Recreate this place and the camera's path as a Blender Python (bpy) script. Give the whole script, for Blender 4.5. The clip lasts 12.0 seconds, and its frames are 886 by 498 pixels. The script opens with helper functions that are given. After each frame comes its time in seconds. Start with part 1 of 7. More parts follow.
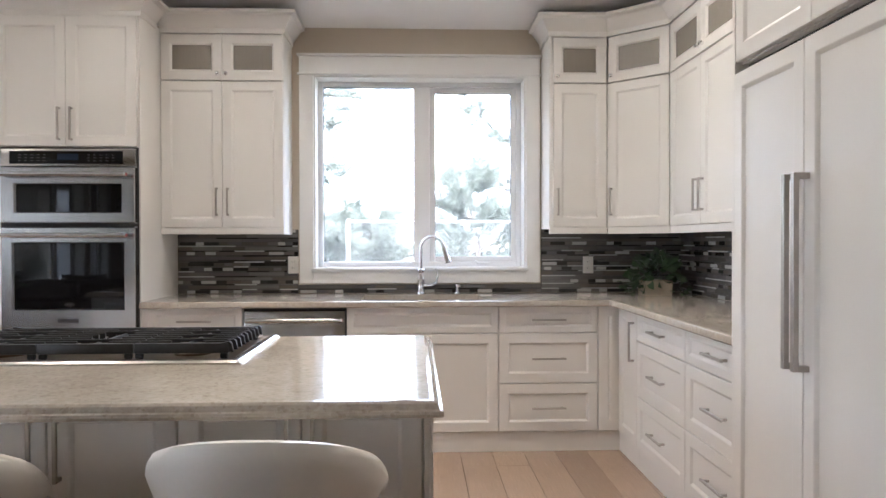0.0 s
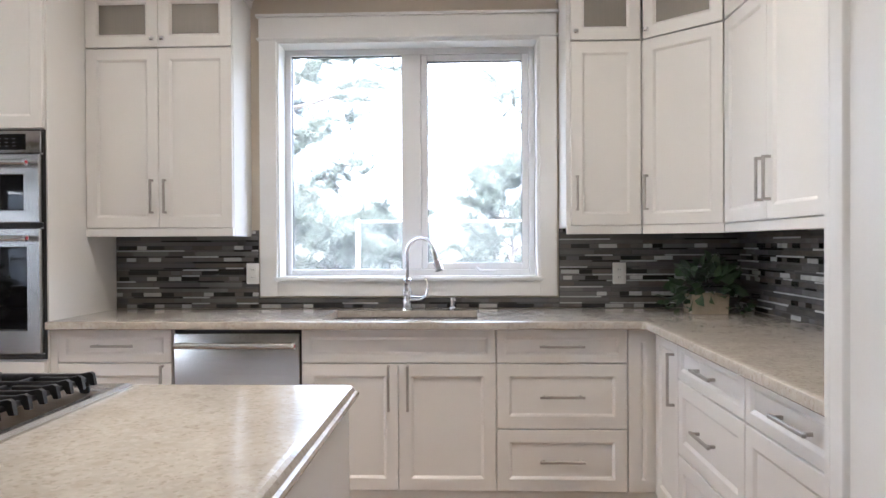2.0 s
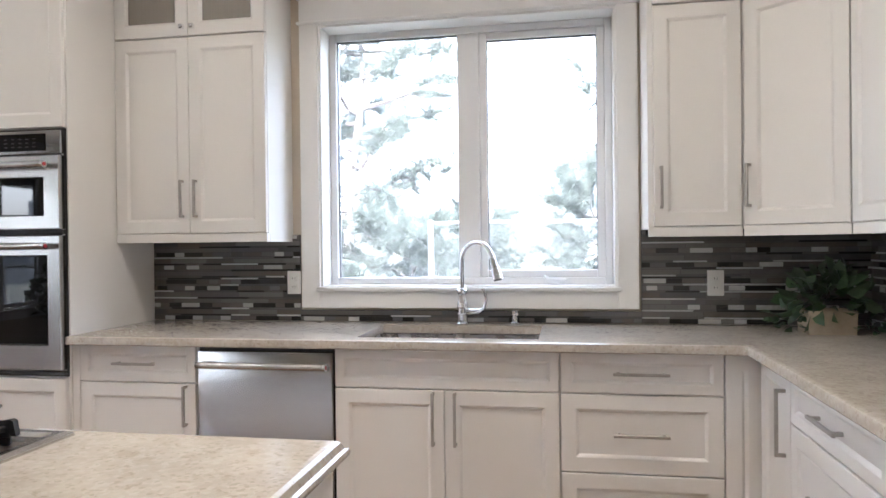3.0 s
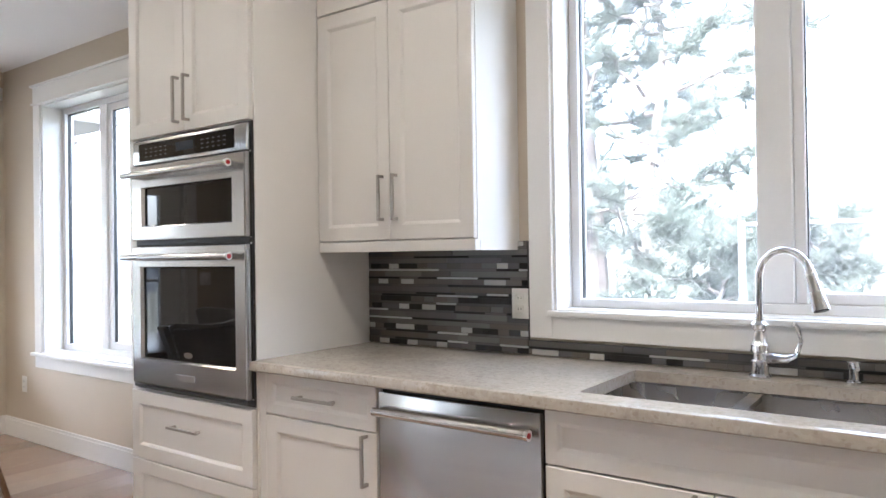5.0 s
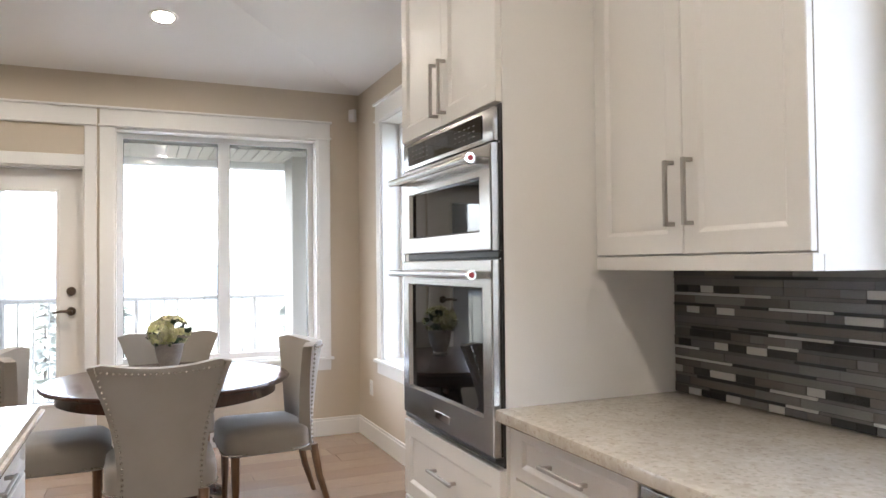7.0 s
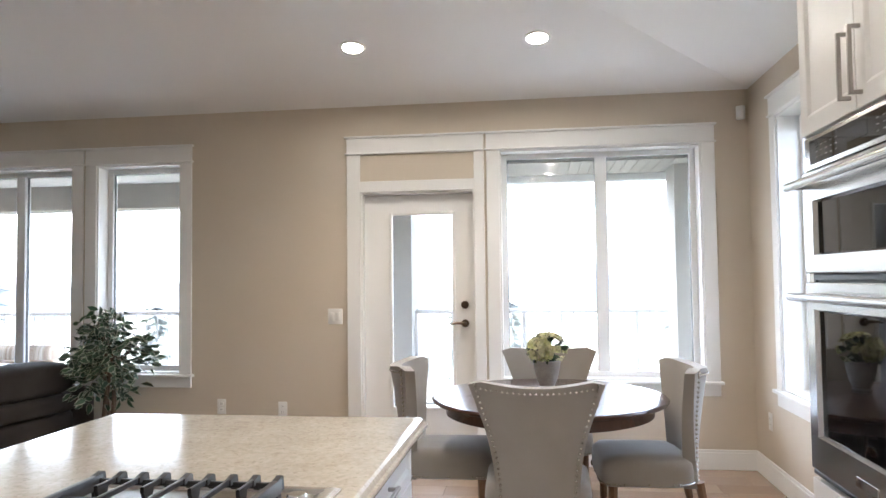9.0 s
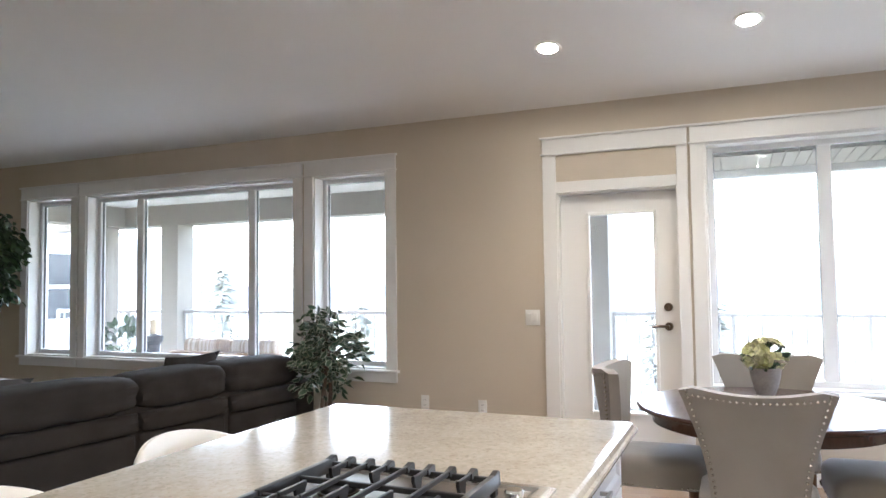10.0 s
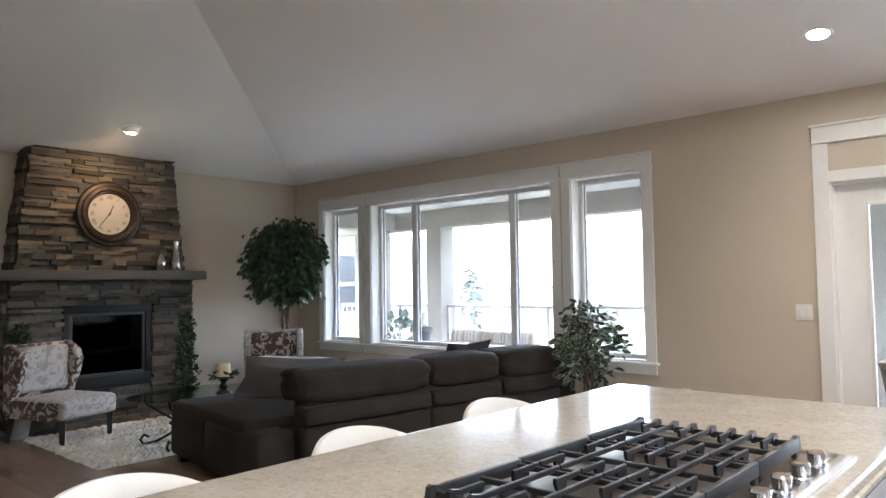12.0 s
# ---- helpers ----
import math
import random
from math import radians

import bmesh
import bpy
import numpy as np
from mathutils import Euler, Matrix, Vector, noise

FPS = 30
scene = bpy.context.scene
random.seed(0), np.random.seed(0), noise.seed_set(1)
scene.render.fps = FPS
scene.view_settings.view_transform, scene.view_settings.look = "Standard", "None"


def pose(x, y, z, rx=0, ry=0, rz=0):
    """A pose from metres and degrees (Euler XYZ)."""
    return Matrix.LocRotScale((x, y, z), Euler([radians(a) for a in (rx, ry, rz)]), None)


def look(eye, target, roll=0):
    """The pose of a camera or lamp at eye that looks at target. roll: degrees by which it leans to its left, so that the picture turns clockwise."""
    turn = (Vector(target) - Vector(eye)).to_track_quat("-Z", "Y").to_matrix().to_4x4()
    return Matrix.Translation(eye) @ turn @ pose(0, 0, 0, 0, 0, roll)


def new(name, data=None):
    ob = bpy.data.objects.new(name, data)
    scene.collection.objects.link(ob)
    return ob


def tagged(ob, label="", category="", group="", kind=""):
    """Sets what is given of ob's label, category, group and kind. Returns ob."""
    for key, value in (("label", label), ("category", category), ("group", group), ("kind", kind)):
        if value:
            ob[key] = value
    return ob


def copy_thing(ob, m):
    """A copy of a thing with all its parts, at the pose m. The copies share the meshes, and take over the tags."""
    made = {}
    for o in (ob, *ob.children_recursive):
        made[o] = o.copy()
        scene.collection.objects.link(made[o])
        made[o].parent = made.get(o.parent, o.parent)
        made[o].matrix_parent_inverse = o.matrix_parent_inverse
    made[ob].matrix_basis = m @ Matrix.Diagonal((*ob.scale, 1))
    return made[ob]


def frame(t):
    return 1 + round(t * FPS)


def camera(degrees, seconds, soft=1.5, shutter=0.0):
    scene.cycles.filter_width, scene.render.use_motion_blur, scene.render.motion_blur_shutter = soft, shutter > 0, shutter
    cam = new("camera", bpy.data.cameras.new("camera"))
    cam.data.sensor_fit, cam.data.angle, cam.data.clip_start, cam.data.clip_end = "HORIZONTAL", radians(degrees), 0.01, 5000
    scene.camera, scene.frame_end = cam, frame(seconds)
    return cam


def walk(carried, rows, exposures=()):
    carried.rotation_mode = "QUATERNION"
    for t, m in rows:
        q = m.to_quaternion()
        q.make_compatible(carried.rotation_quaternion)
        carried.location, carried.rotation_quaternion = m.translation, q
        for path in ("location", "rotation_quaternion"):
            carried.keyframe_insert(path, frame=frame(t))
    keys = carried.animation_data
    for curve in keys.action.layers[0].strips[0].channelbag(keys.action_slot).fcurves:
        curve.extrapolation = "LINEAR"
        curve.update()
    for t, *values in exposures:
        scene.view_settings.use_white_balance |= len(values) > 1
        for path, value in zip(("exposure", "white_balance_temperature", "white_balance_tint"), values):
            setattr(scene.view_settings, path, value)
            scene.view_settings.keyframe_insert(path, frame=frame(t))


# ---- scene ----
cam = camera(64.5, 12.0)
PATH = [
    (0, (0.362, 0.063, 1.261), (0.441, 2.061, 1.24), -0.1),
    (0.5, (0.443, 0.28, 1.249), (0.524, 2.279, 1.232), -0.1),
    (1, (0.587, 0.505, 1.245), (0.651, 2.504, 1.236), -0.1),
    (1.5, (0.657, 0.741, 1.258), (0.692, 2.741, 1.242), -0.2),
    (2, (0.739, 1.003, 1.267), (0.663, 3.001, 1.251), -0.3),
    (2.5, (0.839, 1.265, 1.275), (0.648, 3.255, 1.264), -0.4),
    (2.7, (0.869, 1.359, 1.289), (0.622, 3.344, 1.276), -0.5),
    (4.5, (0.918, 2.285, 1.295), (-0.058, 4.03, 1.306), -0.8),
    (5, (0.866, 2.499, 1.297), (-0.3, 4.123, 1.312), -0.8),
    (5.5, (0.823, 2.726, 1.321), (-0.533, 4.196, 1.33), -0.9),
    (6, (0.766, 2.94, 1.332), (-0.757, 4.236, 1.351), -0.9),
    (6.5, (0.695, 3.116, 1.335), (-1.011, 4.16, 1.367), -0.9),
    (7, (0.587, 3.244, 1.332), (-1.249, 4.035, 1.377), -0.6),
    (7.2, (0.555, 3.294, 1.363), (-1.327, 3.969, 1.39), -1.0),
    (8.8, (0.38, 3.357, 1.375), (-1.613, 3.208, 1.455), -0.8),
    (9, (0.364, 3.341, 1.37), (-1.617, 3.078, 1.456), -0.7),
    (9.5, (0.363, 3.313, 1.367), (-1.563, 2.782, 1.46), -0.7),
    (10, (0.373, 3.291, 1.362), (-1.466, 2.511, 1.461), -0.7),
    (10.5, (0.407, 3.272, 1.357), (-1.337, 2.299, 1.461), -0.7),
    (11, (0.501, 3.253, 1.353), (-1.147, 2.125, 1.457), -0.7),
    (11.5, (0.66, 3.267, 1.35), (-0.888, 2.005, 1.453), -0.8),
    (12, (0.798, 3.319, 1.338), (-0.686, 1.983, 1.441), -0.9),
]
walk(cam, [(t, look(eye, target, roll)) for t, eye, target, roll in PATH], exposures=[(0, 5.15, 5640, 13), (1, 5.16, 5460, 13), (2.5, 5.16, 5540, 13), (4, 5.16, 5560, 12), (6, 5.14, 5660, 12), (7, 5.13, 5840, 12), (9, 5.27, 5600, 11), (12, 5.33, 5500, 11)])

# ---- world and light ----
world = bpy.data.worlds.new("sky")
scene.world = world
world.use_nodes = True
wn = world.node_tree.nodes
sky = wn.new("ShaderNodeTexSky")
sky.sky_type, sky.sun_disc = "NISHITA", False
sky.sun_elevation, sky.sun_rotation = radians(42), radians(180)
sky.air_density, sky.dust_density, sky.ozone_density = 1.0, 4.0, 0.6
wash = wn.new("ShaderNodeHueSaturation")
wash.inputs["Saturation"].default_value = 0.35
world.node_tree.links.new(sky.outputs[0], wash.inputs["Color"])
world.node_tree.links.new(wash.outputs[0], wn["Background"].inputs["Color"])
wn["Background"].inputs["Strength"].default_value = 0.15
sun = new("sun", bpy.data.lights.new("sun", "SUN"))
sun.data.energy, sun.data.angle, sun.data.color = 0.7, radians(30), (1.0, 0.96, 0.9)
sun.matrix_world = look((0, -8, 7.2), (0, 0, 0))

# ---- plan, in metres ----
WX, NY, SY, KX, EX = -4.884, 4.865, -4.44, 2.21, 4.0   # inner faces of the walls
CZ, RISE = 2.71, 0.2                                   # ceiling at the walls, its slope
RIDGE_Y = (NY + SY) / 2
RIDGE_Z = CZ + RISE * (NY - SY) / 2
RIDGE_X = WX + (NY - SY) / 2


def ceil_z(x, y):
    return CZ + RISE * min(x - WX, NY - y, y - SY)


# ---- frames of reference: u to the right along a wall, v up, w out of the wall into the room ----
def on_north(y):
    return Matrix(((1, 0, 0, 0), (0, 0, -1, y), (0, 1, 0, 0), (0, 0, 0, 1)))


def on_west(x):
    return Matrix(((0, 0, 1, x), (1, 0, 0, 0), (0, 1, 0, 0), (0, 0, 0, 1)))


def on_east(x):
    return Matrix(((0, 0, -1, x), (-1, 0, 0, 0), (0, 1, 0, 0), (0, 0, 0, 1)))


def on_south(y):
    return Matrix(((-1, 0, 0, 0), (0, 0, 1, y), (0, 1, 0, 0), (0, 0, 0, 1)))


# ---- builders ----
def thing(name, label, category, loc=(0, 0, 0), group="", kind=""):
    ob = new(name)
    ob.empty_display_size = 0.1
    ob.location = loc
    return tagged(ob, label, category, group, kind)


def mesh_of(name, bm, mats, smooth=True, angle=35):
    bmesh.ops.recalc_face_normals(bm, faces=bm.faces)
    me = bpy.data.meshes.new(name)
    bm.to_mesh(me)
    bm.free()
    for m in mats if isinstance(mats, (list, tuple)) else [mats]:
        me.materials.append(m)
    if smooth:
        for p in me.polygons:
            p.use_smooth = True
        me.set_sharp_from_angle(angle=radians(angle))
    return me


def part(name, bm, mat, parent, label="", f=None, smooth=True, angle=35):
    """One mesh under a thing or a part. bm is in the world's metres, or in those of f."""
    if f is not None:
        bm.transform(f)
    root = parent
    while root.parent:
        root = root.parent
    bm.transform(Matrix.Translation(-root.location))
    ob = new(name, mesh_of(name, bm, mat, smooth, angle))
    ob.parent = parent
    if label:
        ob["label"] = label
    return ob


def solid(name, bm, mat, label, category, base=(0, 0, 0), group="", kind="", f=None, smooth=True, angle=35):
    """A thing of one mesh, with its origin at base."""
    if f is not None:
        bm.transform(f)
    bm.transform(Matrix.Translation(-Vector(base)))
    ob = new(name, mesh_of(name, bm, mat, smooth, angle))
    ob.location = base
    return tagged(ob, label, category, group, kind)


def box(bm, x0, x1, y0, y1, z0, z1, b=0.0, seg=2):
    vs = [bm.verts.new(p) for p in ((x0, y0, z0), (x1, y0, z0), (x1, y1, z0), (x0, y1, z0), (x0, y0, z1), (x1, y0, z1), (x1, y1, z1), (x0, y1, z1))]
    fs = [bm.faces.new([vs[i] for i in q]) for q in ((3, 2, 1, 0), (4, 5, 6, 7), (0, 1, 5, 4), (1, 2, 6, 5), (2, 3, 7, 6), (3, 0, 4, 7))]
    if b:
        es = list({e for fc in fs for e in fc.edges})
        bmesh.ops.bevel(bm, geom=es, offset=b, segments=seg, profile=0.5, affect="EDGES")
    return bm


def boxes(*rows, b=0.0, seg=2):
    bm = bmesh.new()
    for r in rows:
        box(bm, *r, b=b, seg=seg)
    return bm


def sweep(bm, pts, radii, seg=10, caps=True):
    """A tube along points, with a radius for each."""
    pts = [Vector(p) for p in pts]
    if not isinstance(radii, (list, tuple)):
        radii = [radii] * len(pts)
    side, rings = None, []
    for i, p in enumerate(pts):
        d = (pts[min(i + 1, len(pts) - 1)] - pts[max(i - 1, 0)]).normalized()
        if side is None:
            side = d.cross(Vector((0, 0, 1)) if abs(d.z) < 0.9 else Vector((1, 0, 0))).normalized()
        side = (side - d * side.dot(d)).normalized()
        up = d.cross(side)
        rings.append([bm.verts.new(p + (side * math.cos(a) + up * math.sin(a)) * radii[i]) for a in (2 * math.pi * k / seg for k in range(seg))])
    for r0, r1 in zip(rings, rings[1:]):
        for k in range(seg):
            bm.faces.new((r0[k], r0[(k + 1) % seg], r1[(k + 1) % seg], r1[k]))
    if caps:
        bm.faces.new(rings[0][::-1])
        bm.faces.new(rings[-1])
    return bm


def rod(bm, p0, p1, r, seg=10, r1=None):
    return sweep(bm, [p0, p1], [r, r if r1 is None else r1], seg)


def lathe(bm, profile, at=(0, 0, 0), seg=24):
    """Turns (radius, height) pairs round a vertical axis."""
    rings = []
    for r, z in profile:
        if r < 1e-6:
            rings.append([bm.verts.new((at[0], at[1], at[2] + z))])
        else:
            rings.append([bm.verts.new((at[0] + r * math.cos(2 * math.pi * k / seg), at[1] + r * math.sin(2 * math.pi * k / seg), at[2] + z)) for k in range(seg)])
    for a, c in zip(rings, rings[1:]):
        for k in range(seg):
            j = (k + 1) % seg
            if len(a) == 1 and len(c) > 1:
                bm.faces.new((a[0], c[j], c[k]))
            elif len(c) == 1 and len(a) > 1:
                bm.faces.new((a[k], a[j], c[0]))
            elif len(a) > 1:
                bm.faces.new((a[k], a[j], c[j], c[k]))
    return bm


def arc(p, q, lift, n=10):
    """Points from p to q along a bow that is lifted in its middle by the vector lift."""
    p, q, lift = Vector(p), Vector(q), Vector(lift)
    return [p.lerp(q, k / n) + lift * math.sin(math.pi * k / n) for k in range(n + 1)]


def shaker(u0, u1, v0, v1, w0, rail=0.062, th=0.02, deep=0.009, hole=False):
    """A framed cabinet front with a recessed panel; hole leaves the panel out."""
    bm = bmesh.new()

    def ring(inset, w):
        return [bm.verts.new(p) for p in ((u0 + inset, v0 + inset, w), (u1 - inset, v0 + inset, w), (u1 - inset, v1 - inset, w), (u0 + inset, v1 - inset, w))]
    rings = [ring(0, w0), ring(0, w0 + th - 0.0025), ring(0.0025, w0 + th), ring(rail, w0 + th), ring(rail + 0.004, w0 + th - 0.002), ring(rail + 0.013, w0 + th - deep)]
    if hole:
        rings += [ring(rail + 0.013, w0), ]
    for a, c in zip(rings, rings[1:]):
        for k in range(4):
            bm.faces.new((a[k], a[(k + 1) % 4], c[(k + 1) % 4], c[k]))
    if hole:
        a, c = rings[-1], rings[0]
        for k in range(4):
            bm.faces.new((a[k], a[(k + 1) % 4], c[(k + 1) % 4], c[k]))
    else:
        bm.faces.new(rings[-1])
        bm.faces.new(rings[0][::-1])
    return bm


def pull(u, v, w, length, upright=True, thick=0.011, out=0.034):
    """A square bar pull on two posts."""
    bm = bmesh.new()
    h = length / 2
    if upright:
        box(bm, u - thick / 2, u + thick / 2, v - h, v + h, w + out - thick, w + out, 0.0015, 1)
        for s in (-1, 1):
            box(bm, u - thick / 2, u + thick / 2, v + s * (h - thick / 2) - thick / 2, v + s * (h - thick / 2) + thick / 2, w, w + out - thick + 0.001, 0.001, 1)
    else:
        box(bm, u - h, u + h, v - thick / 2, v + thick / 2, w + out - thick, w + out, 0.0015, 1)
        for s in (-1, 1):
            box(bm, u + s * (h - 0.02) - thick / 2, u + s * (h - 0.02) + thick / 2, v - thick / 2, v + thick / 2, w, w + out - thick + 0.001, 0.001, 1)
    return bm


# ---- materials ----
def shade(name, c1, c2=None, rough=0.5, metal=0.0, scale=6.0, fine=90.0, bump=0.0, stretch=(1, 1, 1), random=0.0, islands=0.0, coat=0.0, spec=0.5, contrast=(0.35, 0.65), rough_var=0.08, sheen=0.0):
    """A surface of two tones in large and fine noise, with relief."""
    m = bpy.data.materials.new(name)
    m.use_nodes = True
    nt = m.node_tree
    n, link = nt.nodes, nt.links.new
    b = n["Principled BSDF"]
    c2 = c2 or tuple(x * 0.9 for x in c1)
    co, mp = n.new("ShaderNodeTexCoord"), n.new("ShaderNodeMapping")
    mp.inputs["Scale"].default_value = stretch
    link(co.outputs["Object"], mp.inputs["Vector"])
    big, small, ramp, mix = n.new("ShaderNodeTexNoise"), n.new("ShaderNodeTexNoise"), n.new("ShaderNodeMapRange"), n.new("ShaderNodeMix")
    for t, s, d in ((big, scale, 4), (small, fine, 3)):
        t.inputs["Scale"].default_value, t.inputs["Detail"].default_value = s, d
        link(mp.outputs[0], t.inputs["Vector"])
    add = n.new("ShaderNodeMath")
    add.operation = "MULTIPLY_ADD"
    add.inputs[1].default_value = 0.35
    link(small.outputs["Fac"], add.inputs[0])
    sub = n.new("ShaderNodeMath")
    sub.operation = "MULTIPLY"
    sub.inputs[1].default_value = 0.65
    link(big.outputs["Fac"], sub.inputs[0])
    link(sub.outputs[0], add.inputs[2])
    ramp.inputs[1].default_value, ramp.inputs[2].default_value = contrast
    link(add.outputs[0], ramp.inputs[0])
    mix.data_type = "RGBA"
    mix.inputs[6].default_value, mix.inputs[7].default_value = (*c1, 1), (*c2, 1)
    link(ramp.outputs[0], mix.inputs[0])
    out = mix.outputs[2]
    if random or islands:
        hs = n.new("ShaderNodeHueSaturation")
        src = n.new("ShaderNodeObjectInfo").outputs["Random"] if random else n.new("ShaderNodeNewGeometry").outputs["Random Per Island"]
        rg = n.new("ShaderNodeMapRange")
        k = random or islands
        rg.inputs[3].default_value, rg.inputs[4].default_value = 1 - k, 1 + k
        link(src, rg.inputs[0])
        link(rg.outputs[0], hs.inputs["Value"])
        link(out, hs.inputs["Color"])
        out = hs.outputs[0]
    link(out, b.inputs["Base Color"])
    b.inputs["Metallic"].default_value = metal
    b.inputs["Coat Weight"].default_value = coat
    b.inputs["Coat Roughness"].default_value = 0.1
    b.inputs["Specular IOR Level"].default_value = spec
    b.inputs["Sheen Weight"].default_value = sheen
    rr = n.new("ShaderNodeMapRange")
    rr.inputs[3].default_value, rr.inputs[4].default_value = max(rough - rough_var, 0.02), min(rough + rough_var, 1)
    link(big.outputs["Fac"], rr.inputs[0])
    link(rr.outputs[0], b.inputs["Roughness"])
    if bump:
        bp = n.new("ShaderNodeBump")
        bp.inputs["Strength"].default_value, bp.inputs["Distance"].default_value = min(bump, 1), 0.003
        link(add.outputs[0], bp.inputs["Height"])
        link(bp.outputs[0], b.inputs["Normal"])
    return m


def glass(name, tint=(1, 1, 1), rough=0.0, glare_haze=0.0):
    """Clear glass; the last share mixes in a pale veil that imitates haze and glare."""
    m = bpy.data.materials.new(name)
    m.use_nodes = True
    n, link = m.node_tree.nodes, m.node_tree.links.new
    n.remove(n["Principled BSDF"])
    fr, tr, gl, mx = n.new("ShaderNodeLayerWeight"), n.new("ShaderNodeBsdfTransparent"), n.new("ShaderNodeBsdfGlossy"), n.new("ShaderNodeMixShader")
    fr.inputs["Blend"].default_value = 0.5
    pw, sc = n.new("ShaderNodeMath"), n.new("ShaderNodeMath")
    pw.operation, sc.operation = "POWER", "MULTIPLY_ADD"
    pw.inputs[1].default_value, sc.inputs[1].default_value, sc.inputs[2].default_value = 5, 0.9, 0.025
    link(fr.outputs["Facing"], pw.inputs[0])
    link(pw.outputs[0], sc.inputs[0])
    tr.inputs["Color"].default_value = (*tint, 1)
    gl.inputs["Roughness"].default_value = rough
    link(sc.outputs[0], mx.inputs[0])
    clear = tr.outputs[0]
    if glare_haze:
        haze_scatter, veil = n.new("ShaderNodeBsdfTranslucent"), n.new("ShaderNodeMixShader")
        haze_scatter.inputs["Color"].default_value = (0.9, 0.9, 0.9, 1)
        veil.inputs[0].default_value = glare_haze
        link(clear, veil.inputs[1])
        link(haze_scatter.outputs[0], veil.inputs[2])
        clear = veil.outputs[0]
    link(clear, mx.inputs[1])
    link(gl.outputs[0], mx.inputs[2])
    link(mx.outputs[0], n["Material Output"].inputs["Surface"])
    return m


def let_through(m, share):
    """Lets a share of the light through a thin leaf or needle."""
    n, link = m.node_tree.nodes, m.node_tree.links.new
    b = n["Principled BSDF"]
    tl, mx = n.new("ShaderNodeBsdfTranslucent"), n.new("ShaderNodeMixShader")
    link(b.inputs["Base Color"].links[0].from_socket, tl.inputs["Color"])
    mx.inputs[0].default_value = share
    link(b.outputs[0], mx.inputs[1])
    link(tl.outputs[0], mx.inputs[2])
    link(mx.outputs[0], n["Material Output"].inputs["Surface"])
    return m


def glow(name, colour, strength):
    m = bpy.data.materials.new(name)
    m.use_nodes = True
    b = m.node_tree.nodes["Principled BSDF"]
    b.inputs["Base Color"].default_value = (*colour, 1)
    b.inputs["Emission Color"].default_value = (*colour, 1)
    b.inputs["Emission Strength"].default_value = strength
    return m


def speckled(name, base, dark, light, rough=0.12):
    """Quartz: a warm ground with small dark and pale chips."""
    m = shade(name, base, tuple(x * 0.88 for x in base), rough=rough, scale=9, fine=55, rough_var=0.04, contrast=(0.4, 0.6))
    nt = m.node_tree
    n, link = nt.nodes, nt.links.new
    b = n["Principled BSDF"]
    src = b.inputs["Base Color"].links[0].from_socket
    co = n.new("ShaderNodeTexCoord")
    for scale, colour, lo, hi, most in ((85, light, 0.70, 0.80, 0.16), (60, dark, 0.80, 0.88, 0.11), (130, dark, 0.88, 0.93, 0.26), (38, dark, 0.92, 0.97, 0.14)):
        # each cell is a chip; those above a threshold show
        vo, sp, rg, mx = n.new("ShaderNodeTexVoronoi"), n.new("ShaderNodeSeparateColor"), n.new("ShaderNodeMapRange"), n.new("ShaderNodeMix")
        vo.inputs["Scale"].default_value = scale
        rg.inputs[1].default_value, rg.inputs[2].default_value, rg.inputs[4].default_value = lo, hi, most
        mx.data_type = "RGBA"
        mx.inputs[7].default_value = (*colour, 1)
        link(co.outputs["Object"], vo.inputs["Vector"])
        link(vo.outputs["Color"], sp.inputs[0])
        link(sp.outputs[0], rg.inputs[0])
        link(rg.outputs[0], mx.inputs[0])
        link(src, mx.inputs[6])
        src = mx.outputs[2]
    link(src, b.inputs["Base Color"])
    return m


def two_tone(name, ground, figure, scale, lo, hi, rough=0.9, bump=0.2):
    """Cloth with a flowing figure on a pale ground."""
    m = shade(name, ground, tuple(x * 0.93 for x in ground), rough=rough, fine=300, bump=bump, sheen=0.2)
    n, link = m.node_tree.nodes, m.node_tree.links.new
    b = n["Principled BSDF"]
    src = b.inputs["Base Color"].links[0].from_socket
    co, no, rg, mx = n.new("ShaderNodeTexCoord"), n.new("ShaderNodeTexNoise"), n.new("ShaderNodeMapRange"), n.new("ShaderNodeMix")
    no.inputs["Scale"].default_value, no.inputs["Detail"].default_value, no.inputs["Distortion"].default_value = scale, 1.0, 2.2
    rg.inputs[1].default_value, rg.inputs[2].default_value = lo, hi
    mx.data_type = "RGBA"
    mx.inputs[7].default_value = (*figure, 1)
    link(co.outputs["Object"], no.inputs["Vector"])
    link(no.outputs["Fac"], rg.inputs[0])
    link(rg.outputs[0], mx.inputs[0])
    link(src, mx.inputs[6])
    link(mx.outputs[2], b.inputs["Base Color"])
    return m


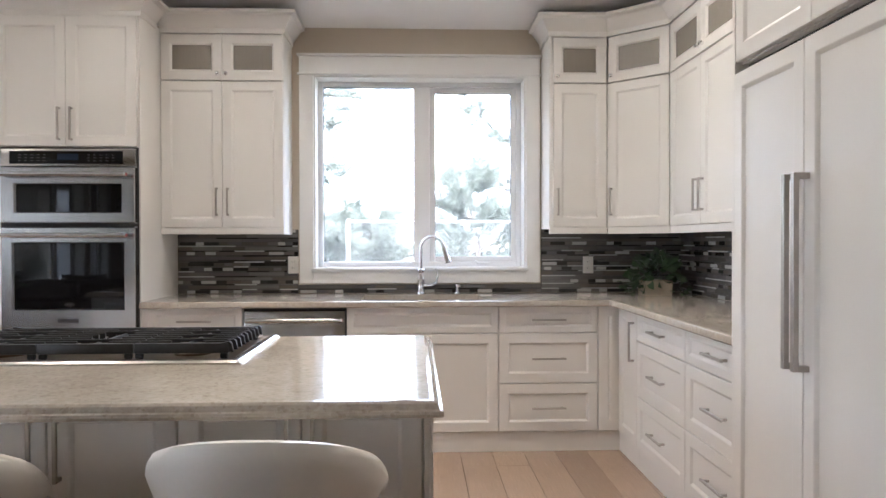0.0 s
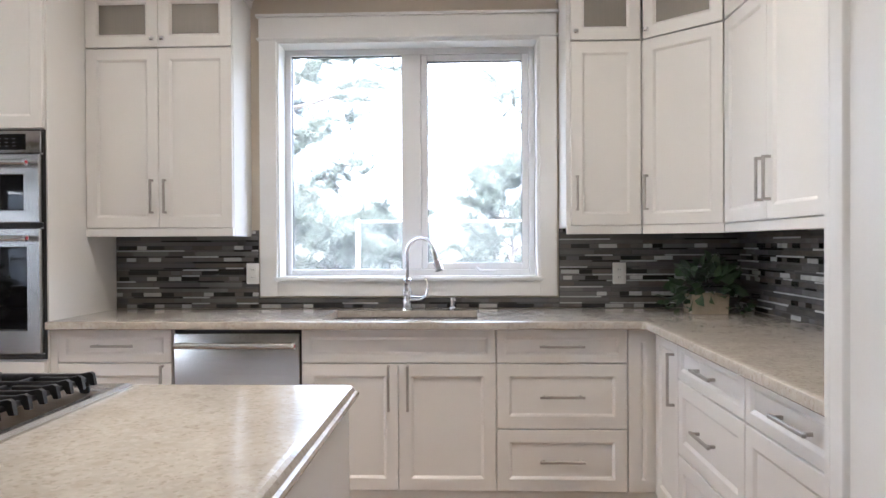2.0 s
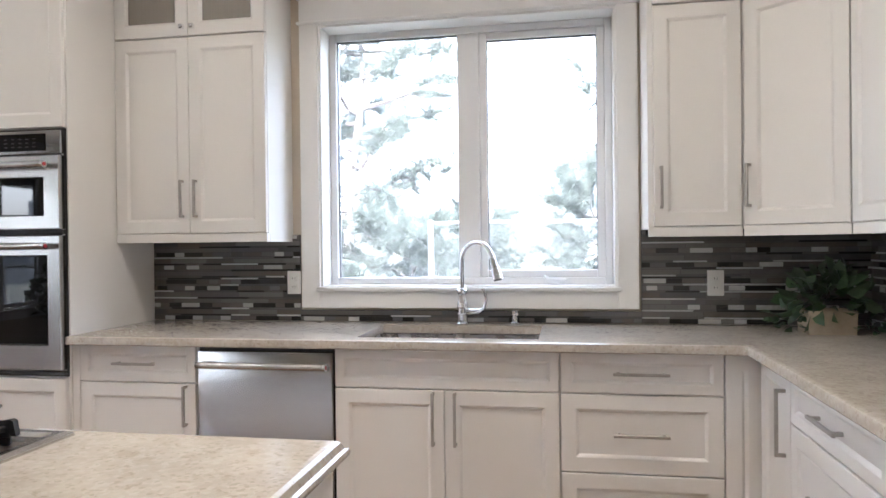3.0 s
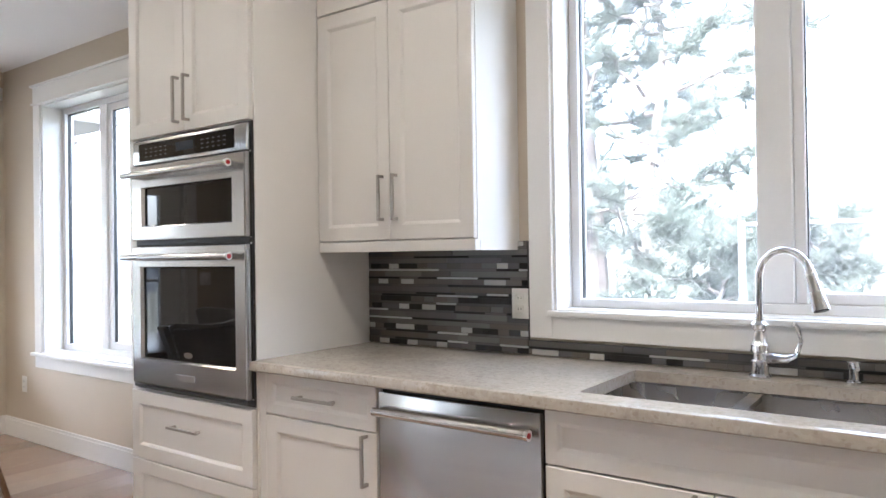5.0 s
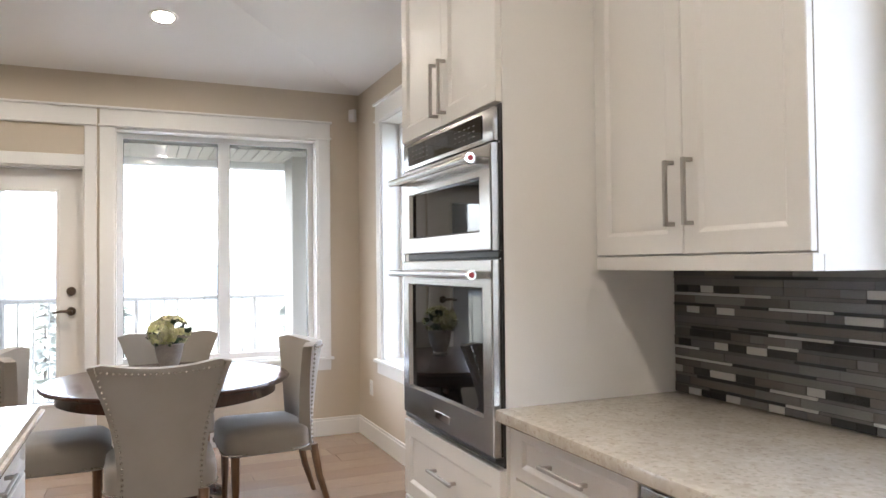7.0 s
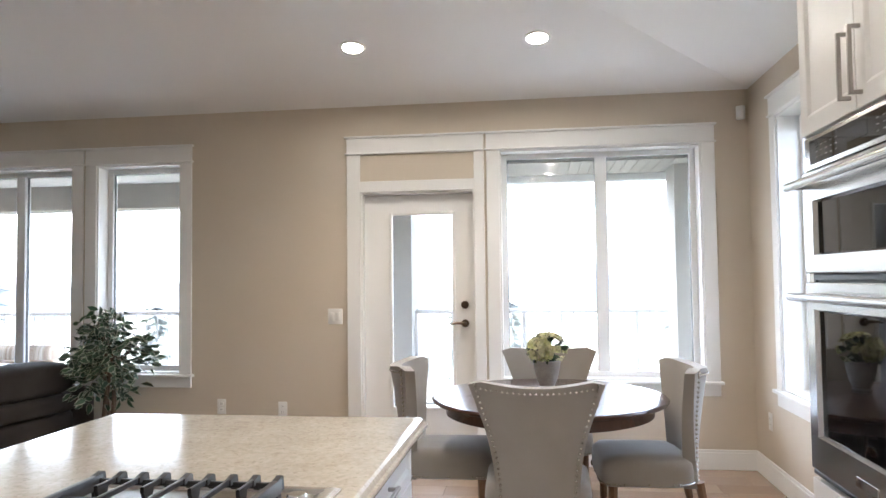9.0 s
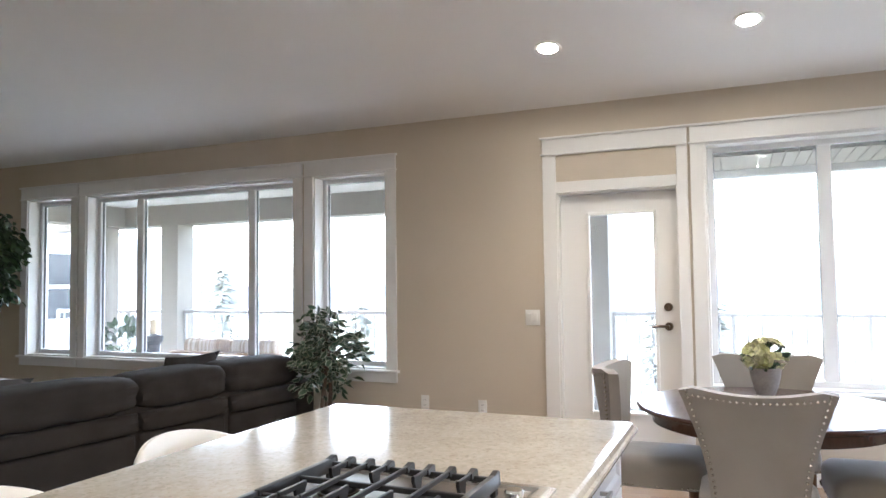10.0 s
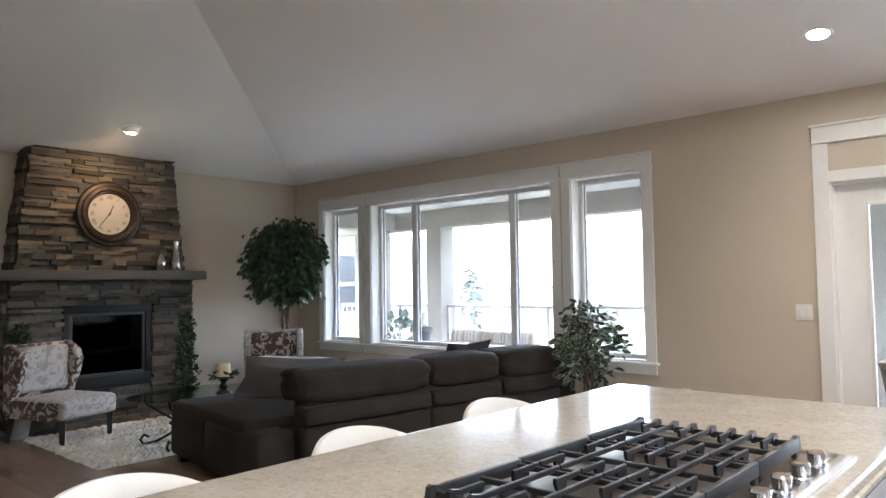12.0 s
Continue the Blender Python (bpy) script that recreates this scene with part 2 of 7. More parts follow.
def palette(name, colours, island=False, rough=0.2, metal=0.0, bump=0.1, stretch=(1, 1, 1), fine=40.0, vary=0.25):
    """Pieces that each take one of several colours, chosen at random for each object or island."""
    m = shade(name, (1, 1, 1), (1 - vary,) * 3, rough=rough, metal=metal, bump=bump, scale=14, fine=fine, stretch=stretch)
    n, link = m.node_tree.nodes, m.node_tree.links.new
    b = n["Principled BSDF"]
    src = b.inputs["Base Color"].links[0].from_socket
    rnd = n.new("ShaderNodeNewGeometry").outputs["Random Per Island"] if island else n.new("ShaderNodeObjectInfo").outputs["Random"]
    cr, mx = n.new("ShaderNodeValToRGB"), n.new("ShaderNodeMix")
    cr.color_ramp.interpolation = "CONSTANT"
    els = cr.color_ramp.elements
    while len(els) < len(colours):
        els.new(0.5)
    for k, c in enumerate(colours):
        els[k].position = k / len(colours)
        els[k].color = (*c, 1)
    mx.data_type, mx.blend_type = "RGBA", "MULTIPLY"
    mx.inputs[0].default_value = 1
    link(rnd, cr.inputs[0])
    link(cr.outputs[0], mx.inputs[6])
    link(src, mx.inputs[7])
    link(mx.outputs[2], b.inputs["Base Color"])
    return m


M_WALL = shade("wall_paint", (0.58, 0.51, 0.415), (0.555, 0.485, 0.39), rough=0.85, scale=1.2, fine=220, bump=0.06)
M_CEIL = shade("ceiling_paint", (0.855, 0.845, 0.83), (0.835, 0.825, 0.81), rough=0.95, scale=1.0, fine=260, bump=0.1)
M_TRIM = shade("white_trim_paint", (0.80, 0.79, 0.77), (0.77, 0.76, 0.74), rough=0.35, scale=2, fine=120, bump=0.02)
M_CAB = shade("white_cabinet_lacquer", (0.745, 0.722, 0.69), (0.72, 0.697, 0.665), rough=0.42, scale=1.5, fine=140, bump=0.015)
M_VINYL = shade("white_vinyl", (0.80, 0.80, 0.80), (0.77, 0.77, 0.78), rough=0.4, scale=3, fine=80)
M_STEEL = shade("brushed_steel", (0.54, 0.53, 0.515), (0.50, 0.49, 0.48), rough=0.24, metal=1.0, scale=3, fine=240, stretch=(0.6, 0.6, 12), bump=0.002, rough_var=0.03)
# steel coloured brown to imitate the dark warm reflections in the tray
M_PAN = shade("reflection_brown_steel", (0.20, 0.165, 0.135), (0.14, 0.115, 0.095), rough=0.34, metal=0.85, scale=12, fine=120)
M_SINK = shade("satin_sink_steel", (0.60, 0.56, 0.515), (0.53, 0.495, 0.455), rough=0.27, metal=1.0, scale=4, fine=200)
M_NICKEL = shade("satin_nickel", (0.46, 0.43, 0.395), (0.40, 0.375, 0.345), rough=0.36, metal=1.0, scale=20)
M_CHROME = shade("chrome", (0.86, 0.86, 0.87), (0.8, 0.8, 0.82), rough=0.07, metal=1.0, rough_var=0.03)
M_BLACKGLASS = shade("black_oven_glass", (0.006, 0.006, 0.007), (0.008, 0.008, 0.009), rough=0.022, spec=0.4, rough_var=0.006)
M_BLACK = shade("black_plastic", (0.02, 0.02, 0.02), (0.03, 0.03, 0.03), rough=0.45)
M_IRON = shade("cast_iron", (0.012, 0.012, 0.014), (0.022, 0.023, 0.025), rough=0.42, scale=30, fine=300, bump=0.15)
M_QUARTZ = speckled("quartz_worktop", (0.465, 0.42, 0.362), (0.19, 0.145, 0.105), (0.60, 0.57, 0.525))
M_GROUT = shade("grey_grout", (0.05, 0.05, 0.052), (0.075, 0.075, 0.076), rough=0.9, fine=200, bump=0.1)
GLASSY = [(0.12, 0.114, 0.108), (0.162, 0.156, 0.15), (0.138, 0.124, 0.11), (0.192, 0.186, 0.18), (0.102, 0.0996, 0.104), (0.144, 0.138, 0.142)]
MIXED = [(0.156, 0.144, 0.134), (0.018, 0.017, 0.018), (0.12, 0.112, 0.104), (0.58, 0.57, 0.55), (0.18, 0.174, 0.174), (0.022, 0.021, 0.022), (0.144, 0.13, 0.118), (0.132, 0.132, 0.138), (0.52, 0.51, 0.49), (0.03, 0.029, 0.03), (0.168, 0.156, 0.146)]
SLIVER = [(0.132, 0.126, 0.12), (0.02, 0.02, 0.022), (0.5, 0.49, 0.475), (0.156, 0.15, 0.144), (0.025, 0.025, 0.026), (0.6, 0.59, 0.57), (0.108, 0.106, 0.106)]
TILE_KINDS = {}
for kind_, colours_ in (("glass", GLASSY), ("mixed", MIXED), ("sliver", SLIVER)):
    TILE_KINDS[kind_] = [palette(kind_ + "_strip" + tail, colours_, island=isl, rough=0.09, bump=0.12, stretch=(1, 1, 3)) for tail, isl in (("", False), ("_joined", True))]
M_SMOKED = glass("smoked_fire_glass", (0.30, 0.30, 0.30))
M_TABLEGLASS = glass("green_table_glass", (0.58, 0.70, 0.66))
# grey tint dims the view out; the small scatter lays painted haze over it
M_PANE = glass("haze_veiled_window_glass", (0.84, 0.85, 0.85), glare_haze=0.022)
M_REED = shade("reeded_glass", (0.46, 0.42, 0.36), (0.42, 0.38, 0.325), rough=0.22, scale=20, stretch=(14, 14, 0.2), bump=0.5)
M_REED.node_tree.nodes["Principled BSDF"].inputs["Transmission Weight"].default_value = 0.45
M_PLANK = palette("oak_plank", [(0.37, 0.26, 0.185), (0.40, 0.285, 0.205), (0.34, 0.235, 0.165), (0.42, 0.305, 0.22), (0.38, 0.27, 0.195)], rough=0.24, bump=0.08, stretch=(9, 0.7, 1), fine=60, vary=0.3)
M_PLANK.node_tree.nodes["Principled BSDF"].inputs["Coat Weight"].default_value = 0.5
M_DARKWOOD = shade("espresso_wood", (0.045, 0.022, 0.017), (0.075, 0.035, 0.026), rough=0.24, scale=5, fine=60, stretch=(1, 8, 1), coat=0.35)
M_OAKLEG = shade("oak_leg", (0.20, 0.115, 0.06), (0.15, 0.08, 0.042), rough=0.45, scale=8, stretch=(6, 6, 1), bump=0.05)
M_LINEN = shade("linen_upholstery", (0.295, 0.268, 0.235), (0.26, 0.236, 0.207), rough=0.92, scale=5, fine=420, bump=0.35, sheen=0.3)
M_STUD = shade("nickel_stud", (0.62, 0.60, 0.56), rough=0.18, metal=1.0)
M_SHELL = shade("cream_stool_shell", (0.82, 0.79, 0.74), (0.79, 0.76, 0.71), rough=0.38, scale=3)
M_SOFA = shade("charcoal_upholstery", (0.028, 0.0235, 0.021), (0.042, 0.036, 0.032), rough=0.95, scale=6, fine=380, bump=0.4, sheen=0.03, spec=0.2)
M_PILLOW = shade("grey_velvet", (0.095, 0.088, 0.086), (0.125, 0.117, 0.114), rough=0.9, scale=7, fine=300, bump=0.2, sheen=0.5)
M_FLORAL = two_tone("floral_cloth", (0.50, 0.45, 0.39), (0.10, 0.06, 0.045), 9.0, 0.44, 0.49)
M_DAMASK = two_tone("pale_damask", (0.47, 0.44, 0.41), (0.30, 0.275, 0.255), 9.0, 0.52, 0.60)
M_RUG = shade("shag_rug", (0.80, 0.76, 0.70), (0.66, 0.61, 0.55), rough=1.0, scale=9, fine=60, bump=0.9)
STONES = [tuple(0.86 * x for x in c) for c in [(0.10, 0.093, 0.083), (0.15, 0.14, 0.125), (0.22, 0.18, 0.135), (0.045, 0.044, 0.042), (0.17, 0.145, 0.11), (0.12, 0.115, 0.11), (0.26, 0.21, 0.15), (0.08, 0.07, 0.06), (0.14, 0.125, 0.10)]]
M_STONE = palette("ledge_stone", STONES, rough=0.85, bump=0.9, fine=45, vary=0.4)
M_STONE_FAR = palette("ledge_stone_joined", STONES, island=True, rough=0.85, bump=0.9, fine=45, vary=0.4)
M_MORTAR = shade("dark_mortar", (0.03, 0.028, 0.026), (0.045, 0.042, 0.04), rough=0.95, fine=150, bump=0.3)
M_MANTEL = shade("slate_mantel", (0.075, 0.07, 0.067), (0.10, 0.094, 0.09), rough=0.6, scale=4, stretch=(1, 6, 6), bump=0.1)
M_FIREBLACK = shade("matt_firebox_black", (0.005, 0.005, 0.005), (0.008, 0.008, 0.008), rough=0.95, spec=0.05)
M_FIREBOX = shade("black_enamel", (0.010, 0.010, 0.011), (0.017, 0.017, 0.019), rough=0.55, spec=0.3)
M_LEAF = shade("ficus_leaf", (0.020, 0.045, 0.018), (0.045, 0.085, 0.032), rough=0.4, scale=3, islands=0.45)
M_LEAF2 = shade("variegated_leaf_middle", (0.022, 0.055, 0.030), (0.045, 0.085, 0.045), rough=0.45, scale=3, islands=0.4)
M_EDGE = shade("variegated_leaf_edge", (0.56, 0.56, 0.44), (0.43, 0.46, 0.34), rough=0.5, scale=3, islands=0.2)
M_BARK = shade("brown_bark", (0.10, 0.068, 0.045), (0.17, 0.125, 0.09), rough=0.9, scale=12, fine=70, stretch=(3, 3, 0.7), bump=0.8)
M_PINEBARK = shade("pine_bark", (0.095, 0.078, 0.070), (0.145, 0.122, 0.11), rough=0.95, scale=9, fine=40, stretch=(3, 3, 0.8), bump=0.9)
M_NEEDLE = let_through(shade("pine_needles", (0.115, 0.132, 0.108), (0.15, 0.165, 0.135), rough=0.6, scale=0.8, islands=0.35), 0.4)
# paler than needles are: the haze of distance is put into this colour
M_FIR = shade("haze_paled_fir_needles", (0.20, 0.215, 0.18), (0.25, 0.26, 0.22), rough=0.7, scale=0.6, islands=0.3)
M_PLASTIC = shade("white_plastic", (0.78, 0.77, 0.74), (0.76, 0.75, 0.72), rough=0.4)
M_BRONZE = shade("dark_bronze", (0.10, 0.075, 0.055), (0.14, 0.105, 0.08), rough=0.35, metal=1.0)
M_CLOCK = shade("aged_bronze_rim", (0.035, 0.025, 0.018), (0.07, 0.05, 0.035), rough=0.35, metal=0.6, scale=14)
M_FACE = shade("ivory_dial", (0.52, 0.49, 0.44), (0.46, 0.43, 0.38), rough=0.6, scale=5)
M_SILVER = shade("mercury_glass", (0.75, 0.75, 0.75), (0.35, 0.35, 0.36), rough=0.15, metal=1.0, scale=60, bump=0.8)
M_CERAMIC = shade("grey_ceramic", (0.42, 0.40, 0.38), (0.30, 0.285, 0.27), rough=0.6, scale=16, bump=0.15)
M_PETAL = shade("cream_petal", (0.82, 0.78, 0.60), (0.56, 0.60, 0.22), rough=0.7, scale=14, islands=0.22)
M_WAX = shade("ivory_wax", (0.72, 0.60, 0.40), (0.68, 0.56, 0.37), rough=0.5)
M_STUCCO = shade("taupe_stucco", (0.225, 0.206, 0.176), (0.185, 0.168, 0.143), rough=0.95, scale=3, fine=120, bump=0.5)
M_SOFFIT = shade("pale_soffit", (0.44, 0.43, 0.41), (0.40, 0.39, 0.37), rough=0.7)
M_RAIL = shade("grey_rail", (0.37, 0.36, 0.345), (0.33, 0.32, 0.31), rough=0.4, metal=0.0)
M_SIDING = shade("white_siding", (0.55, 0.56, 0.57), (0.50, 0.51, 0.52), rough=0.6)
M_DECK = shade("grey_deck", (0.60, 0.59, 0.57), (0.53, 0.52, 0.50), rough=0.8, fine=120, bump=0.2)
M_WICKER = shade("wicker", (0.34, 0.20, 0.10), (0.22, 0.125, 0.06), rough=0.7, scale=40, fine=220, bump=0.8)
M_STRIPE = shade("striped_cushion", (0.70, 0.62, 0.52), (0.42, 0.31, 0.23), rough=0.9, scale=9, fine=30, stretch=(0.05, 3, 0.05), contrast=(0.45, 0.55))
M_GROUND = shade("dry_grass_ground", (0.065, 0.068, 0.045), (0.12, 0.11, 0.08), rough=1.0, scale=0.5, fine=6, bump=0.5)
M_FENCE = shade("galvanised_wire", (0.24, 0.245, 0.245), (0.20, 0.205, 0.205), rough=0.6)
# the blue of distant haze is mixed into the hillside colour
M_HILL = shade("hazy_hills", (0.030, 0.036, 0.043), (0.040, 0.046, 0.053), rough=1.0, scale=0.004, fine=0.02)
M_CAN = glow("lamp_lens", (1.0, 0.86, 0.66), 9.0)
M_AMBER = glow("amber_lamp_lens", (1.0, 0.74, 0.42), 6.0)
M_RED = shade("red_badge", (0.35, 0.01, 0.015), (0.3, 0.01, 0.012), rough=0.3)
M_DISPLAY = shade("dim_display", (0.02, 0.03, 0.05), (0.03, 0.04, 0.06), rough=0.1)


# ---- structure ----
def wall(name, f, u0, u1, v1, openings, label, th=0.2, v0=-0.15, mat=None):
    """A wall with thickness and real openings (u0, u1, v0, v1)."""
    bm = bmesh.new()
    at = u0
    for a, c, lo, hi in sorted(openings):
        box(bm, at, a, v0, v1, -th, 0)
        box(bm, a, c, v0, lo, -th, 0)
        box(bm, a, c, hi, v1, -th, 0)
        at = c
    box(bm, at, u1, v0, v1, -th, 0)
    bmesh.ops.remove_doubles(bm, verts=bm.verts, dist=1e-5)
    return solid(name, bm, mat or M_WALL, label, "wall", kind="structure", f=f, smooth=False)


KWIN = (-0.325, 1.121, 1.074, 2.388)
NWIN = (-4.285, -3.15, 0.645, 2.385)
LWIN, CWIN, RWIN = (-3.84, -3.17, 0.65, 2.32), (-2.96, -0.385, 0.65, 2.32), (-0.175, 0.545, 0.65, 2.32)
DWIN, DOOR = (3.075, 4.53, 0.62, 2.33), (2.01, 2.885, 0.0, 2.04)
N, W = on_north(NY), on_west(WX)
wall("wall_north", N, WX - 0.2, KX + 0.2, 2.73, [KWIN, NWIN], "warm beige painted wall with two windows")
wall("wall_west", W, SY - 0.2, NY, 2.73, [LWIN, CWIN, RWIN, DWIN, DOOR], "warm beige painted wall with windows and a patio door")
wall("wall_south", on_south(SY), -EX - 0.2, -WX, 2.73, [], "warm beige painted wall behind the fireplace")
wall("wall_east", on_east(EX), -1.2, -SY, 4.2, [], "plain beige painted wall closing the great room")
wall("wall_kitchen", on_east(KX), -NY, -1.3, 3.6, [], "plain beige painted wall behind the cabinets")
wall("wall_return", on_south(1.3), -EX - 0.2, -KX, 4.2, [], "plain beige painted return wall", th=0.15)

bm = bmesh.new()
low = []
for dz in (0.0, 0.14):
    low.append({k: bm.verts.new(p) for k, p in dict(
        nw=(WX - 0.2, NY + 0.2, CZ - 0.04 + dz), sw=(WX - 0.2, SY - 0.2, CZ - 0.04 + dz), ne=(EX + 0.2, NY + 0.2, CZ - 0.04 + dz), se=(EX + 0.2, SY - 0.2, CZ - 0.04 + dz),
        r0=(RIDGE_X, RIDGE_Y, RIDGE_Z + dz), r1=(EX + 0.2, RIDGE_Y, RIDGE_Z + dz)).items()})
for d in low:
    bm.faces.new([d[k] for k in ("nw", "sw", "r0")])
    bm.faces.new([d[k] for k in ("nw", "r0", "r1", "ne")])
    bm.faces.new([d[k] for k in ("sw", "se", "r1", "r0")])
edge = ("nw", "sw", "se", "r1", "ne")
for a, c in zip(edge, edge[1:] + edge[:1]):
    bm.faces.new((low[0][a], low[0][c], low[1][c], low[1][a]))
solid("ceiling", bm, M_CEIL, "off-white vaulted ceiling sloping up from the walls", "ceiling", kind="structure", smooth=False)

solid("subfloor", boxes((WX - 0.2, EX + 0.2, SY - 0.2, NY + 0.2, -0.2, -0.021)), M_MORTAR, "dark subfloor under the planks", "floor", kind="structure", smooth=False)


def window(name, f, op, label, mullions=(), casement=(), side=0.095, head=0.128, sill=True, top_gap=0.0, left=True, right=True, glass_w=-0.165, fw=0.04, c=0.045):
    """A trimmed window in a wall: casings, jambs, vinyl frame, bars and panes."""
    u0, u1, v0, v1 = op
    t = thing(name, label, "window", tuple(f @ Vector(((u0 + u1) / 2, v0, 0))), kind="structure")
    a0, a1 = u0 - side, u1 + side
    for s, (p, q) in (("l", (a0, u0)), ("r", (u1, a1))):
        part("side_casing", boxes((p, q, v0 if sill else v0 - side, v1, 0.0, 0.02), b=0.002, seg=1), M_TRIM, t, f=f)
    part("head_casing", boxes((a0, a1, v1, v1 + head, 0.0, 0.022), (a0 - 0.012, a1 + 0.012, v1 + 0.004, v1 + 0.016, 0.0, 0.032), (a0 - 0.014, a1 + 0.014, v1 + head, v1 + head + 0.016, 0.0, 0.038), b=0.002, seg=1), M_TRIM, t, f=f)
    if sill:
        part("window_sill", boxes((a0 - 0.02, a1 + 0.02, v0 - 0.022, v0, -0.02, 0.045), b=0.004), M_TRIM, t, f=f)
        part("apron", boxes((a0, a1, v0 - 0.105, v0 - 0.022, 0.0, 0.018), b=0.002, seg=1), M_TRIM, t, f=f)
    else:
        part("bottom_casing", boxes((u0, u1, v0 - side, v0, 0.0, 0.02), b=0.002, seg=1), M_TRIM, t, f=f)
        part("window_sill", boxes((u0 - 0.015, u1 + 0.015, v0 - 0.012, v0 + 0.008, -0.02, 0.034), b=0.003), M_TRIM, t, f=f)
    j = 0.012
    part("jamb", boxes((u0, u0 + j, v0 + 0.001, v1, -0.2, 0.004), (u1 - j, u1, v0 + 0.001, v1, -0.2, 0.004), (u0 + j, u1 - j, v1 - j, v1, -0.2, 0.004), (u0 + j, u1 - j, v0 + 0.001, v0 + j, -0.2, 0.0)), M_TRIM, t, f=f, smooth=False)
    g = glass_w
    e0, e1, h0, h1 = u0 + j, u1 - j, v0 + j, v1 - j
    part("window_frame", boxes((e0, e0 + fw, h0, h1, g - 0.03, g + 0.035), (e1 - fw, e1, h0, h1, g - 0.03, g + 0.035), (e0 + fw, e1 - fw, h1 - fw, h1, g - 0.03, g + 0.035), (e0 + fw, e1 - fw, h0, h0 + fw, g - 0.03, g + 0.035), b=0.003, seg=1), M_VINYL, t, f=f)
    cuts = [e0 + fw] + [c for m in mullions for c in m] + [e1 - fw]
    for m in mullions:
        part("mullion", boxes((m[0], m[1], h0 + fw, h1 - fw, g - 0.03, g + 0.037), b=0.004, seg=1), M_VINYL, t, f=f)
    for k in range(0, len(cuts), 2):
        p, q, r, s = cuts[k], cuts[k + 1], h0 + fw, h1 - fw
        if k // 2 in casement:
            part("sash", boxes((p, p + c, r, s, g - 0.015, g + 0.022), (q - c, q, r, s, g - 0.015, g + 0.022), (p + c, q - c, s - c, s, g - 0.015, g + 0.022), (p + c, q - c, r, r + c, g - 0.015, g + 0.022), b=0.004, seg=1), M_VINYL, t, f=f)
            p, q, r, s = p + c, q - c, r + c, s - c
        part("gasket", boxes((p, p + 0.004, r, s, g - 0.01, g + 0.012), (q - 0.004, q, r, s, g - 0.01, g + 0.012), (p, q, s - 0.005, s, g - 0.01, g + 0.012)), M_BLACK, t, "thin dark gasket", f=f, smooth=False)
        pane = part("pane", boxes((p - 0.003, q + 0.003, r - 0.003, s + 0.003, g - 0.004, g)), M_PANE, t, f=f, smooth=False)
        pane.visible_shadow = False
    return t


kw = window("window_1", N, KWIN, "white-trimmed kitchen window over the sink, one casement", mullions=[(0.355, 0.465)], casement=(1,), sill=False, side=0.095, fw=0.034, c=0.037)
part("crank_handle", sweep(bmesh.new(), [(0.78, 1.128, -0.11), (0.80, 1.112, -0.085), (0.86, 1.108, -0.08), (0.885, 1.112, -0.08)], [0.006, 0.010, 0.013, 0.007], 8), M_VINYL, kw, f=N)
window("window_2", N, NWIN, "white-trimmed dining window beside the oven tower", mullions=[(-3.76, -3.68)], casement=(1,))
window("window_3", W, LWIN, "tall narrow white-trimmed window beside the ficus")
window("window_4", W, CWIN, "wide white-trimmed picture window behind the sofa", mullions=[(-2.40, -2.315), (-0.995, -0.915)])
window("window_5", W, RWIN, "tall narrow white-trimmed window behind the small tree")
window("window_6", W, DWIN, "wide white-trimmed dining window facing the deck", mullions=[(3.79, 3.875)])

# patio door with its panelled head
t = thing("door_1", "white glazed patio door with bronze lever, closed", "door", (WX, 2.45, 0), kind="structure")
part("side_casing", boxes((1.905, 2.01, 0, 2.33, 0, 0.02), b=0.002, seg=1), M_TRIM, t, f=W)
part("side_casing", boxes((2.885, 2.962, 0, 2.33, 0, 0.02), b=0.002, seg=1), M_TRIM, t, f=W)
part("head_casing", boxes((1.905, 2.962, 2.33, 2.458, 0, 0.022), (1.893, 2.962, 2.334, 2.346, 0, 0.032), (1.89, 2.964, 2.458, 2.474, 0, 0.038), b=0.002, seg=1), M_TRIM, t, f=W)
part("head_panel", boxes((2.01, 2.885, 2.125, 2.33, 0.001, 0.006)), M_WALL, t, "beige painted infill", f=W, smooth=False)
part("head_rail", boxes((2.01, 2.885, 2.04, 2.125, 0.001, 0.02), b=0.002, seg=1), M_TRIM, t, f=W)
part("jamb", boxes((2.01, 2.025, 0, 2.04, -0.2, 0.003), (2.87, 2.885, 0, 2.04, -0.2, 0.003), (2.025, 2.87, 2.025, 2.04, -0.2, 0.003)), M_TRIM, t, f=W, smooth=False)
part("threshold", boxes((2.025, 2.87, 0.0, 0.02, -0.2, -0.02), b=0.003), M_BRONZE, t, f=W)
leaf = part("door_leaf", boxes((2.028, 2.24, 0.022, 2.022, -0.10, -0.058), (2.712, 2.867, 0.022, 2.022, -0.10, -0.058), (2.24, 2.712, 1.865, 2.022, -0.10, -0.058), (2.24, 2.712, 0.022, 0.40, -0.10, -0.058)), M_TRIM, t, f=W, smooth=False)
part("glazing_bead", boxes((2.222, 2.245, 0.38, 1.885, -0.058, -0.046), (2.707, 2.73, 0.38, 1.885, -0.058, -0.046), (2.245, 2.707, 1.862, 1.885, -0.058, -0.046), (2.245, 2.707, 0.38, 0.403, -0.058, -0.046), b=0.003, seg=1), M_TRIM, leaf, f=W)
p = part("pane", boxes((2.24, 2.712, 0.40, 1.865, -0.082, -0.076)), M_PANE, leaf, f=W, smooth=False)
p.visible_shadow = False
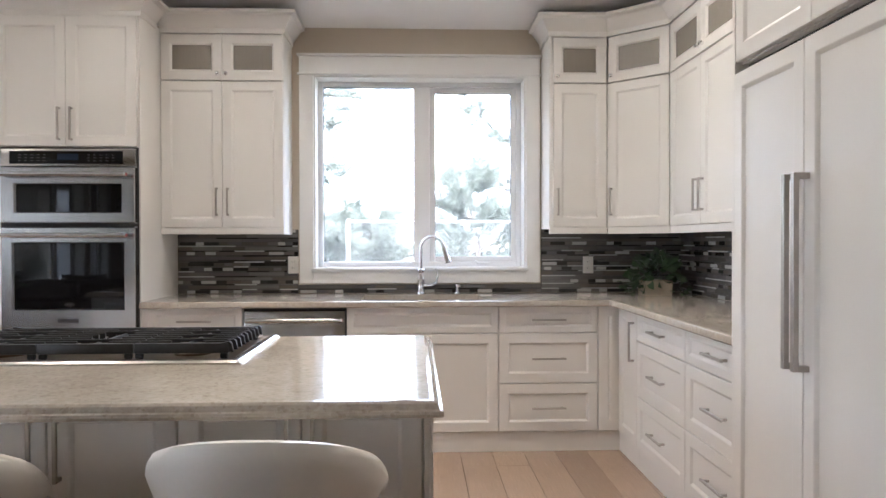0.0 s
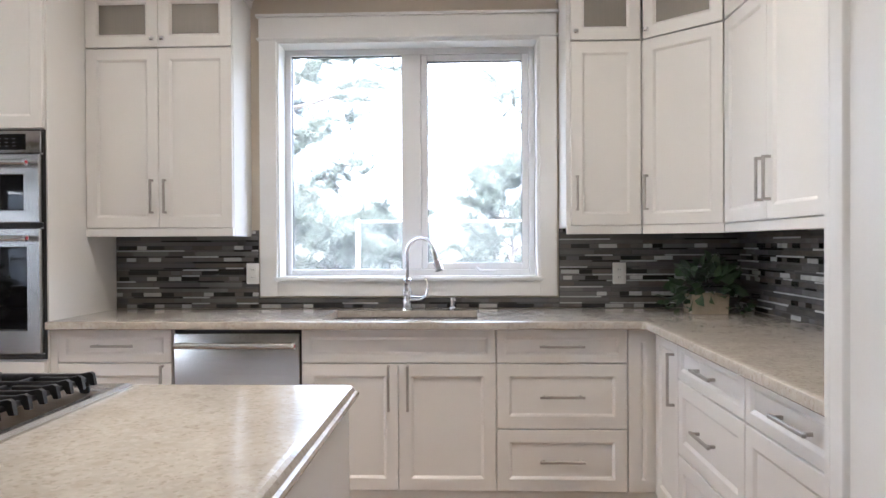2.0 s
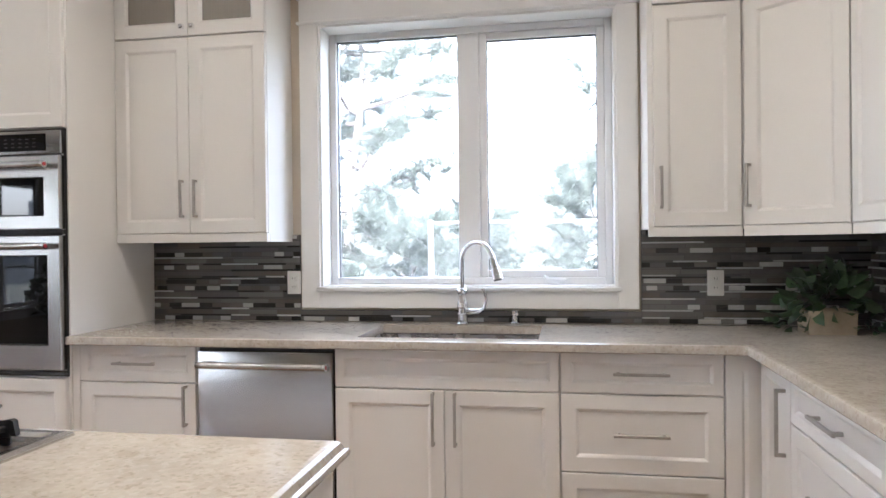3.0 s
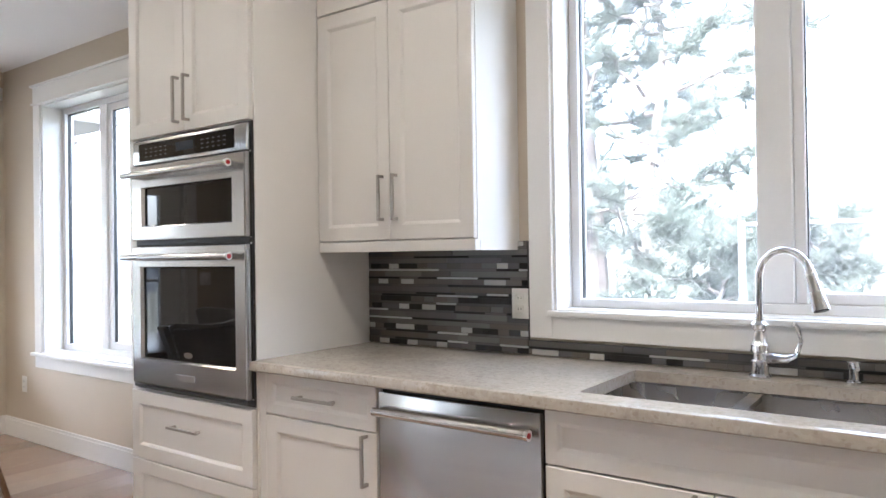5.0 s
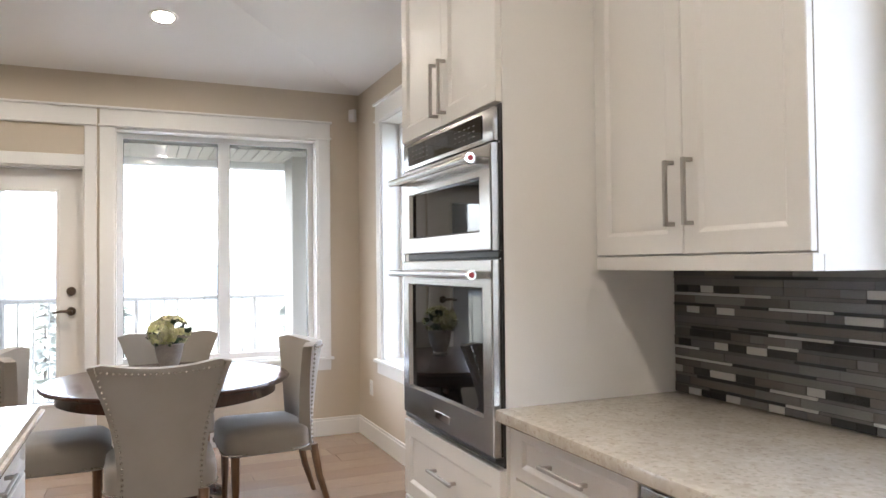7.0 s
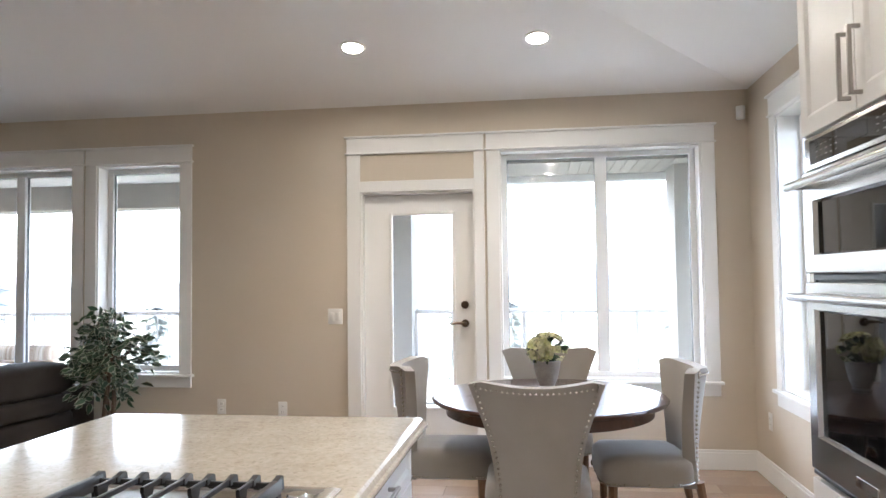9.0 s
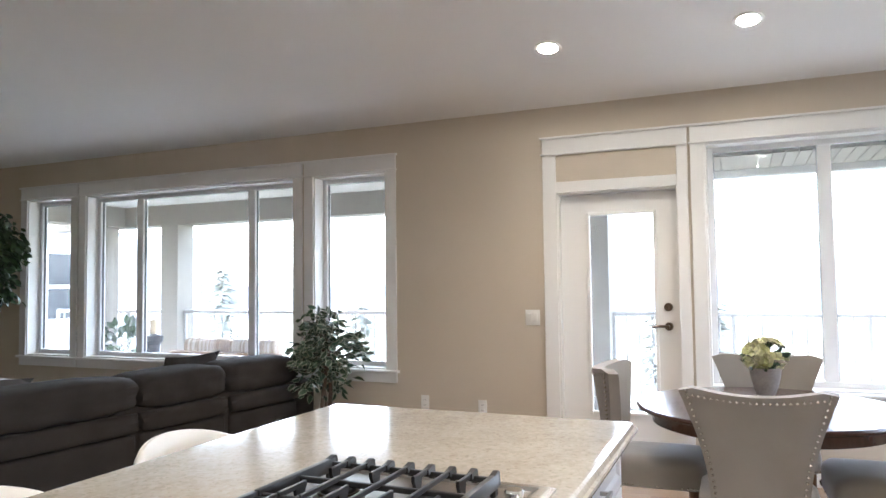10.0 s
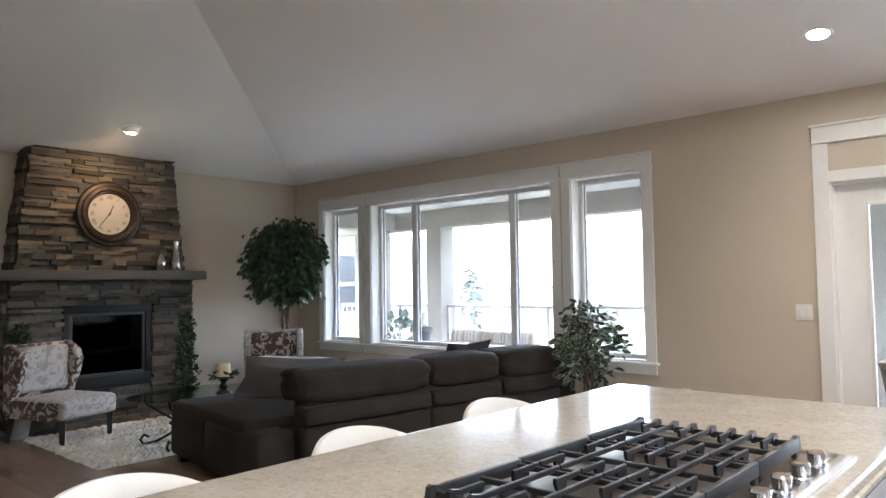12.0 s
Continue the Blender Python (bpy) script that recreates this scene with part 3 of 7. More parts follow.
for v in (1.175, 1.035):
    bm = rod(bmesh.new(), (2.80, v, -0.058), (2.80, v, -0.04), 0.031, 20, 0.027)
    if v > 1.1:
        box(bm, 2.795, 2.805, v - 0.013, v + 0.013, -0.04, -0.028, 0.002, 1)
        part("deadbolt", bm, M_BRONZE, leaf, "dark bronze deadbolt", f=W)
    else:
        sweep(bm, [(2.80, v, -0.04), (2.80, v, -0.012), (2.78, v + 0.003, -0.006), (2.74, v + 0.004, -0.006), (2.70, v - 0.004, -0.008), (2.688, v + 0.002, -0.01)], [0.011, 0.011, 0.011, 0.009, 0.008, 0.006], 10)
        part("lever_handle", bm, M_BRONZE, leaf, "dark bronze lever handle", f=W)

# baseboards, butted between casings
BB = 0.14


def baseboard(f, u0, u1):
    bm = boxes((u0, u1, 0, BB - 0.02, 0.0, 0.016), (u0, u1, BB - 0.02, BB, 0.0, 0.011), b=0.002, seg=1)
    return solid("baseboard", bm, M_TRIM, "tall white painted baseboard along the wall", "baseboard", tuple(f @ Vector((u0, 0, 0))), "baseboards", "structure", f=f)


baseboard(W, SY, 1.905)
baseboard(W, 2.98, NY)
baseboard(N, WX + 0.016, -2.085)
baseboard(on_south(SY), 3.45, -WX - 0.016)
baseboard(on_south(SY), -EX, 1.3)
baseboard(on_east(EX), -1.3, -SY)


# ---- kitchen cabinets ----
FACE_N, FACE_E = 4.235, 1.578        # planes of the door fronts
BN, BE = on_north(FACE_N + 0.02), on_east(FACE_E + 0.02)
UN, UE = on_north(4.57), on_east(1.922)


def front(name, parent, f, u0, u1, v0, v1, handle=None, hole=False, gap=0.0015, w=0.0):
    """A door or drawer front with its pull. handle: (u, v, length, upright)."""
    d = part(name, shaker(u0 + gap, u1 - gap, v0 + gap, v1 - gap, w, rail=0.055 if v1 - v0 > 0.2 else 0.036, hole=hole), M_CAB, parent, f=f, smooth=False)
    if handle:
        hu, hv, hl, up = handle
        part("handle", pull(hu, hv, w + 0.02, hl, up), M_NICKEL, d, "satin nickel bar pull", f=f)
    return d


def carcass(parent, f, u0, u1, v0, v1, depth, name="body"):
    return part(name, boxes((u0, u1, v0, v1, -depth, -0.001)), M_CAB, parent, f=f, smooth=False)


def base_unit(label, f, u0, u1, depth, group="kitchen base cabinets"):
    t = thing("base_cabinet", label, "cabinet", tuple(f @ Vector(((u0 + u1) / 2, 0, -depth / 2))), group)
    carcass(t, f, u0, u1, 0.12, 0.873, depth)
    part("kick_board", boxes((u0, u1, 0.0, 0.118, -depth, 0.004), b=0.001, seg=1), M_CAB, t, f=f)
    return t


D = 0.608
t = base_unit("white shaker base cabinet with one drawer over a door", BN, -1.237, -0.655, D)
part("filler", boxes((-1.237, -1.203, 0.12, 0.873, 0.0, 0.018)), M_CAB, t, f=BN, smooth=False)
front("drawer", t, BN, -1.203, -0.657, 0.715, 0.872, (-0.93, 0.795, 0.20, False))
front("door", t, BN, -1.203, -0.657, 0.122, 0.712, (-0.70, 0.62, 0.17, True))
t = base_unit("white shaker sink base cabinet with two doors", BN, -0.045, 0.859, D)
bpy.data.objects.remove([c for c in t.children if c.name.startswith("body")][0])
part("body", boxes((-0.045, -0.025, 0.12, 0.873, -D, -0.001), (0.839, 0.859, 0.12, 0.873, -D, -0.001), (-0.025, 0.839, 0.12, 0.14, -D, -0.001), (-0.025, 0.839, 0.14, 0.873, -0.02, -0.001)), M_CAB, t, f=BN, smooth=False)
front("false_drawer", t, BN, -0.045, 0.857, 0.715, 0.872)
front("door", t, BN, -0.045, 0.406, 0.122, 0.712, (0.362, 0.60, 0.21, True))
front("door", t, BN, 0.406, 0.857, 0.122, 0.712, (0.450, 0.60, 0.21, True))
t = base_unit("white shaker base cabinet with three drawers", BN, 0.859, 1.459, D)
for lo, hi in ((0.715, 0.872), (0.412, 0.712), (0.122, 0.409)):
    front("drawer", t, BN, 0.859, 1.457, lo, hi, (1.158, (lo + hi) / 2, 0.205, False))
t = base_unit("plain white corner filler between the base cabinets", BN, 1.459, 1.5965, D, "")
front("filler_panel", t, BN, 1.459, 1.5965, 0.122, 0.872)
t = base_unit("narrow white shaker base cabinet with one door", BE, -4.25, -3.872, 0.61)
front("door", t, BE, -4.215, -3.874, 0.122, 0.872, (-3.925, 0.70, 0.22, True))
for u0, u1 in ((-3.872, -3.182), (-3.182, -2.497)):
    t = base_unit("white shaker base cabinet with three drawers", BE, u0, u1, 0.61)
    for lo, hi in ((0.715, 0.872), (0.412, 0.712), (0.122, 0.409)):
        front("drawer", t, BE, u0 + 0.002, u1 - 0.002, lo, hi, ((u0 + u1) / 2, (lo + hi) / 2, 0.205, False))

# dishwasher
t = thing("dishwasher", "brushed steel dishwasher with towel-bar handle under the worktop", "dishwasher", (-0.35, 4.4, 0))
part("tub", boxes((-0.652, -0.048, 0.12, 0.868, -0.58, -0.005)), M_BLACK, t, f=BN, smooth=False)
part("kick_plate", boxes((-0.652, -0.048, 0.0, 0.118, -0.5, 0.002)), M_BLACK, t, f=BN, smooth=False)
d = part("door", boxes((-0.646, -0.054, 0.125, 0.852, -0.004, 0.024), b=0.004), M_STEEL, t, "brushed steel door", f=BN)
bm = rod(bmesh.new(), (-0.625, 0.80, 0.072), (-0.075, 0.80, 0.072), 0.014, 14)
for u in (-0.60, -0.10):
    box(bm, u - 0.014, u + 0.014, 0.787, 0.813, 0.02, 0.07, 0.004)
part("handle", bm, M_STEEL, d, "steel bar handle", f=BN)
part("end_cap", rod(bmesh.new(), (-0.075, 0.80, 0.072), (-0.064, 0.80, 0.072), 0.016, 14), M_CHROME, d, f=BN)
part("badge", rod(bmesh.new(), (-0.064, 0.80, 0.072), (-0.062, 0.80, 0.072), 0.008, 12), M_RED, d, "small red badge", f=BN)

# worktop with the sink's opening
SINK = (0.03, 0.775, 4.30, 4.73)
t = thing("worktop", "speckled beige quartz worktop running round the corner", "worktop", (0.4, 4.5, 0.874))
bm = boxes((-1.236, KX, 4.73, NY, 0.874, 0.91), (-1.236, SINK[0], 4.30, 4.73, 0.874, 0.91), (SINK[1], KX, 4.30, 4.73, 0.874, 0.91), (-1.236, 1.55, 4.215, 4.30, 0.874, 0.91), (1.55, KX, 2.497, 4.30, 0.874, 0.91))
bmesh.ops.remove_doubles(bm, verts=bm.verts, dist=1e-4)
part("slab", bm, M_QUARTZ, t, smooth=False)
bm = bmesh.new()
rings = []
for (px, py), (nx, ny) in (((-1.236, 4.215), (0, -1)), ((1.52, 4.215), (0.2, -1)), ((1.55, 4.185), (-1, 0.2)), ((1.55, 2.497), (-1, 0))):
    if px > 1.5 and py > 4.0:
        nx, ny = (-0.35, -1) if py > 4.2 else (-1, -0.35)
    rings.append([bm.verts.new((px + nx * o, py + ny * o, z)) for o, z in ((0, 0.874), (0.020, 0.874), (0.025, 0.879), (0.025, 0.903), (0.023, 0.908), (0.018, 0.91), (0, 0.91))])
for a, c in zip(rings, rings[1:]):
    for k in range(6):
        bm.faces.new((a[k], c[k], c[k + 1], a[k + 1]))
bm.faces.new(rings[0]), bm.faces.new(rings[-1])
part("edge", bm, M_QUARTZ, t, "eased front edge")

t = thing("kitchen_sink", "double-bowl brushed steel undermount sink", "sink", (0.4, 4.5, 0.70))
for a, c in ((SINK[0] - 0.01, 0.385), (0.42, SINK[1] + 0.01)):
    y0, y1, z0, z1 = SINK[2] - 0.01, SINK[3] + 0.01, 0.69, 0.872
    bm = bmesh.new()
    rings = []
    for ins, z in ((0.0, z1), (0.006, z0 + 0.03), (0.03, z0), (0.12, z0 - 0.004)):
        r = 0.05 if ins < 0.03 else 0.03
        pts = []
        for cx, cy, a0 in ((c - ins - r, y1 - ins - r, 0), (a + ins + r, y1 - ins - r, 90), (a + ins + r, y0 + ins + r, 180), (c - ins - r, y0 + ins + r, 270)):
            for k in range(5):
                q = radians(a0 + 22.5 * k)
                pts.append(bm.verts.new((cx + r * math.cos(q), cy + r * math.sin(q), z)))
        rings.append(pts)
    for r0, r1 in zip(rings, rings[1:]):
        for k in range(len(r0)):
            j = (k + 1) % len(r0)
            bm.faces.new((r0[k], r0[j], r1[j], r1[k]))
    bm.faces.new(rings[-1])
    bowl = part("bowl", bm, M_SINK, t, "brushed steel bowl")
    part("drain", lathe(bmesh.new(), [(0, 0.004), (0.03, 0.004), (0.045, 0.0), (0.045, -0.004)], ((a + c) / 2, 4.56, z0 - 0.001)), M_CHROME, bowl)
part("rim", boxes((SINK[0] - 0.02, SINK[1] + 0.02, SINK[3], SINK[3] + 0.02, 0.866, 0.872), (SINK[0] - 0.02, SINK[1] + 0.02, SINK[2] - 0.02, SINK[2], 0.866, 0.872), (0.383, 0.422, SINK[2], SINK[3], 0.855, 0.872)), M_STEEL, t)

# tap and soap pump
t = thing("kitchen_faucet", "polished chrome gooseneck faucet with side lever", "faucet", (0.40, 4.79, 0.91))
part("base", lathe(bmesh.new(), [(0.0, 0), (0.032, 0), (0.032, 0.006), (0.026, 0.012), (0.026, 0.05), (0.022, 0.055), (0.021, 0.075), (0.028, 0.082), (0.028, 0.10), (0.022, 0.108), (0.018, 0.14), (0.026, 0.15), (0.026, 0.162), (0.016, 0.172), (0.0, 0.172)], (0.40, 4.79, 0.91)), M_CHROME, t)
pts = [(0.40, 4.79, 1.07), (0.40, 4.79, 1.20)] + [(0.40 + 0.075 - 0.075 * math.cos(a), 4.79 - 0.03 + 0.03 * math.cos(a), 1.21 + 0.085 * math.sin(a)) for a in (math.pi * k / 14 for k in range(14))]
part("neck", sweep(bmesh.new(), pts, 0.0115, 14), M_CHROME, t)
e = Vector(pts[-1])
HW = Vector((0.03, -0.02, -0.105))
part("collar", sweep(bmesh.new(), [e + HW * -0.06, e + HW * 0.02, e + HW * 0.10], [0.0135, 0.0155, 0.0145], 16), M_CHROME, t)
part("grip", sweep(bmesh.new(), [e + HW * 0.10, e + HW * 0.30, e + HW * 0.50], [0.0145, 0.0165, 0.0175], 16), M_STEEL, t, "ribbed grey grip")
part("spray_head", sweep(bmesh.new(), [e + HW * 0.50, e + HW * 0.56, e + HW * 0.85, e + HW * 1.0], [0.018, 0.0195, 0.023, 0.0245], 16), M_CHROME, t)
part("nozzle", sweep(bmesh.new(), [e + HW * 0.995, e + HW * 1.02], [0.021, 0.020], 16), M_BLACK, t, "dark spray nozzle")
part("lever", sweep(bmesh.new(), [(0.42, 4.79, 0.97), (0.475, 4.79, 0.972), (0.50, 4.785, 0.985), (0.515, 4.78, 1.03), (0.505, 4.778, 1.07), (0.495, 4.776, 1.08)], [0.016, 0.013, 0.008, 0.007, 0.007, 0.009], 10), M_CHROME, t)
t = thing("soap_dispenser", "small chrome soap dispenser beside the faucet", "soap dispenser", (0.645, 4.80, 0.91))
part("body", lathe(bmesh.new(), [(0, 0), (0.022, 0), (0.022, 0.008), (0.013, 0.014), (0.013, 0.045), (0.017, 0.05), (0.017, 0.064), (0, 0.066)], (0.645, 4.80, 0.91)), M_CHROME, t)
part("spout", sweep(bmesh.new(), [(0.645, 4.80, 0.968), (0.655, 4.77, 0.972), (0.66, 4.745, 0.962)], 0.006, 8), M_CHROME, t)


def crown(parent, pts, z0, z1, out=0.085):
    """A coved cornice along a run of points in plan; the room is to the right of the way along them."""
    bm = bmesh.new()
    prof = [(0.0, z0), (0.008, z0), (0.01, z0 + 0.03), (0.03, z0 + 0.055), (0.06, z1 - 0.03), (out - 0.008, z1 - 0.022), (out, z1 - 0.018), (out, z1), (0.0, z1)]
    P = [Vector((*p, 0)) for p in pts]
    rings = []
    for i, p in enumerate(P):
        d0 = (P[i] - P[i - 1]).normalized() if i else (P[1] - P[0]).normalized()
        d1 = (P[i + 1] - P[i]).normalized() if i < len(P) - 1 else d0
        n0, n1 = Vector((d0.y, -d0.x, 0)), Vector((d1.y, -d1.x, 0))
        m = (n0 + n1).normalized()
        m /= max(m.dot(n0), 0.3)
        rings.append([bm.verts.new((p.x + m.x * o, p.y + m.y * o, z)) for o, z in prof])
    for a, c in zip(rings, rings[1:]):
        for k in range(len(prof) - 1):
            bm.faces.new((a[k], c[k], c[k + 1], a[k + 1]))
    for r in (rings[0], rings[-1]):
        bm.faces.new(r)
    return part("crown", bm, M_CAB, parent, angle=25)


def upper_unit(label, f, u0, u1, depth, doors, handles, knobs):
    """A wall cabinet: doors below, glazed doors above."""
    t = thing("wall_cabinet", label, "cabinet", tuple(f @ Vector(((u0 + u1) / 2, 1.345, -depth / 2))), "kitchen wall cabinets")
    part("body", boxes((u0, u1, 1.345, 2.272, -depth, -0.001)), M_CAB, t, f=f, smooth=False)
    for nm, r in (("side_board", (u0, u0 + 0.018, 2.272, 2.60, -depth, -0.001)), ("side_board", (u1 - 0.018, u1, 2.272, 2.60, -depth, -0.001)), ("top_board", (u0 + 0.018, u1 - 0.018, 2.58, 2.60, -depth, -0.001)), ("back_board", (u0 + 0.018, u1 - 0.018, 2.272, 2.58, -depth, -depth + 0.012))):
        part(nm, boxes(r), M_CAB, t, f=f, smooth=False)
    part("light_rail", boxes((u0, u1, 1.310, 1.350, -0.018, 0.017), b=0.002, seg=1), M_CAB, t, f=f)
    for (a, c), h, k in zip(doors, handles, knobs):
        front("door", t, f, a, c, 1.352, 2.276, (h, 1.515, 0.175, True))
        g = front("glazed_door", t, f, a, c, 2.280, 2.572, hole=True)
        part("reeded_pane", boxes((a + 0.06, c - 0.06, 2.34, 2.512, 0.004, 0.008)), M_REED, g, "reeded glass pane", f=f, smooth=False)
        part("knob", boxes((k - 0.011, k + 0.011, 2.31, 2.332, 0.02, 0.044), b=0.004), M_CHROME, g, "small square chrome knob", f=f)
    return t


t = upper_unit("white shaker wall cabinet, two doors under glazed doors", UN, -1.237, -0.47, 0.295, [(-1.235, -0.853), (-0.853, -0.471)], (-0.887, -0.818), (-0.88, -0.827))
part("light_rail_return", boxes((-0.488, -0.470, 1.310, 1.345, -0.293, -0.019)), M_CAB, t, f=UN, smooth=False)
crown(t, [(-1.237, 4.55), (-0.468, 4.55), (-0.468, NY - 0.004)], 2.575, 2.705)
t = upper_unit("white shaker wall cabinet, one door under a glazed door", UN, 1.228, 1.60, 0.295, [(1.248, 1.598)], (1.278,), (1.275,))
ct = t
# corner unit, set across the corner
A, B = Vector((1.602, 4.55)), Vector((1.902, 4.262))
L = (B - A).length
dx, dy = (B - A) / L
DG = Matrix(((dx, 0, dy, A.x - 0.02 * dy), (dy, 0, -dx, A.y + 0.02 * dx), (0, 1, 0, 0), (0, 0, 0, 1)))
t = thing("wall_cabinet", "white shaker corner wall cabinet set at an angle", "cabinet", (1.95, 4.62, 1.345), "kitchen wall cabinets")
for lo, hi, nm in ((1.345, 2.272, "body"), (2.272, 2.60, "top_box")):
    bm = bmesh.new()
    foot = [(1.602, 4.571), (1.923, 4.262), (KX - 0.001, 4.262), (KX - 0.001, NY - 0.001), (1.602, NY - 0.001)]
    a = [bm.verts.new((*p, lo)) for p in foot]
    c = [bm.verts.new((*p, hi)) for p in foot]
    for k in range(5):
        if nm == "body" or k != 0:
            bm.faces.new((a[k], a[(k + 1) % 5], c[(k + 1) % 5], c[k]))
    bm.faces.new(a[::-1]), bm.faces.new(c)
    part(nm, bm, M_CAB, t, smooth=False)
part("light_rail", boxes((0.0, L, 1.310, 1.350, -0.018, 0.017)), M_CAB, t, f=DG, smooth=False)
front("door", t, DG, 0.002, L - 0.002, 1.352, 2.276, (0.03, 1.515, 0.175, True))
g = front("glazed_door", t, DG, 0.002, L - 0.002, 2.28, 2.572, hole=True)
part("reeded_pane", boxes((0.06, L - 0.06, 2.34, 2.512, 0.004, 0.008)), M_REED, g, "reeded glass pane", f=DG, smooth=False)
part("knob", boxes((0.02, 0.042, 2.31, 2.332, 0.02, 0.044), b=0.004), M_CHROME, g, "small square chrome knob", f=DG)
for u0, u1 in ((-4.26, -3.34), (-3.338, -2.497)):
    m = (u0 + u1) / 2
    t = upper_unit("white shaker wall cabinet, two doors under glazed doors", UE, u0, u1, 0.287, [(u0 + 0.002, m), (m, u1 - 0.002)], (m - 0.035, m + 0.035), (m - 0.03, m + 0.03))
crown(ct, [(1.226, NY - 0.004), (1.226, 4.55), (1.602, 4.55), (1.902, 4.262), (1.902, 2.50)], 2.575, 2.705)

# oven tower
TF = on_north(4.23)
t = thing("oven_cabinet", "tall white shaker cabinet round a double oven", "cabinet", (-1.66, 4.5, 0))
part("body", boxes((-2.083, -2.04, 0.12, 2.60, -0.634, 0.0), (-1.272, -1.239, 0.12, 2.60, -0.634, 0.0), (-2.04, -1.272, 1.806, 2.60, -0.634, -0.001), (-2.04, -1.272, 0.12, 0.742, -0.634, -0.001)), M_CAB, t, f=TF, smooth=False)
part("kick_board", boxes((-2.083, -1.239, 0.0, 0.118, -0.634, 0.004)), M_CAB, t, f=TF, smooth=False)
part("side_panel", boxes((-1.2385, -1.2375, 0.12, 2.60, -0.633, 0.004)), M_CAB, t, f=TF, smooth=False)
front("door", t, TF, -2.06, -1.655, 1.815, 2.572, (-1.69, 1.945, 0.19, True))
front("door", t, TF, -1.655, -1.25, 1.815, 2.572, (-1.62, 1.945, 0.19, True))
front("drawer", t, TF, -2.06, -1.25, 0.43, 0.725, (-1.655, 0.60, 0.205, False))
front("drawer", t, TF, -2.06, -1.25, 0.122, 0.427, (-1.655, 0.29, 0.205, False))
crown(t, [(-2.083, NY - 0.004), (-2.083, 4.23), (-1.238, 4.23), (-1.238, 4.47)], 2.575, 2.705)

t = thing("double_oven", "stainless steel built-in double oven with black glass", "oven", (-1.64, 4.4, 0.745))
O0, O1 = -2.02, -1.258
part("case", boxes((-2.035, -1.277, 0.748, 1.80, -0.55, -0.004)), M_BLACK, t, f=TF, smooth=False)
# black strips stand in for the shaded gap between oven and cabinet
part("gap_strip", boxes((-2.034, -1.247, 0.732, 0.7435, -0.003, 0.005), (-2.034, -1.247, 1.8025, 1.811, -0.003, 0.005), (-2.034, O0 - 0.001, 0.7435, 1.8025, -0.003, 0.005), (O1 + 0.001, -1.247, 0.7435, 1.8025, -0.003, 0.005)), M_BLACK, t, "thin black strip drawn for the shaded gap", f=TF, smooth=False)
part("bottom_vent", boxes((O0, O1, 0.744, 0.757, -0.003, 0.03), b=0.002, seg=1), M_BLACK, t, f=TF)
part("middle_vent", boxes((O0, O1, 1.352, 1.372, -0.003, 0.012), b=0.002, seg=1), M_BLACK, t, f=TF)
pn = part("control_panel", boxes((O0, O1, 1.700, 1.802, -0.003, 0.026), b=0.003), M_STEEL, t, "steel control panel", f=TF)
part("display", boxes((O0 + 0.05, O1 - 0.07, 1.714, 1.788, 0.026, 0.029)), M_BLACKGLASS, pn, "black glass control strip", f=TF, smooth=False)
part("clock_window", boxes((-1.70, -1.58, 1.735, 1.772, 0.029, 0.0295)), M_DISPLAY, pn, "dim clock display", f=TF, smooth=False)
bm = bmesh.new()
for k in range(5):
    for r in (0, 1, 2):
        box(bm, -1.92 + k * 0.035, -1.905 + k * 0.035, 1.73 + r * 0.017, 1.733 + r * 0.017, 0.029, 0.0294)
        box(bm, -1.53 + k * 0.035, -1.515 + k * 0.035, 1.73 + r * 0.017, 1.733 + r * 0.017, 0.029, 0.0294)
tagged(part("key_marks", bm, M_PILLOW, pn, "small grey key markings", f=TF, smooth=False), kind="stuff")
for nm, lo, hi, g0, g1, gu in (("microwave_door", 1.374, 1.694, 1.43, 1.60, 0.075), ("oven_door", 0.762, 1.346, 0.868, 1.262, 0.062)):
    bm = bmesh.new()
    rs = []
    for ins_u, a, c, w in ((0, lo, hi, -0.003), (0, lo, hi, 0.032), (0.004, lo + 0.004, hi - 0.004, 0.036), (gu, g0, g1, 0.036), (gu + 0.007, g0 + 0.007, g1 - 0.007, 0.022)):
        rs.append([bm.verts.new(p) for p in ((O0 + ins_u, a, w), (O1 - ins_u, a, w), (O1 - ins_u, c, w), (O0 + ins_u, c, w))])
    for r0, r1 in zip(rs, rs[1:]):
        for k in range(4):
            bm.faces.new((r0[k], r0[(k + 1) % 4], r1[(k + 1) % 4], r1[k]))
    bm.faces.new(rs[0][::-1])
    d = part(nm, bm, M_STEEL, t, "brushed steel oven door", f=TF, smooth=False)
    part("oven_glass", boxes((O0 + gu, O1 - gu, g0, g1, 0.016, 0.021)), M_BLACKGLASS, d, "black oven glass", f=TF, smooth=False)
    v = hi - 0.045
    bm = rod(bmesh.new(), (O0 + 0.015, v, 0.088), (O1 - 0.04, v, 0.088), 0.0135, 14)
    for u in (O0 + 0.05, O1 - 0.075):
        box(bm, u - 0.013, u + 0.013, v - 0.012, v + 0.012, 0.034, 0.086, 0.004)
    part("handle", bm, M_STEEL, d, "steel bar handle", f=TF)
    part("end_cap", rod(bmesh.new(), (O1 - 0.04, v, 0.088), (O1 - 0.028, v, 0.088), 0.0155, 14), M_CHROME, d, f=TF)
    part("badge", rod(bmesh.new(), (O1 - 0.028, v, 0.088), (O1 - 0.026, v, 0.088), 0.009, 12), M_RED, d, "small red badge", f=TF)
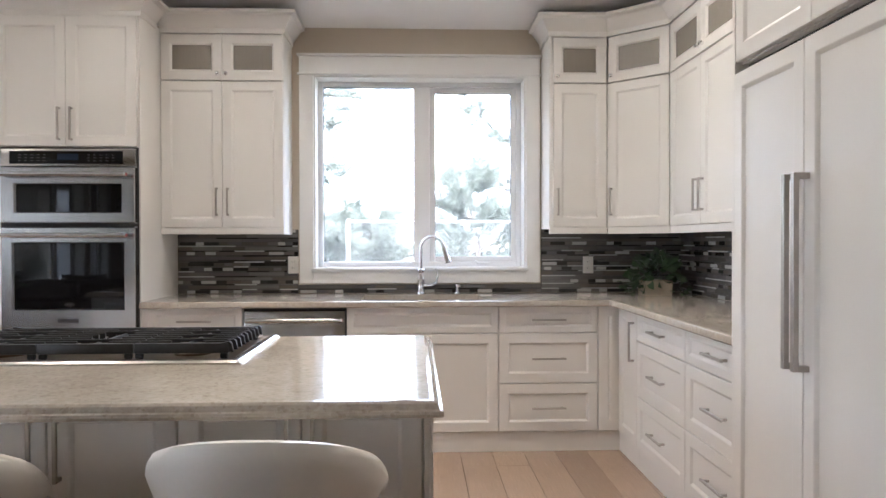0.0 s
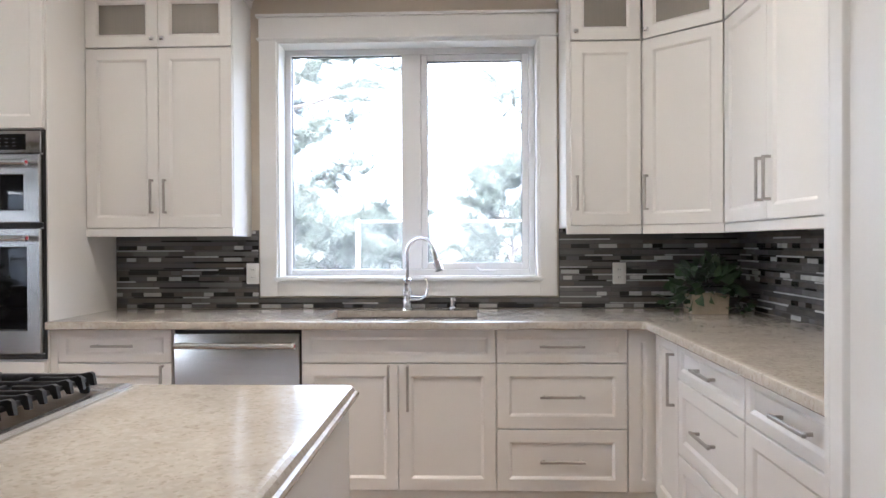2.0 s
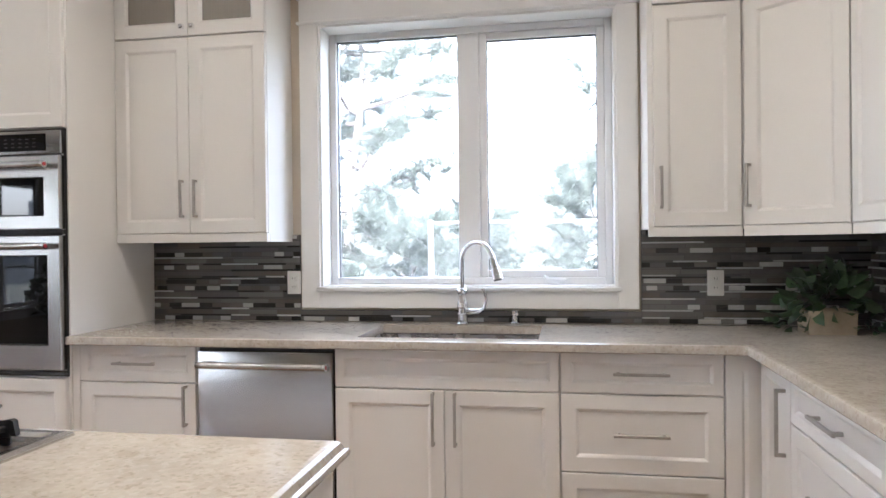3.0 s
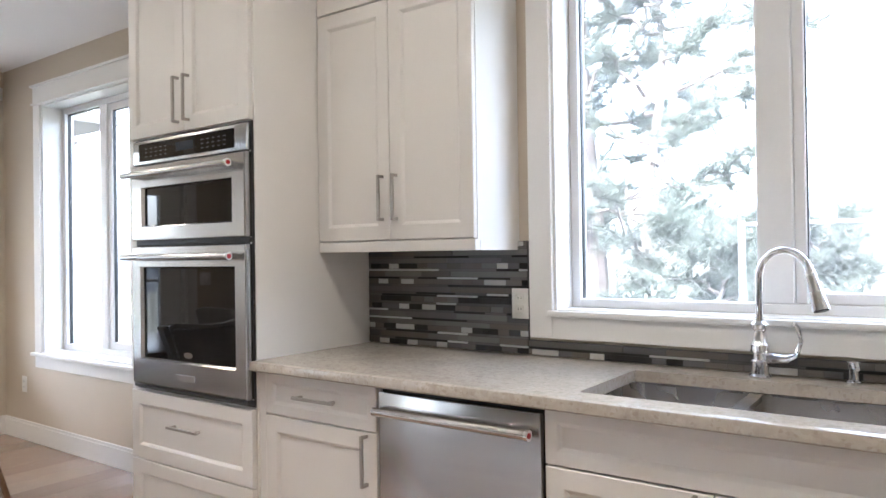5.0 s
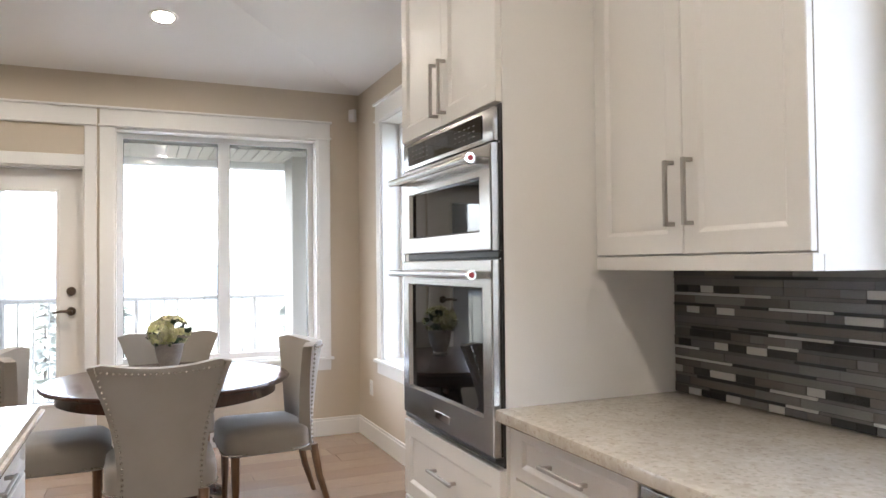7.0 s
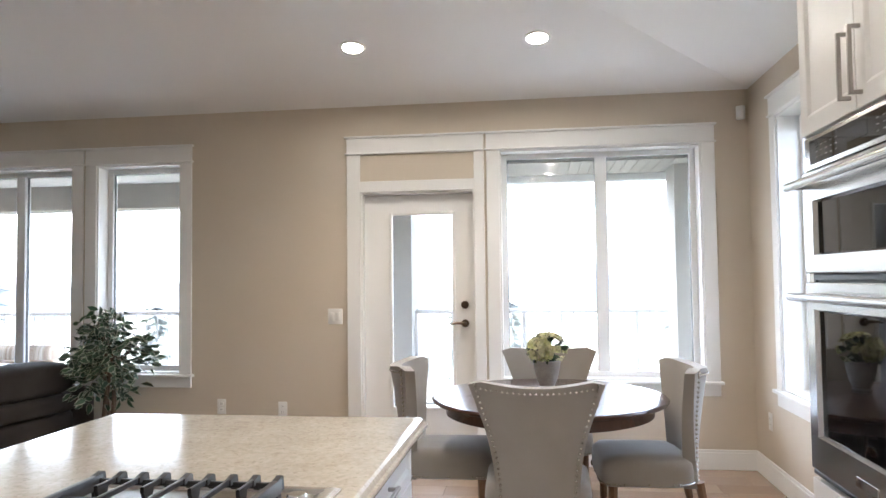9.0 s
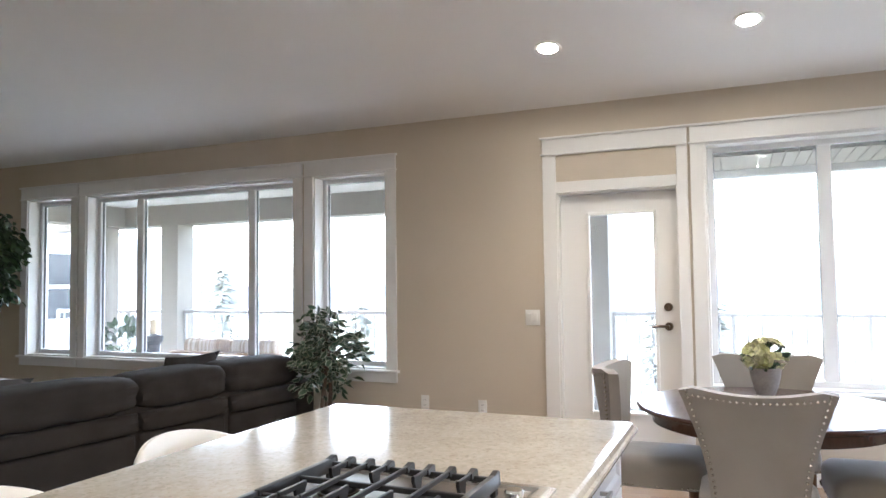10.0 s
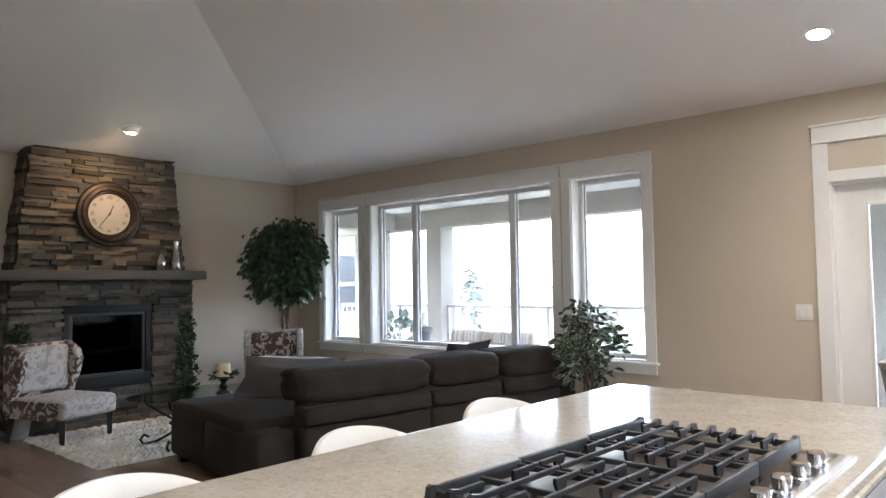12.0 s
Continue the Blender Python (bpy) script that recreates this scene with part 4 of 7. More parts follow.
part("name_plate", boxes((-1.70, -1.575, 0.795, 0.822, 0.036, 0.039), b=0.001, seg=1), M_CHROME, t, "small metal name plate", f=TF)
bm = lathe(bmesh.new(), [(0, 0.001), (0.030, 0.001), (0.030, 0)], (0, 0, 0), 20)
bm.transform(Matrix.Translation((-1.64, 0.90, 0.021)) @ Matrix.Diagonal((1, 0.42, 1, 1)))
part("oval_badge", bm, M_CHROME, t, "small oval metal badge", f=TF)

# built-in refrigerator behind panels
FE = on_east(1.497)
t = thing("built_in_refrigerator", "panelled white built-in refrigerator with long steel pulls", "refrigerator", (1.85, 2.0, 0))
for nm, r in (("side_panel", (-2.495, -2.476, 0.0, 2.60, -0.71, 0.02)), ("side_panel", (-1.53, -1.48, 0.0, 2.60, -0.71, 0.02)), ("body", (-2.475, -1.53, 0.10, 1.84, -0.71, -0.004)), ("top_box", (-2.475, -1.53, 1.875, 2.60, -0.71, -0.004))):
    part(nm, boxes(r), M_CAB, t, f=FE, smooth=False)
part("grille_gap", boxes((-2.475, -1.53, 1.841, 1.874, -0.5, -0.03)), M_BLACK, t, "dark ventilation gap", f=FE, smooth=False)
part("kick_board", boxes((-2.475, -1.53, 0.0, 0.098, -0.7, -0.03)), M_CAB, t, f=FE, smooth=False)
for a, c, h in ((-2.473, -2.037, -2.062), (-2.033, -1.533, -2.010)):
    d = part("door_panel", shaker(a, c, 0.105, 1.842, 0.0, rail=0.052, th=0.022), M_CAB, t, f=FE, smooth=False)
    part("handle", pull(h, 1.172, 0.022, 0.565, True, 0.017, 0.048), M_NICKEL, d, "long square steel pull", f=FE)
for a, c in ((-2.473, -2.003), (-2.003, -1.533)):
    front("upper_door", t, FE, a, c, 1.878, 2.572)
crown(t, [(1.90, 2.497), (1.477, 2.497), (1.477, 1.478), (KX - 0.004, 1.478)], 2.575, 2.705)

# ---- island ----
IX0, IX1, IY0, IY1, IZ = -2.15, 0.43, 1.725, 2.945, 0.88
IS, IN_, IEE, IWW = on_south(2.0), on_north(2.90), on_east(0.40), on_west(-2.10)
t = thing("kitchen_island", "white shaker kitchen island cabinets with doors and drawers", "kitchen island", (-0.85, 2.45, 0))
part("body", boxes((-2.10, 0.395, 2.02, 2.88, 0.10, 0.839)), M_CAB, t, smooth=False)
part("kick_board", boxes((-2.06, 0.36, 2.06, 2.84, 0.0, 0.10)), M_CAB, t, smooth=False)
ISF = Matrix(((1, 0, 0, 0), (0, 0, -1, 2.02), (0, 1, 0, 0), (0, 0, 0, 1)))
for a, c in ((0.382, -0.288), (-0.288, -0.986), (-0.986, -1.684), (-1.684, -2.06)):
    m = (a + c) / 2
    if a - c > 0.5:
        front("door", t, ISF, c, m, 0.102, 0.836, (m - 0.035, 0.70, 0.17, True))
        front("door", t, ISF, m, a, 0.102, 0.836, (m + 0.035, 0.70, 0.17, True))
    else:
        front("door", t, ISF, c, a, 0.102, 0.836, (a - 0.04, 0.70, 0.17, True))
part("corner_post", boxes((0.384, 0.404, 1.996, 2.04, 0.0, 0.839), b=0.003, seg=1), M_CAB, t)
part("end_panel", shaker(-2.88, -2.05, 0.06, 0.836, -0.016, rail=0.07), M_CAB, t, f=on_east(0.396), smooth=False)
part("end_panel", shaker(2.05, 2.88, 0.06, 0.836, -0.016, rail=0.07), M_CAB, t, f=on_west(-2.101), smooth=False)
INF = Matrix(((-1, 0, 0, 0), (0, 0, 1, 2.88), (0, 1, 0, 0), (0, 0, 0, 1)))
for a, c in ((-0.355, 0.14), (0.14, 1.13), (1.13, 2.06)):
    for lo, hi in ((0.68, 0.836), (0.39, 0.677), (0.102, 0.387)):
        front("drawer", t, INF, a, c, lo, hi, ((a + c) / 2, (lo + hi) / 2, 0.205, False))
bm = bmesh.new()
rs = []
for ins, z in ((0.012, 0.8395), (0.002, 0.843), (0.0, 0.850), (0.002, 0.857), (0.010, 0.860), (0.012, 0.865), (0.016, 0.873), (0.024, 0.8785), (0.034, IZ)):
    rs.append([bm.verts.new(p) for p in ((IX0 + ins, IY0 + ins, z), (IX1 - ins, IY0 + ins, z), (IX1 - ins, IY1 - ins, z), (IX0 + ins, IY1 - ins, z))])
for r0, r1 in zip(rs, rs[1:]):
    for k in range(4):
        bm.faces.new((r0[k], r0[(k + 1) % 4], r1[(k + 1) % 4], r1[k]))
t2 = thing("island_worktop", "polished speckled quartz island top with a moulded edge", "worktop", (-0.86, 2.3, 0.84))
part("edge", bm, M_QUARTZ, t2, "moulded ogee edge", angle=20)
part("slab", boxes((IX0 + 0.034, IX1 - 0.034, IY0 + 0.034, IY1 - 0.034, 0.8396, IZ)), M_QUARTZ, t2, smooth=False)

# cooktop
CX0, CX1, CY0, CY1 = -1.246, -0.18, 2.265, 2.882
t = thing("gas_cooktop", "five-burner stainless gas cooktop with black cast-iron grates", "cooktop", (-0.62, 2.52, IZ))
bm = bmesh.new()
rs = []
for ins, z in ((0.0, IZ), (0.0, IZ + 0.006), (0.012, IZ + 0.012), (0.03, IZ + 0.012), (0.045, IZ + 0.006)):
    rs.append([bm.verts.new(p) for p in ((CX0 + ins, CY0 + ins, z), (CX1 - ins, CY0 + ins, z), (CX1 - ins, CY1 - ins, z), (CX0 + ins, CY1 - ins, z))])
for r0, r1 in zip(rs, rs[1:]):
    for k in range(4):
        bm.faces.new((r0[k], r0[(k + 1) % 4], r1[(k + 1) % 4], r1[k]))
tray = part("tray", bm, M_STEEL, t, "brushed steel tray", smooth=False)
# added sheet that carries the painted brown reflection
part("spill_pan", boxes((CX0 + 0.045, CX1 - 0.045, CY0 + 0.045, CY1 - 0.085, IZ + 0.001, IZ + 0.0065)), M_PAN, tray, "tray floor under the burners, brown in place of reflections", smooth=False)
part("knob_strip", boxes((CX0 + 0.045, CX1 - 0.045, CY1 - 0.0848, CY1 - 0.045, IZ + 0.001, IZ + 0.0062)), M_STEEL, tray, smooth=False)
GZ = IZ + 0.058
gy0, gy1 = 2.345, 2.77
gw = (CX1 - CX0 - 0.155) / 3
for k in range(3):
    gx0, gx1 = CX0 + 0.10 + k * gw + 0.0015, CX0 + 0.10 + (k + 1) * gw - 0.0015
    gm, gl = (gx0 + gx1) / 2, gx1 - gx0
    bm = bmesh.new()
    for y, s in ((gy0, -1), (gy1, 1)):
        box(bm, gx0, gx1, y - 0.008, y + 0.008, GZ - 0.034, GZ - 0.001, 0.004, 2)
        for x in (gx0 + 0.016, gx1 - 0.016):
            box(bm, x - 0.013, x + 0.013, y - 0.0065, y + 0.0065, IZ + 0.006, GZ - 0.032, 0.004, 1)
    for x in (gm, gx0 + 0.012, gx1 - 0.012):
        box(bm, x - 0.0055, x + 0.0055, gy0, gy1, GZ - 0.022, GZ - 0.009, 0.002, 1)
    for j in range(1, 8):
        y = gy0 + (gy1 - gy0) * j / 8
        spans = ((gx0, gx1),) if j in (2, 6) or (j == 4 and k != 1) else ((gx0, gm - gl * 0.17), (gm + gl * 0.17, gx1))
        for a, c in spans:
            box(bm, a, c, y - 0.0038, y + 0.0038, GZ - 0.013, GZ, 0.002, 1)
            for q, s in ((a, 1), (c, -1)):
                if gx0 + 0.02 < q < gx1 - 0.02:
                    # the finger's end drops to a pointed toe
                    vs = [bm.verts.new((q + s * dx, y + dy, GZ + dz)) for dy in (-0.0042, 0.0042) for dx, dz in ((0.0, -0.001), (0.0, -0.012), (0.012, -0.034), (0.034, -0.034), (0.040, -0.011))]
                    bm.faces.new(vs[:5])
                    bm.faces.new(vs[:4:-1])
                    for i in range(5):
                        bm.faces.new((vs[i], vs[(i + 1) % 5], vs[5 + (i + 1) % 5], vs[5 + i]))
    for x, s in ((gx0, -1), (gx1, 1)):
        if (k == 0 and s < 0) or (k == 2 and s > 0):
            for j in range(9):
                y = gy0 + (gy1 - gy0) * j / 8
                vs = [bm.verts.new((x + s * dx, y + dy, GZ + dz)) for dy in (-0.0065, 0.0065) for dx, dz in ((-0.03, -0.002), (0.0, 0.004), (0.008, 0.0), (0.014, -0.03), (0.002, -0.03), (-0.006, -0.014), (-0.03, -0.014))]
                bm.faces.new(vs[:7])
                bm.faces.new(vs[:6:-1])
                for i in range(7):
                    bm.faces.new((vs[i], vs[(i + 1) % 7], vs[7 + (i + 1) % 7], vs[7 + i]))
    part("grate", bm, M_IRON, t, "black cast-iron grate")
for bx, by, br in ((CX0 + 0.25, 2.45, 0.04), (CX0 + 0.25, 2.66, 0.032), (CX0 + 0.555, 2.557, 0.055), (CX1 - 0.205, 2.45, 0.04), (CX1 - 0.205, 2.66, 0.032)):
    b = part("burner", lathe(bmesh.new(), [(br + 0.02, 0.006), (br + 0.02, 0.014), (br + 0.006, 0.018), (br + 0.006, 0.026), (0, 0.026)], (bx, by, IZ)), M_BRONZE, t, "brassy burner ring")
    part("burner_cap", lathe(bmesh.new(), [(br, 0.026), (br, 0.034), (br - 0.006, 0.038), (0, 0.038)], (bx, by, IZ)), M_IRON, b)
for k in range(5):
    kx = CX0 + 0.17 + k * 0.135
    part("knob", lathe(bmesh.new(), [(0.027, 0.006), (0.027, 0.011), (0.019, 0.014), (0.0215, 0.040), (0.018, 0.045), (0, 0.045)], (kx, CY1 - 0.048, IZ)), M_CHROME, t, "polished metal knob")


# ---- stools ----
def stool():
    t = thing("counter_stool", "cream moulded counter stool with a low curved back", "stool", group="stools at the island")
    bm = bmesh.new()
    n, zs = 28, []
    grid = []
    for k in range(n + 1):
        a = radians(-128 + 256 * k / n)           # 0 is the middle of the back, at -y
        rise = 0.215 * max(0.0, 1 - (abs(a) / radians(110)) ** 2) ** 0.8
        px, py = math.sin(a), -math.cos(a)
        col = [(0.19, 0.0), (0.212, 0.03), (0.236, 0.03 + rise * 0.5), (0.246, 0.02 + rise * 0.82), (0.244, 0.024 + rise * 0.93), (0.235, 0.03 + rise), (0.221, 0.031 + rise), (0.209, 0.024 + rise * 0.93), (0.201, 0.02 + rise * 0.8), (0.194, 0.03 + rise * 0.45), (0.18, 0.035)]
        grid.append([bm.verts.new((px * r * 1.10, py * r * 0.98, 0.62 + z)) for r, z in col])
    for a, c in zip(grid, grid[1:]):
        for k in range(len(a) - 1):
            bm.faces.new((a[k], c[k], c[k + 1], a[k + 1]))
    bm.faces.new(grid[0]), bm.faces.new(grid[-1][::-1])
    part("backrest", bm, M_SHELL, t, "cream curved shell back", angle=60)
    part("seat", lathe(bmesh.new(), [(0, 0.60), (0.17, 0.60), (0.20, 0.62), (0.202, 0.645), (0.18, 0.665), (0, 0.672)], seg=32), M_SHELL, t, "cream padded seat")
    part("column", lathe(bmesh.new(), [(0.025, 0.02), (0.025, 0.35), (0.04, 0.36), (0.04, 0.58), (0.09, 0.60)], seg=20), M_CHROME, t, "chrome gas-lift column")
    part("base", lathe(bmesh.new(), [(0.0, 0.0), (0.205, 0.0), (0.205, 0.008), (0.05, 0.022), (0.03, 0.05), (0, 0.05)], seg=32), M_CHROME, t, "chrome round base")
    part("footrest", sweep(bmesh.new(), [(0.0, 0.0, 0.26)] + [(0.15 * math.sin(a), 0.04 + 0.15 * (1 - math.cos(a)) * 0.9, 0.26) for a in (math.pi * k / 8 for k in range(-8, 9))][1:-1] + [(0, 0, 0.26)], 0.009, 8), M_CHROME, t)
    return t


s = stool()
s.matrix_basis = pose(0.028, 1.69, 0)
for x, r in ((-0.76, 4), (-1.49, -3)):
    copy_thing(s, pose(x, 1.69, 0, 0, 0, r))


# ---- dining set ----
def dining_chair():
    """Faces +x; the origin is under the seat's middle."""
    t = thing("dining_chair", "beige linen dining chair with nailhead trim and oak legs", "chair", group="chairs round the dining table")
    bm = bmesh.new()
    nz, ny = 12, 10
    rows = []

    def half(v):      # half width of the back, waisted, flaring to the top
        return 0.182 + 0.116 * v ** 1.9 - 0.012 * math.sin(math.pi * min(v * 1.2, 1))
    for s in (0, 1):
        g = []
        for i in range(nz + 1):
            v = i / nz
            z = 0.33 + (0.92 - 0.33) * v
            lean = -0.235 - 0.05 * v - 0.02 * v * v
            row = []
            for j in range(ny + 1):
                q = -1 + 2 * j / ny
                wrap = 0.125 * q * q * (0.2 + 0.8 * v)
                top = -0.014 * (1 - q * q) * v ** 3 + 0.016 * q * q * v ** 6 - 0.03 * q ** 12 * v ** 8
                thick = (0.085 - 0.02 * v) * (1 - 0.25 * q ** 8)
                row.append(bm.verts.new((lean + wrap + (thick if s else 0), q * half(v), z + top)))
            g.append(row)
        rows.append(g)
        for a, c in zip(g, g[1:]):
            for j in range(ny):
                bm.faces.new((a[j], a[j + 1], c[j + 1], c[j]) if s else (a[j], c[j], c[j + 1], a[j + 1]))
    b, fr = rows
    for j in range(ny):
        bm.faces.new((b[-1][j], b[-1][j + 1], fr[-1][j + 1], fr[-1][j]))
        bm.faces.new((b[0][j + 1], b[0][j], fr[0][j], fr[0][j + 1]))
    for i in range(nz):
        bm.faces.new((b[i][0], fr[i][0], fr[i + 1][0], b[i + 1][0]))
        bm.faces.new((b[i][-1], b[i + 1][-1], fr[i + 1][-1], fr[i][-1]))
    es = [e for e in bm.edges if len(e.link_faces) == 2 and e.calc_face_angle(0) > 0.9]
    bmesh.ops.bevel(bm, geom=es, offset=0.026, segments=4, profile=0.5, affect="EDGES")
    back = part("backrest", bm, M_LINEN, t, angle=50)
    bm = bmesh.new()
    n = 16
    rings = []
    for ins, z in ((0.02, 0.345), (0.0, 0.355), (0.0, 0.42), (0.005, 0.455), (0.03, 0.478), (0.10, 0.488)):
        pts = []
        for k in range(n * 2):
            a = 2 * math.pi * k / (n * 2)
            c, s = math.cos(a), math.sin(a)
            ex = 0.30
            px = math.copysign(abs(c) ** ex, c) * (0.232 - ins)
            py = math.copysign(abs(s) ** ex, s) * (0.252 - ins) * (0.95 + 0.06 * c)
            pts.append(bm.verts.new((px + 0.033, py, z)))
        rings.append(pts)
    for r0, r1 in zip(rings, rings[1:]):
        for k in range(2 * n):
            bm.faces.new((r0[k], r0[(k + 1) % (2 * n)], r1[(k + 1) % (2 * n)], r1[k]))
    bm.faces.new(rings[0][::-1]), bm.faces.new(rings[-1])
    part("seat", bm, M_LINEN, t, angle=60)
    for x, y, dx in ((0.20, 0.19, 0.0), (0.20, -0.19, 0.0), (-0.22, 0.17, -0.09), (-0.22, -0.17, -0.09)):
        part("leg", sweep(bmesh.new(), [(x, y, 0.36), (x + dx * 0.35, y, 0.18), (x + dx, y, 0.0)], [0.024, 0.020, 0.014], 8), M_OAKLEG, t, "oak leg")
    bm = bmesh.new()

    def stud(p, r=0.007):
        m = bmesh.ops.create_icosphere(bm, subdivisions=1, radius=r)
        bmesh.ops.translate(bm, vec=p, verts=m["verts"])
    for i in range(25):
        v = i / 24
        z = 0.345 + 0.555 * v
        lean = -0.235 - 0.05 * v - 0.02 * v * v
        for q in (-0.89, 0.89):
            stud((lean + 0.125 * q * q * (0.2 + 0.8 * v) - 0.003, q * half(v), z - 0.004 + 0.012 * v ** 6))
    for j in range(23):
        q = -0.89 + 1.78 * j / 22
        stud((-0.303 + 0.125 * q * q - 0.001, q * half(1) * 0.99, 0.884 + 0.014 * q * q))
    for k in range(64):
        a = 2 * math.pi * k / 64
        c, s = math.cos(a), math.sin(a)
        px = math.copysign(abs(c) ** 0.30, c) * 0.234
        py = math.copysign(abs(s) ** 0.30, s) * 0.254 * (0.95 + 0.06 * c)
        stud((px + 0.033, py, 0.362), 0.0062)
    tagged(part("nailhead_trim", bm, M_STUD, back, "row of small nickel nailheads"), kind="stuff")
    return t


TX, TY = -3.45, 3.39
c0 = dining_chair()
c0.matrix_basis = pose(TX + 0.53, TY - 0.06, 0, 0, 0, 180)
copy_thing(c0, pose(TX - 0.58, TY + 0.02, 0, 0, 0, 0))
copy_thing(c0, pose(TX + 0.03, TY + 0.50, 0, 0, 0, -88))
copy_thing(c0, pose(TX - 0.02, TY - 0.55, 0, 0, 0, 92))
t = thing("dining_table", "round dark espresso wood pedestal dining table", "table", (TX, TY, 0))
part("tabletop", lathe(bmesh.new(), [(0, 0.72), (0.60, 0.72), (0.615, 0.728), (0.62, 0.738), (0.612, 0.747), (0.595, 0.75), (0, 0.75)], (TX, TY, 0), 64), M_DARKWOOD, t)
part("apron", lathe(bmesh.new(), [(0.0, 0.655), (0.53, 0.655), (0.545, 0.66), (0.545, 0.70), (0.555, 0.72), (0.0, 0.72)], (TX, TY, 0), 64), M_DARKWOOD, t)
part("pedestal", lathe(bmesh.new(), [(0, 0.10), (0.13, 0.10), (0.12, 0.16), (0.075, 0.22), (0.085, 0.40), (0.06, 0.55), (0.16, 0.655), (0, 0.655)], (TX, TY, 0), 32), M_DARKWOOD, t)
for k in range(4):
    a = radians(45 + 90 * k)
    part("foot", sweep(bmesh.new(), [(TX + math.cos(a) * r, TY + math.sin(a) * r, z) for r, z in ((0.05, 0.15), (0.2, 0.12), (0.34, 0.055), (0.40, 0.025), (0.42, 0.02))], [0.05, 0.045, 0.035, 0.028, 0.02], 10), M_DARKWOOD, t)


def leaves(bm, centre, count, radius, size, rng, mat=0, lift=0.3, bend=0.25, squash=(1, 1, 1), edge=None):
    """Loose folded leaves scattered through a blob."""
    for _ in range(count):
        d = Vector((rng.gauss(0, 1), rng.gauss(0, 1), rng.gauss(0, 1))).normalized()
        p = Vector(centre) + Vector([d[i] * radius * squash[i] * rng.uniform(0.3, 1.0) ** 0.6 for i in range(3)])
        leaf(bm, p, (d + Vector((rng.uniform(-.7, .7), rng.uniform(-.7, .7), lift + rng.uniform(-.6, .4)))).normalized(), size * rng.uniform(0.7, 1.25), rng, mat, bend, edge)


def leaf(bm, p, way, size, rng, mat=0, bend=0.25, edge=None):
    side = way.cross(Vector((rng.uniform(-1, 1), rng.uniform(-1, 1), rng.uniform(-1, 1)))).normalized()
    up = side.cross(way)
    w = size * 0.26
    c = [p, p + way * size * 0.35 + up * size * bend * 0.4, p + way * size * 0.7 + up * size * bend * 0.3, p + way * size - up * size * bend * 0.1]

    def strip(k0, k1, m):
        mid = [bm.verts.new(x) for x in c]
        for s in (-1, 1):
            o = [bm.verts.new(c[i] + side * s * w * k1[i - 1] + up * size * 0.05) for i in (1, 2)]
            if k0 is None:
                for f in ((mid[0], mid[1], o[0]), (mid[1], mid[2], o[1], o[0]), (mid[2], mid[3], o[1])):
                    bm.faces.new(f).material_index = m
            else:
                i_ = [bm.verts.new(c[i] + side * s * w * k0[i - 1] + up * size * 0.05) for i in (1, 2)]
                for f in ((mid[0], i_[0], o[0]), (i_[0], i_[1], o[1], o[0]), (i_[1], mid[3], o[1])):
                    bm.faces.new(f).material_index = m
    if edge is None:
        strip(None, (1.0, 0.85), mat)
    else:
        strip(None, (0.76, 0.62), mat)
        strip((0.76, 0.62), (1.0, 0.85), edge)


# vase of flowers
rng = random.Random(5)
VX, VY = -3.62, 3.39
t = thing("flower_vase", "grey ceramic vase of cream roses on the dining table", "vase", (VX, VY, 0.75))
part("vase", lathe(bmesh.new(), [(0, 0.0), (0.046, 0.0), (0.048, 0.012), (0.042, 0.022), (0.058, 0.06), (0.070, 0.11), (0.076, 0.15), (0.079, 0.157), (0.075, 0.164), (0.066, 0.16), (0.056, 0.12), (0, 0.10)], (VX, VY, 0.75), 28), M_CERAMIC, t)
bm = bmesh.new()
for _ in range(26):
    d = Vector((rng.gauss(0, 1), rng.gauss(0, 1), rng.gauss(0.35, 0.7))).normalized()
    c = Vector((VX, VY, 0.975)) + Vector((d.x * 0.092, d.y * 0.092, d.z * 0.07))
    for ring, rr in ((5, 0.012), (7, 0.024), (8, 0.034)):
        for k in range(ring):
            a = 2 * math.pi * k / ring + rng.random()
            o = Vector((math.cos(a), math.sin(a), 0))
            o = (o - d * o.dot(d)).normalized()
            s = d.cross(o)
            q = [c + o * rr * 0.4 - s * rr * 0.55, c + o * rr * 0.4 + s * rr * 0.55, c + o * rr + s * rr * 0.5 + d * (0.03 - rr * 0.4), c + o * rr * 1.15 + d * (0.026 - rr * 0.5), c + o * rr - s * rr * 0.5 + d * (0.03 - rr * 0.4)]
            bm.faces.new([bm.verts.new(x) for x in q])
tagged(part("bouquet", bm, M_PETAL, t, "cream and lime rose blooms", angle=80), kind="stuff")
bm = bmesh.new()
leaves(bm, (VX, VY, 0.96), 60, 0.095, 0.045, rng, squash=(1, 1, 0.6))
for _ in range(20):
    d = Vector((rng.gauss(0, .5), rng.gauss(0, .5), 1)).normalized()
    sweep(bm, [(VX, VY, 0.86), Vector((VX, VY, 0.86)) + d * 0.1], 0.003, 5)
part("foliage", bm, M_LEAF2, t, "small green leaves")


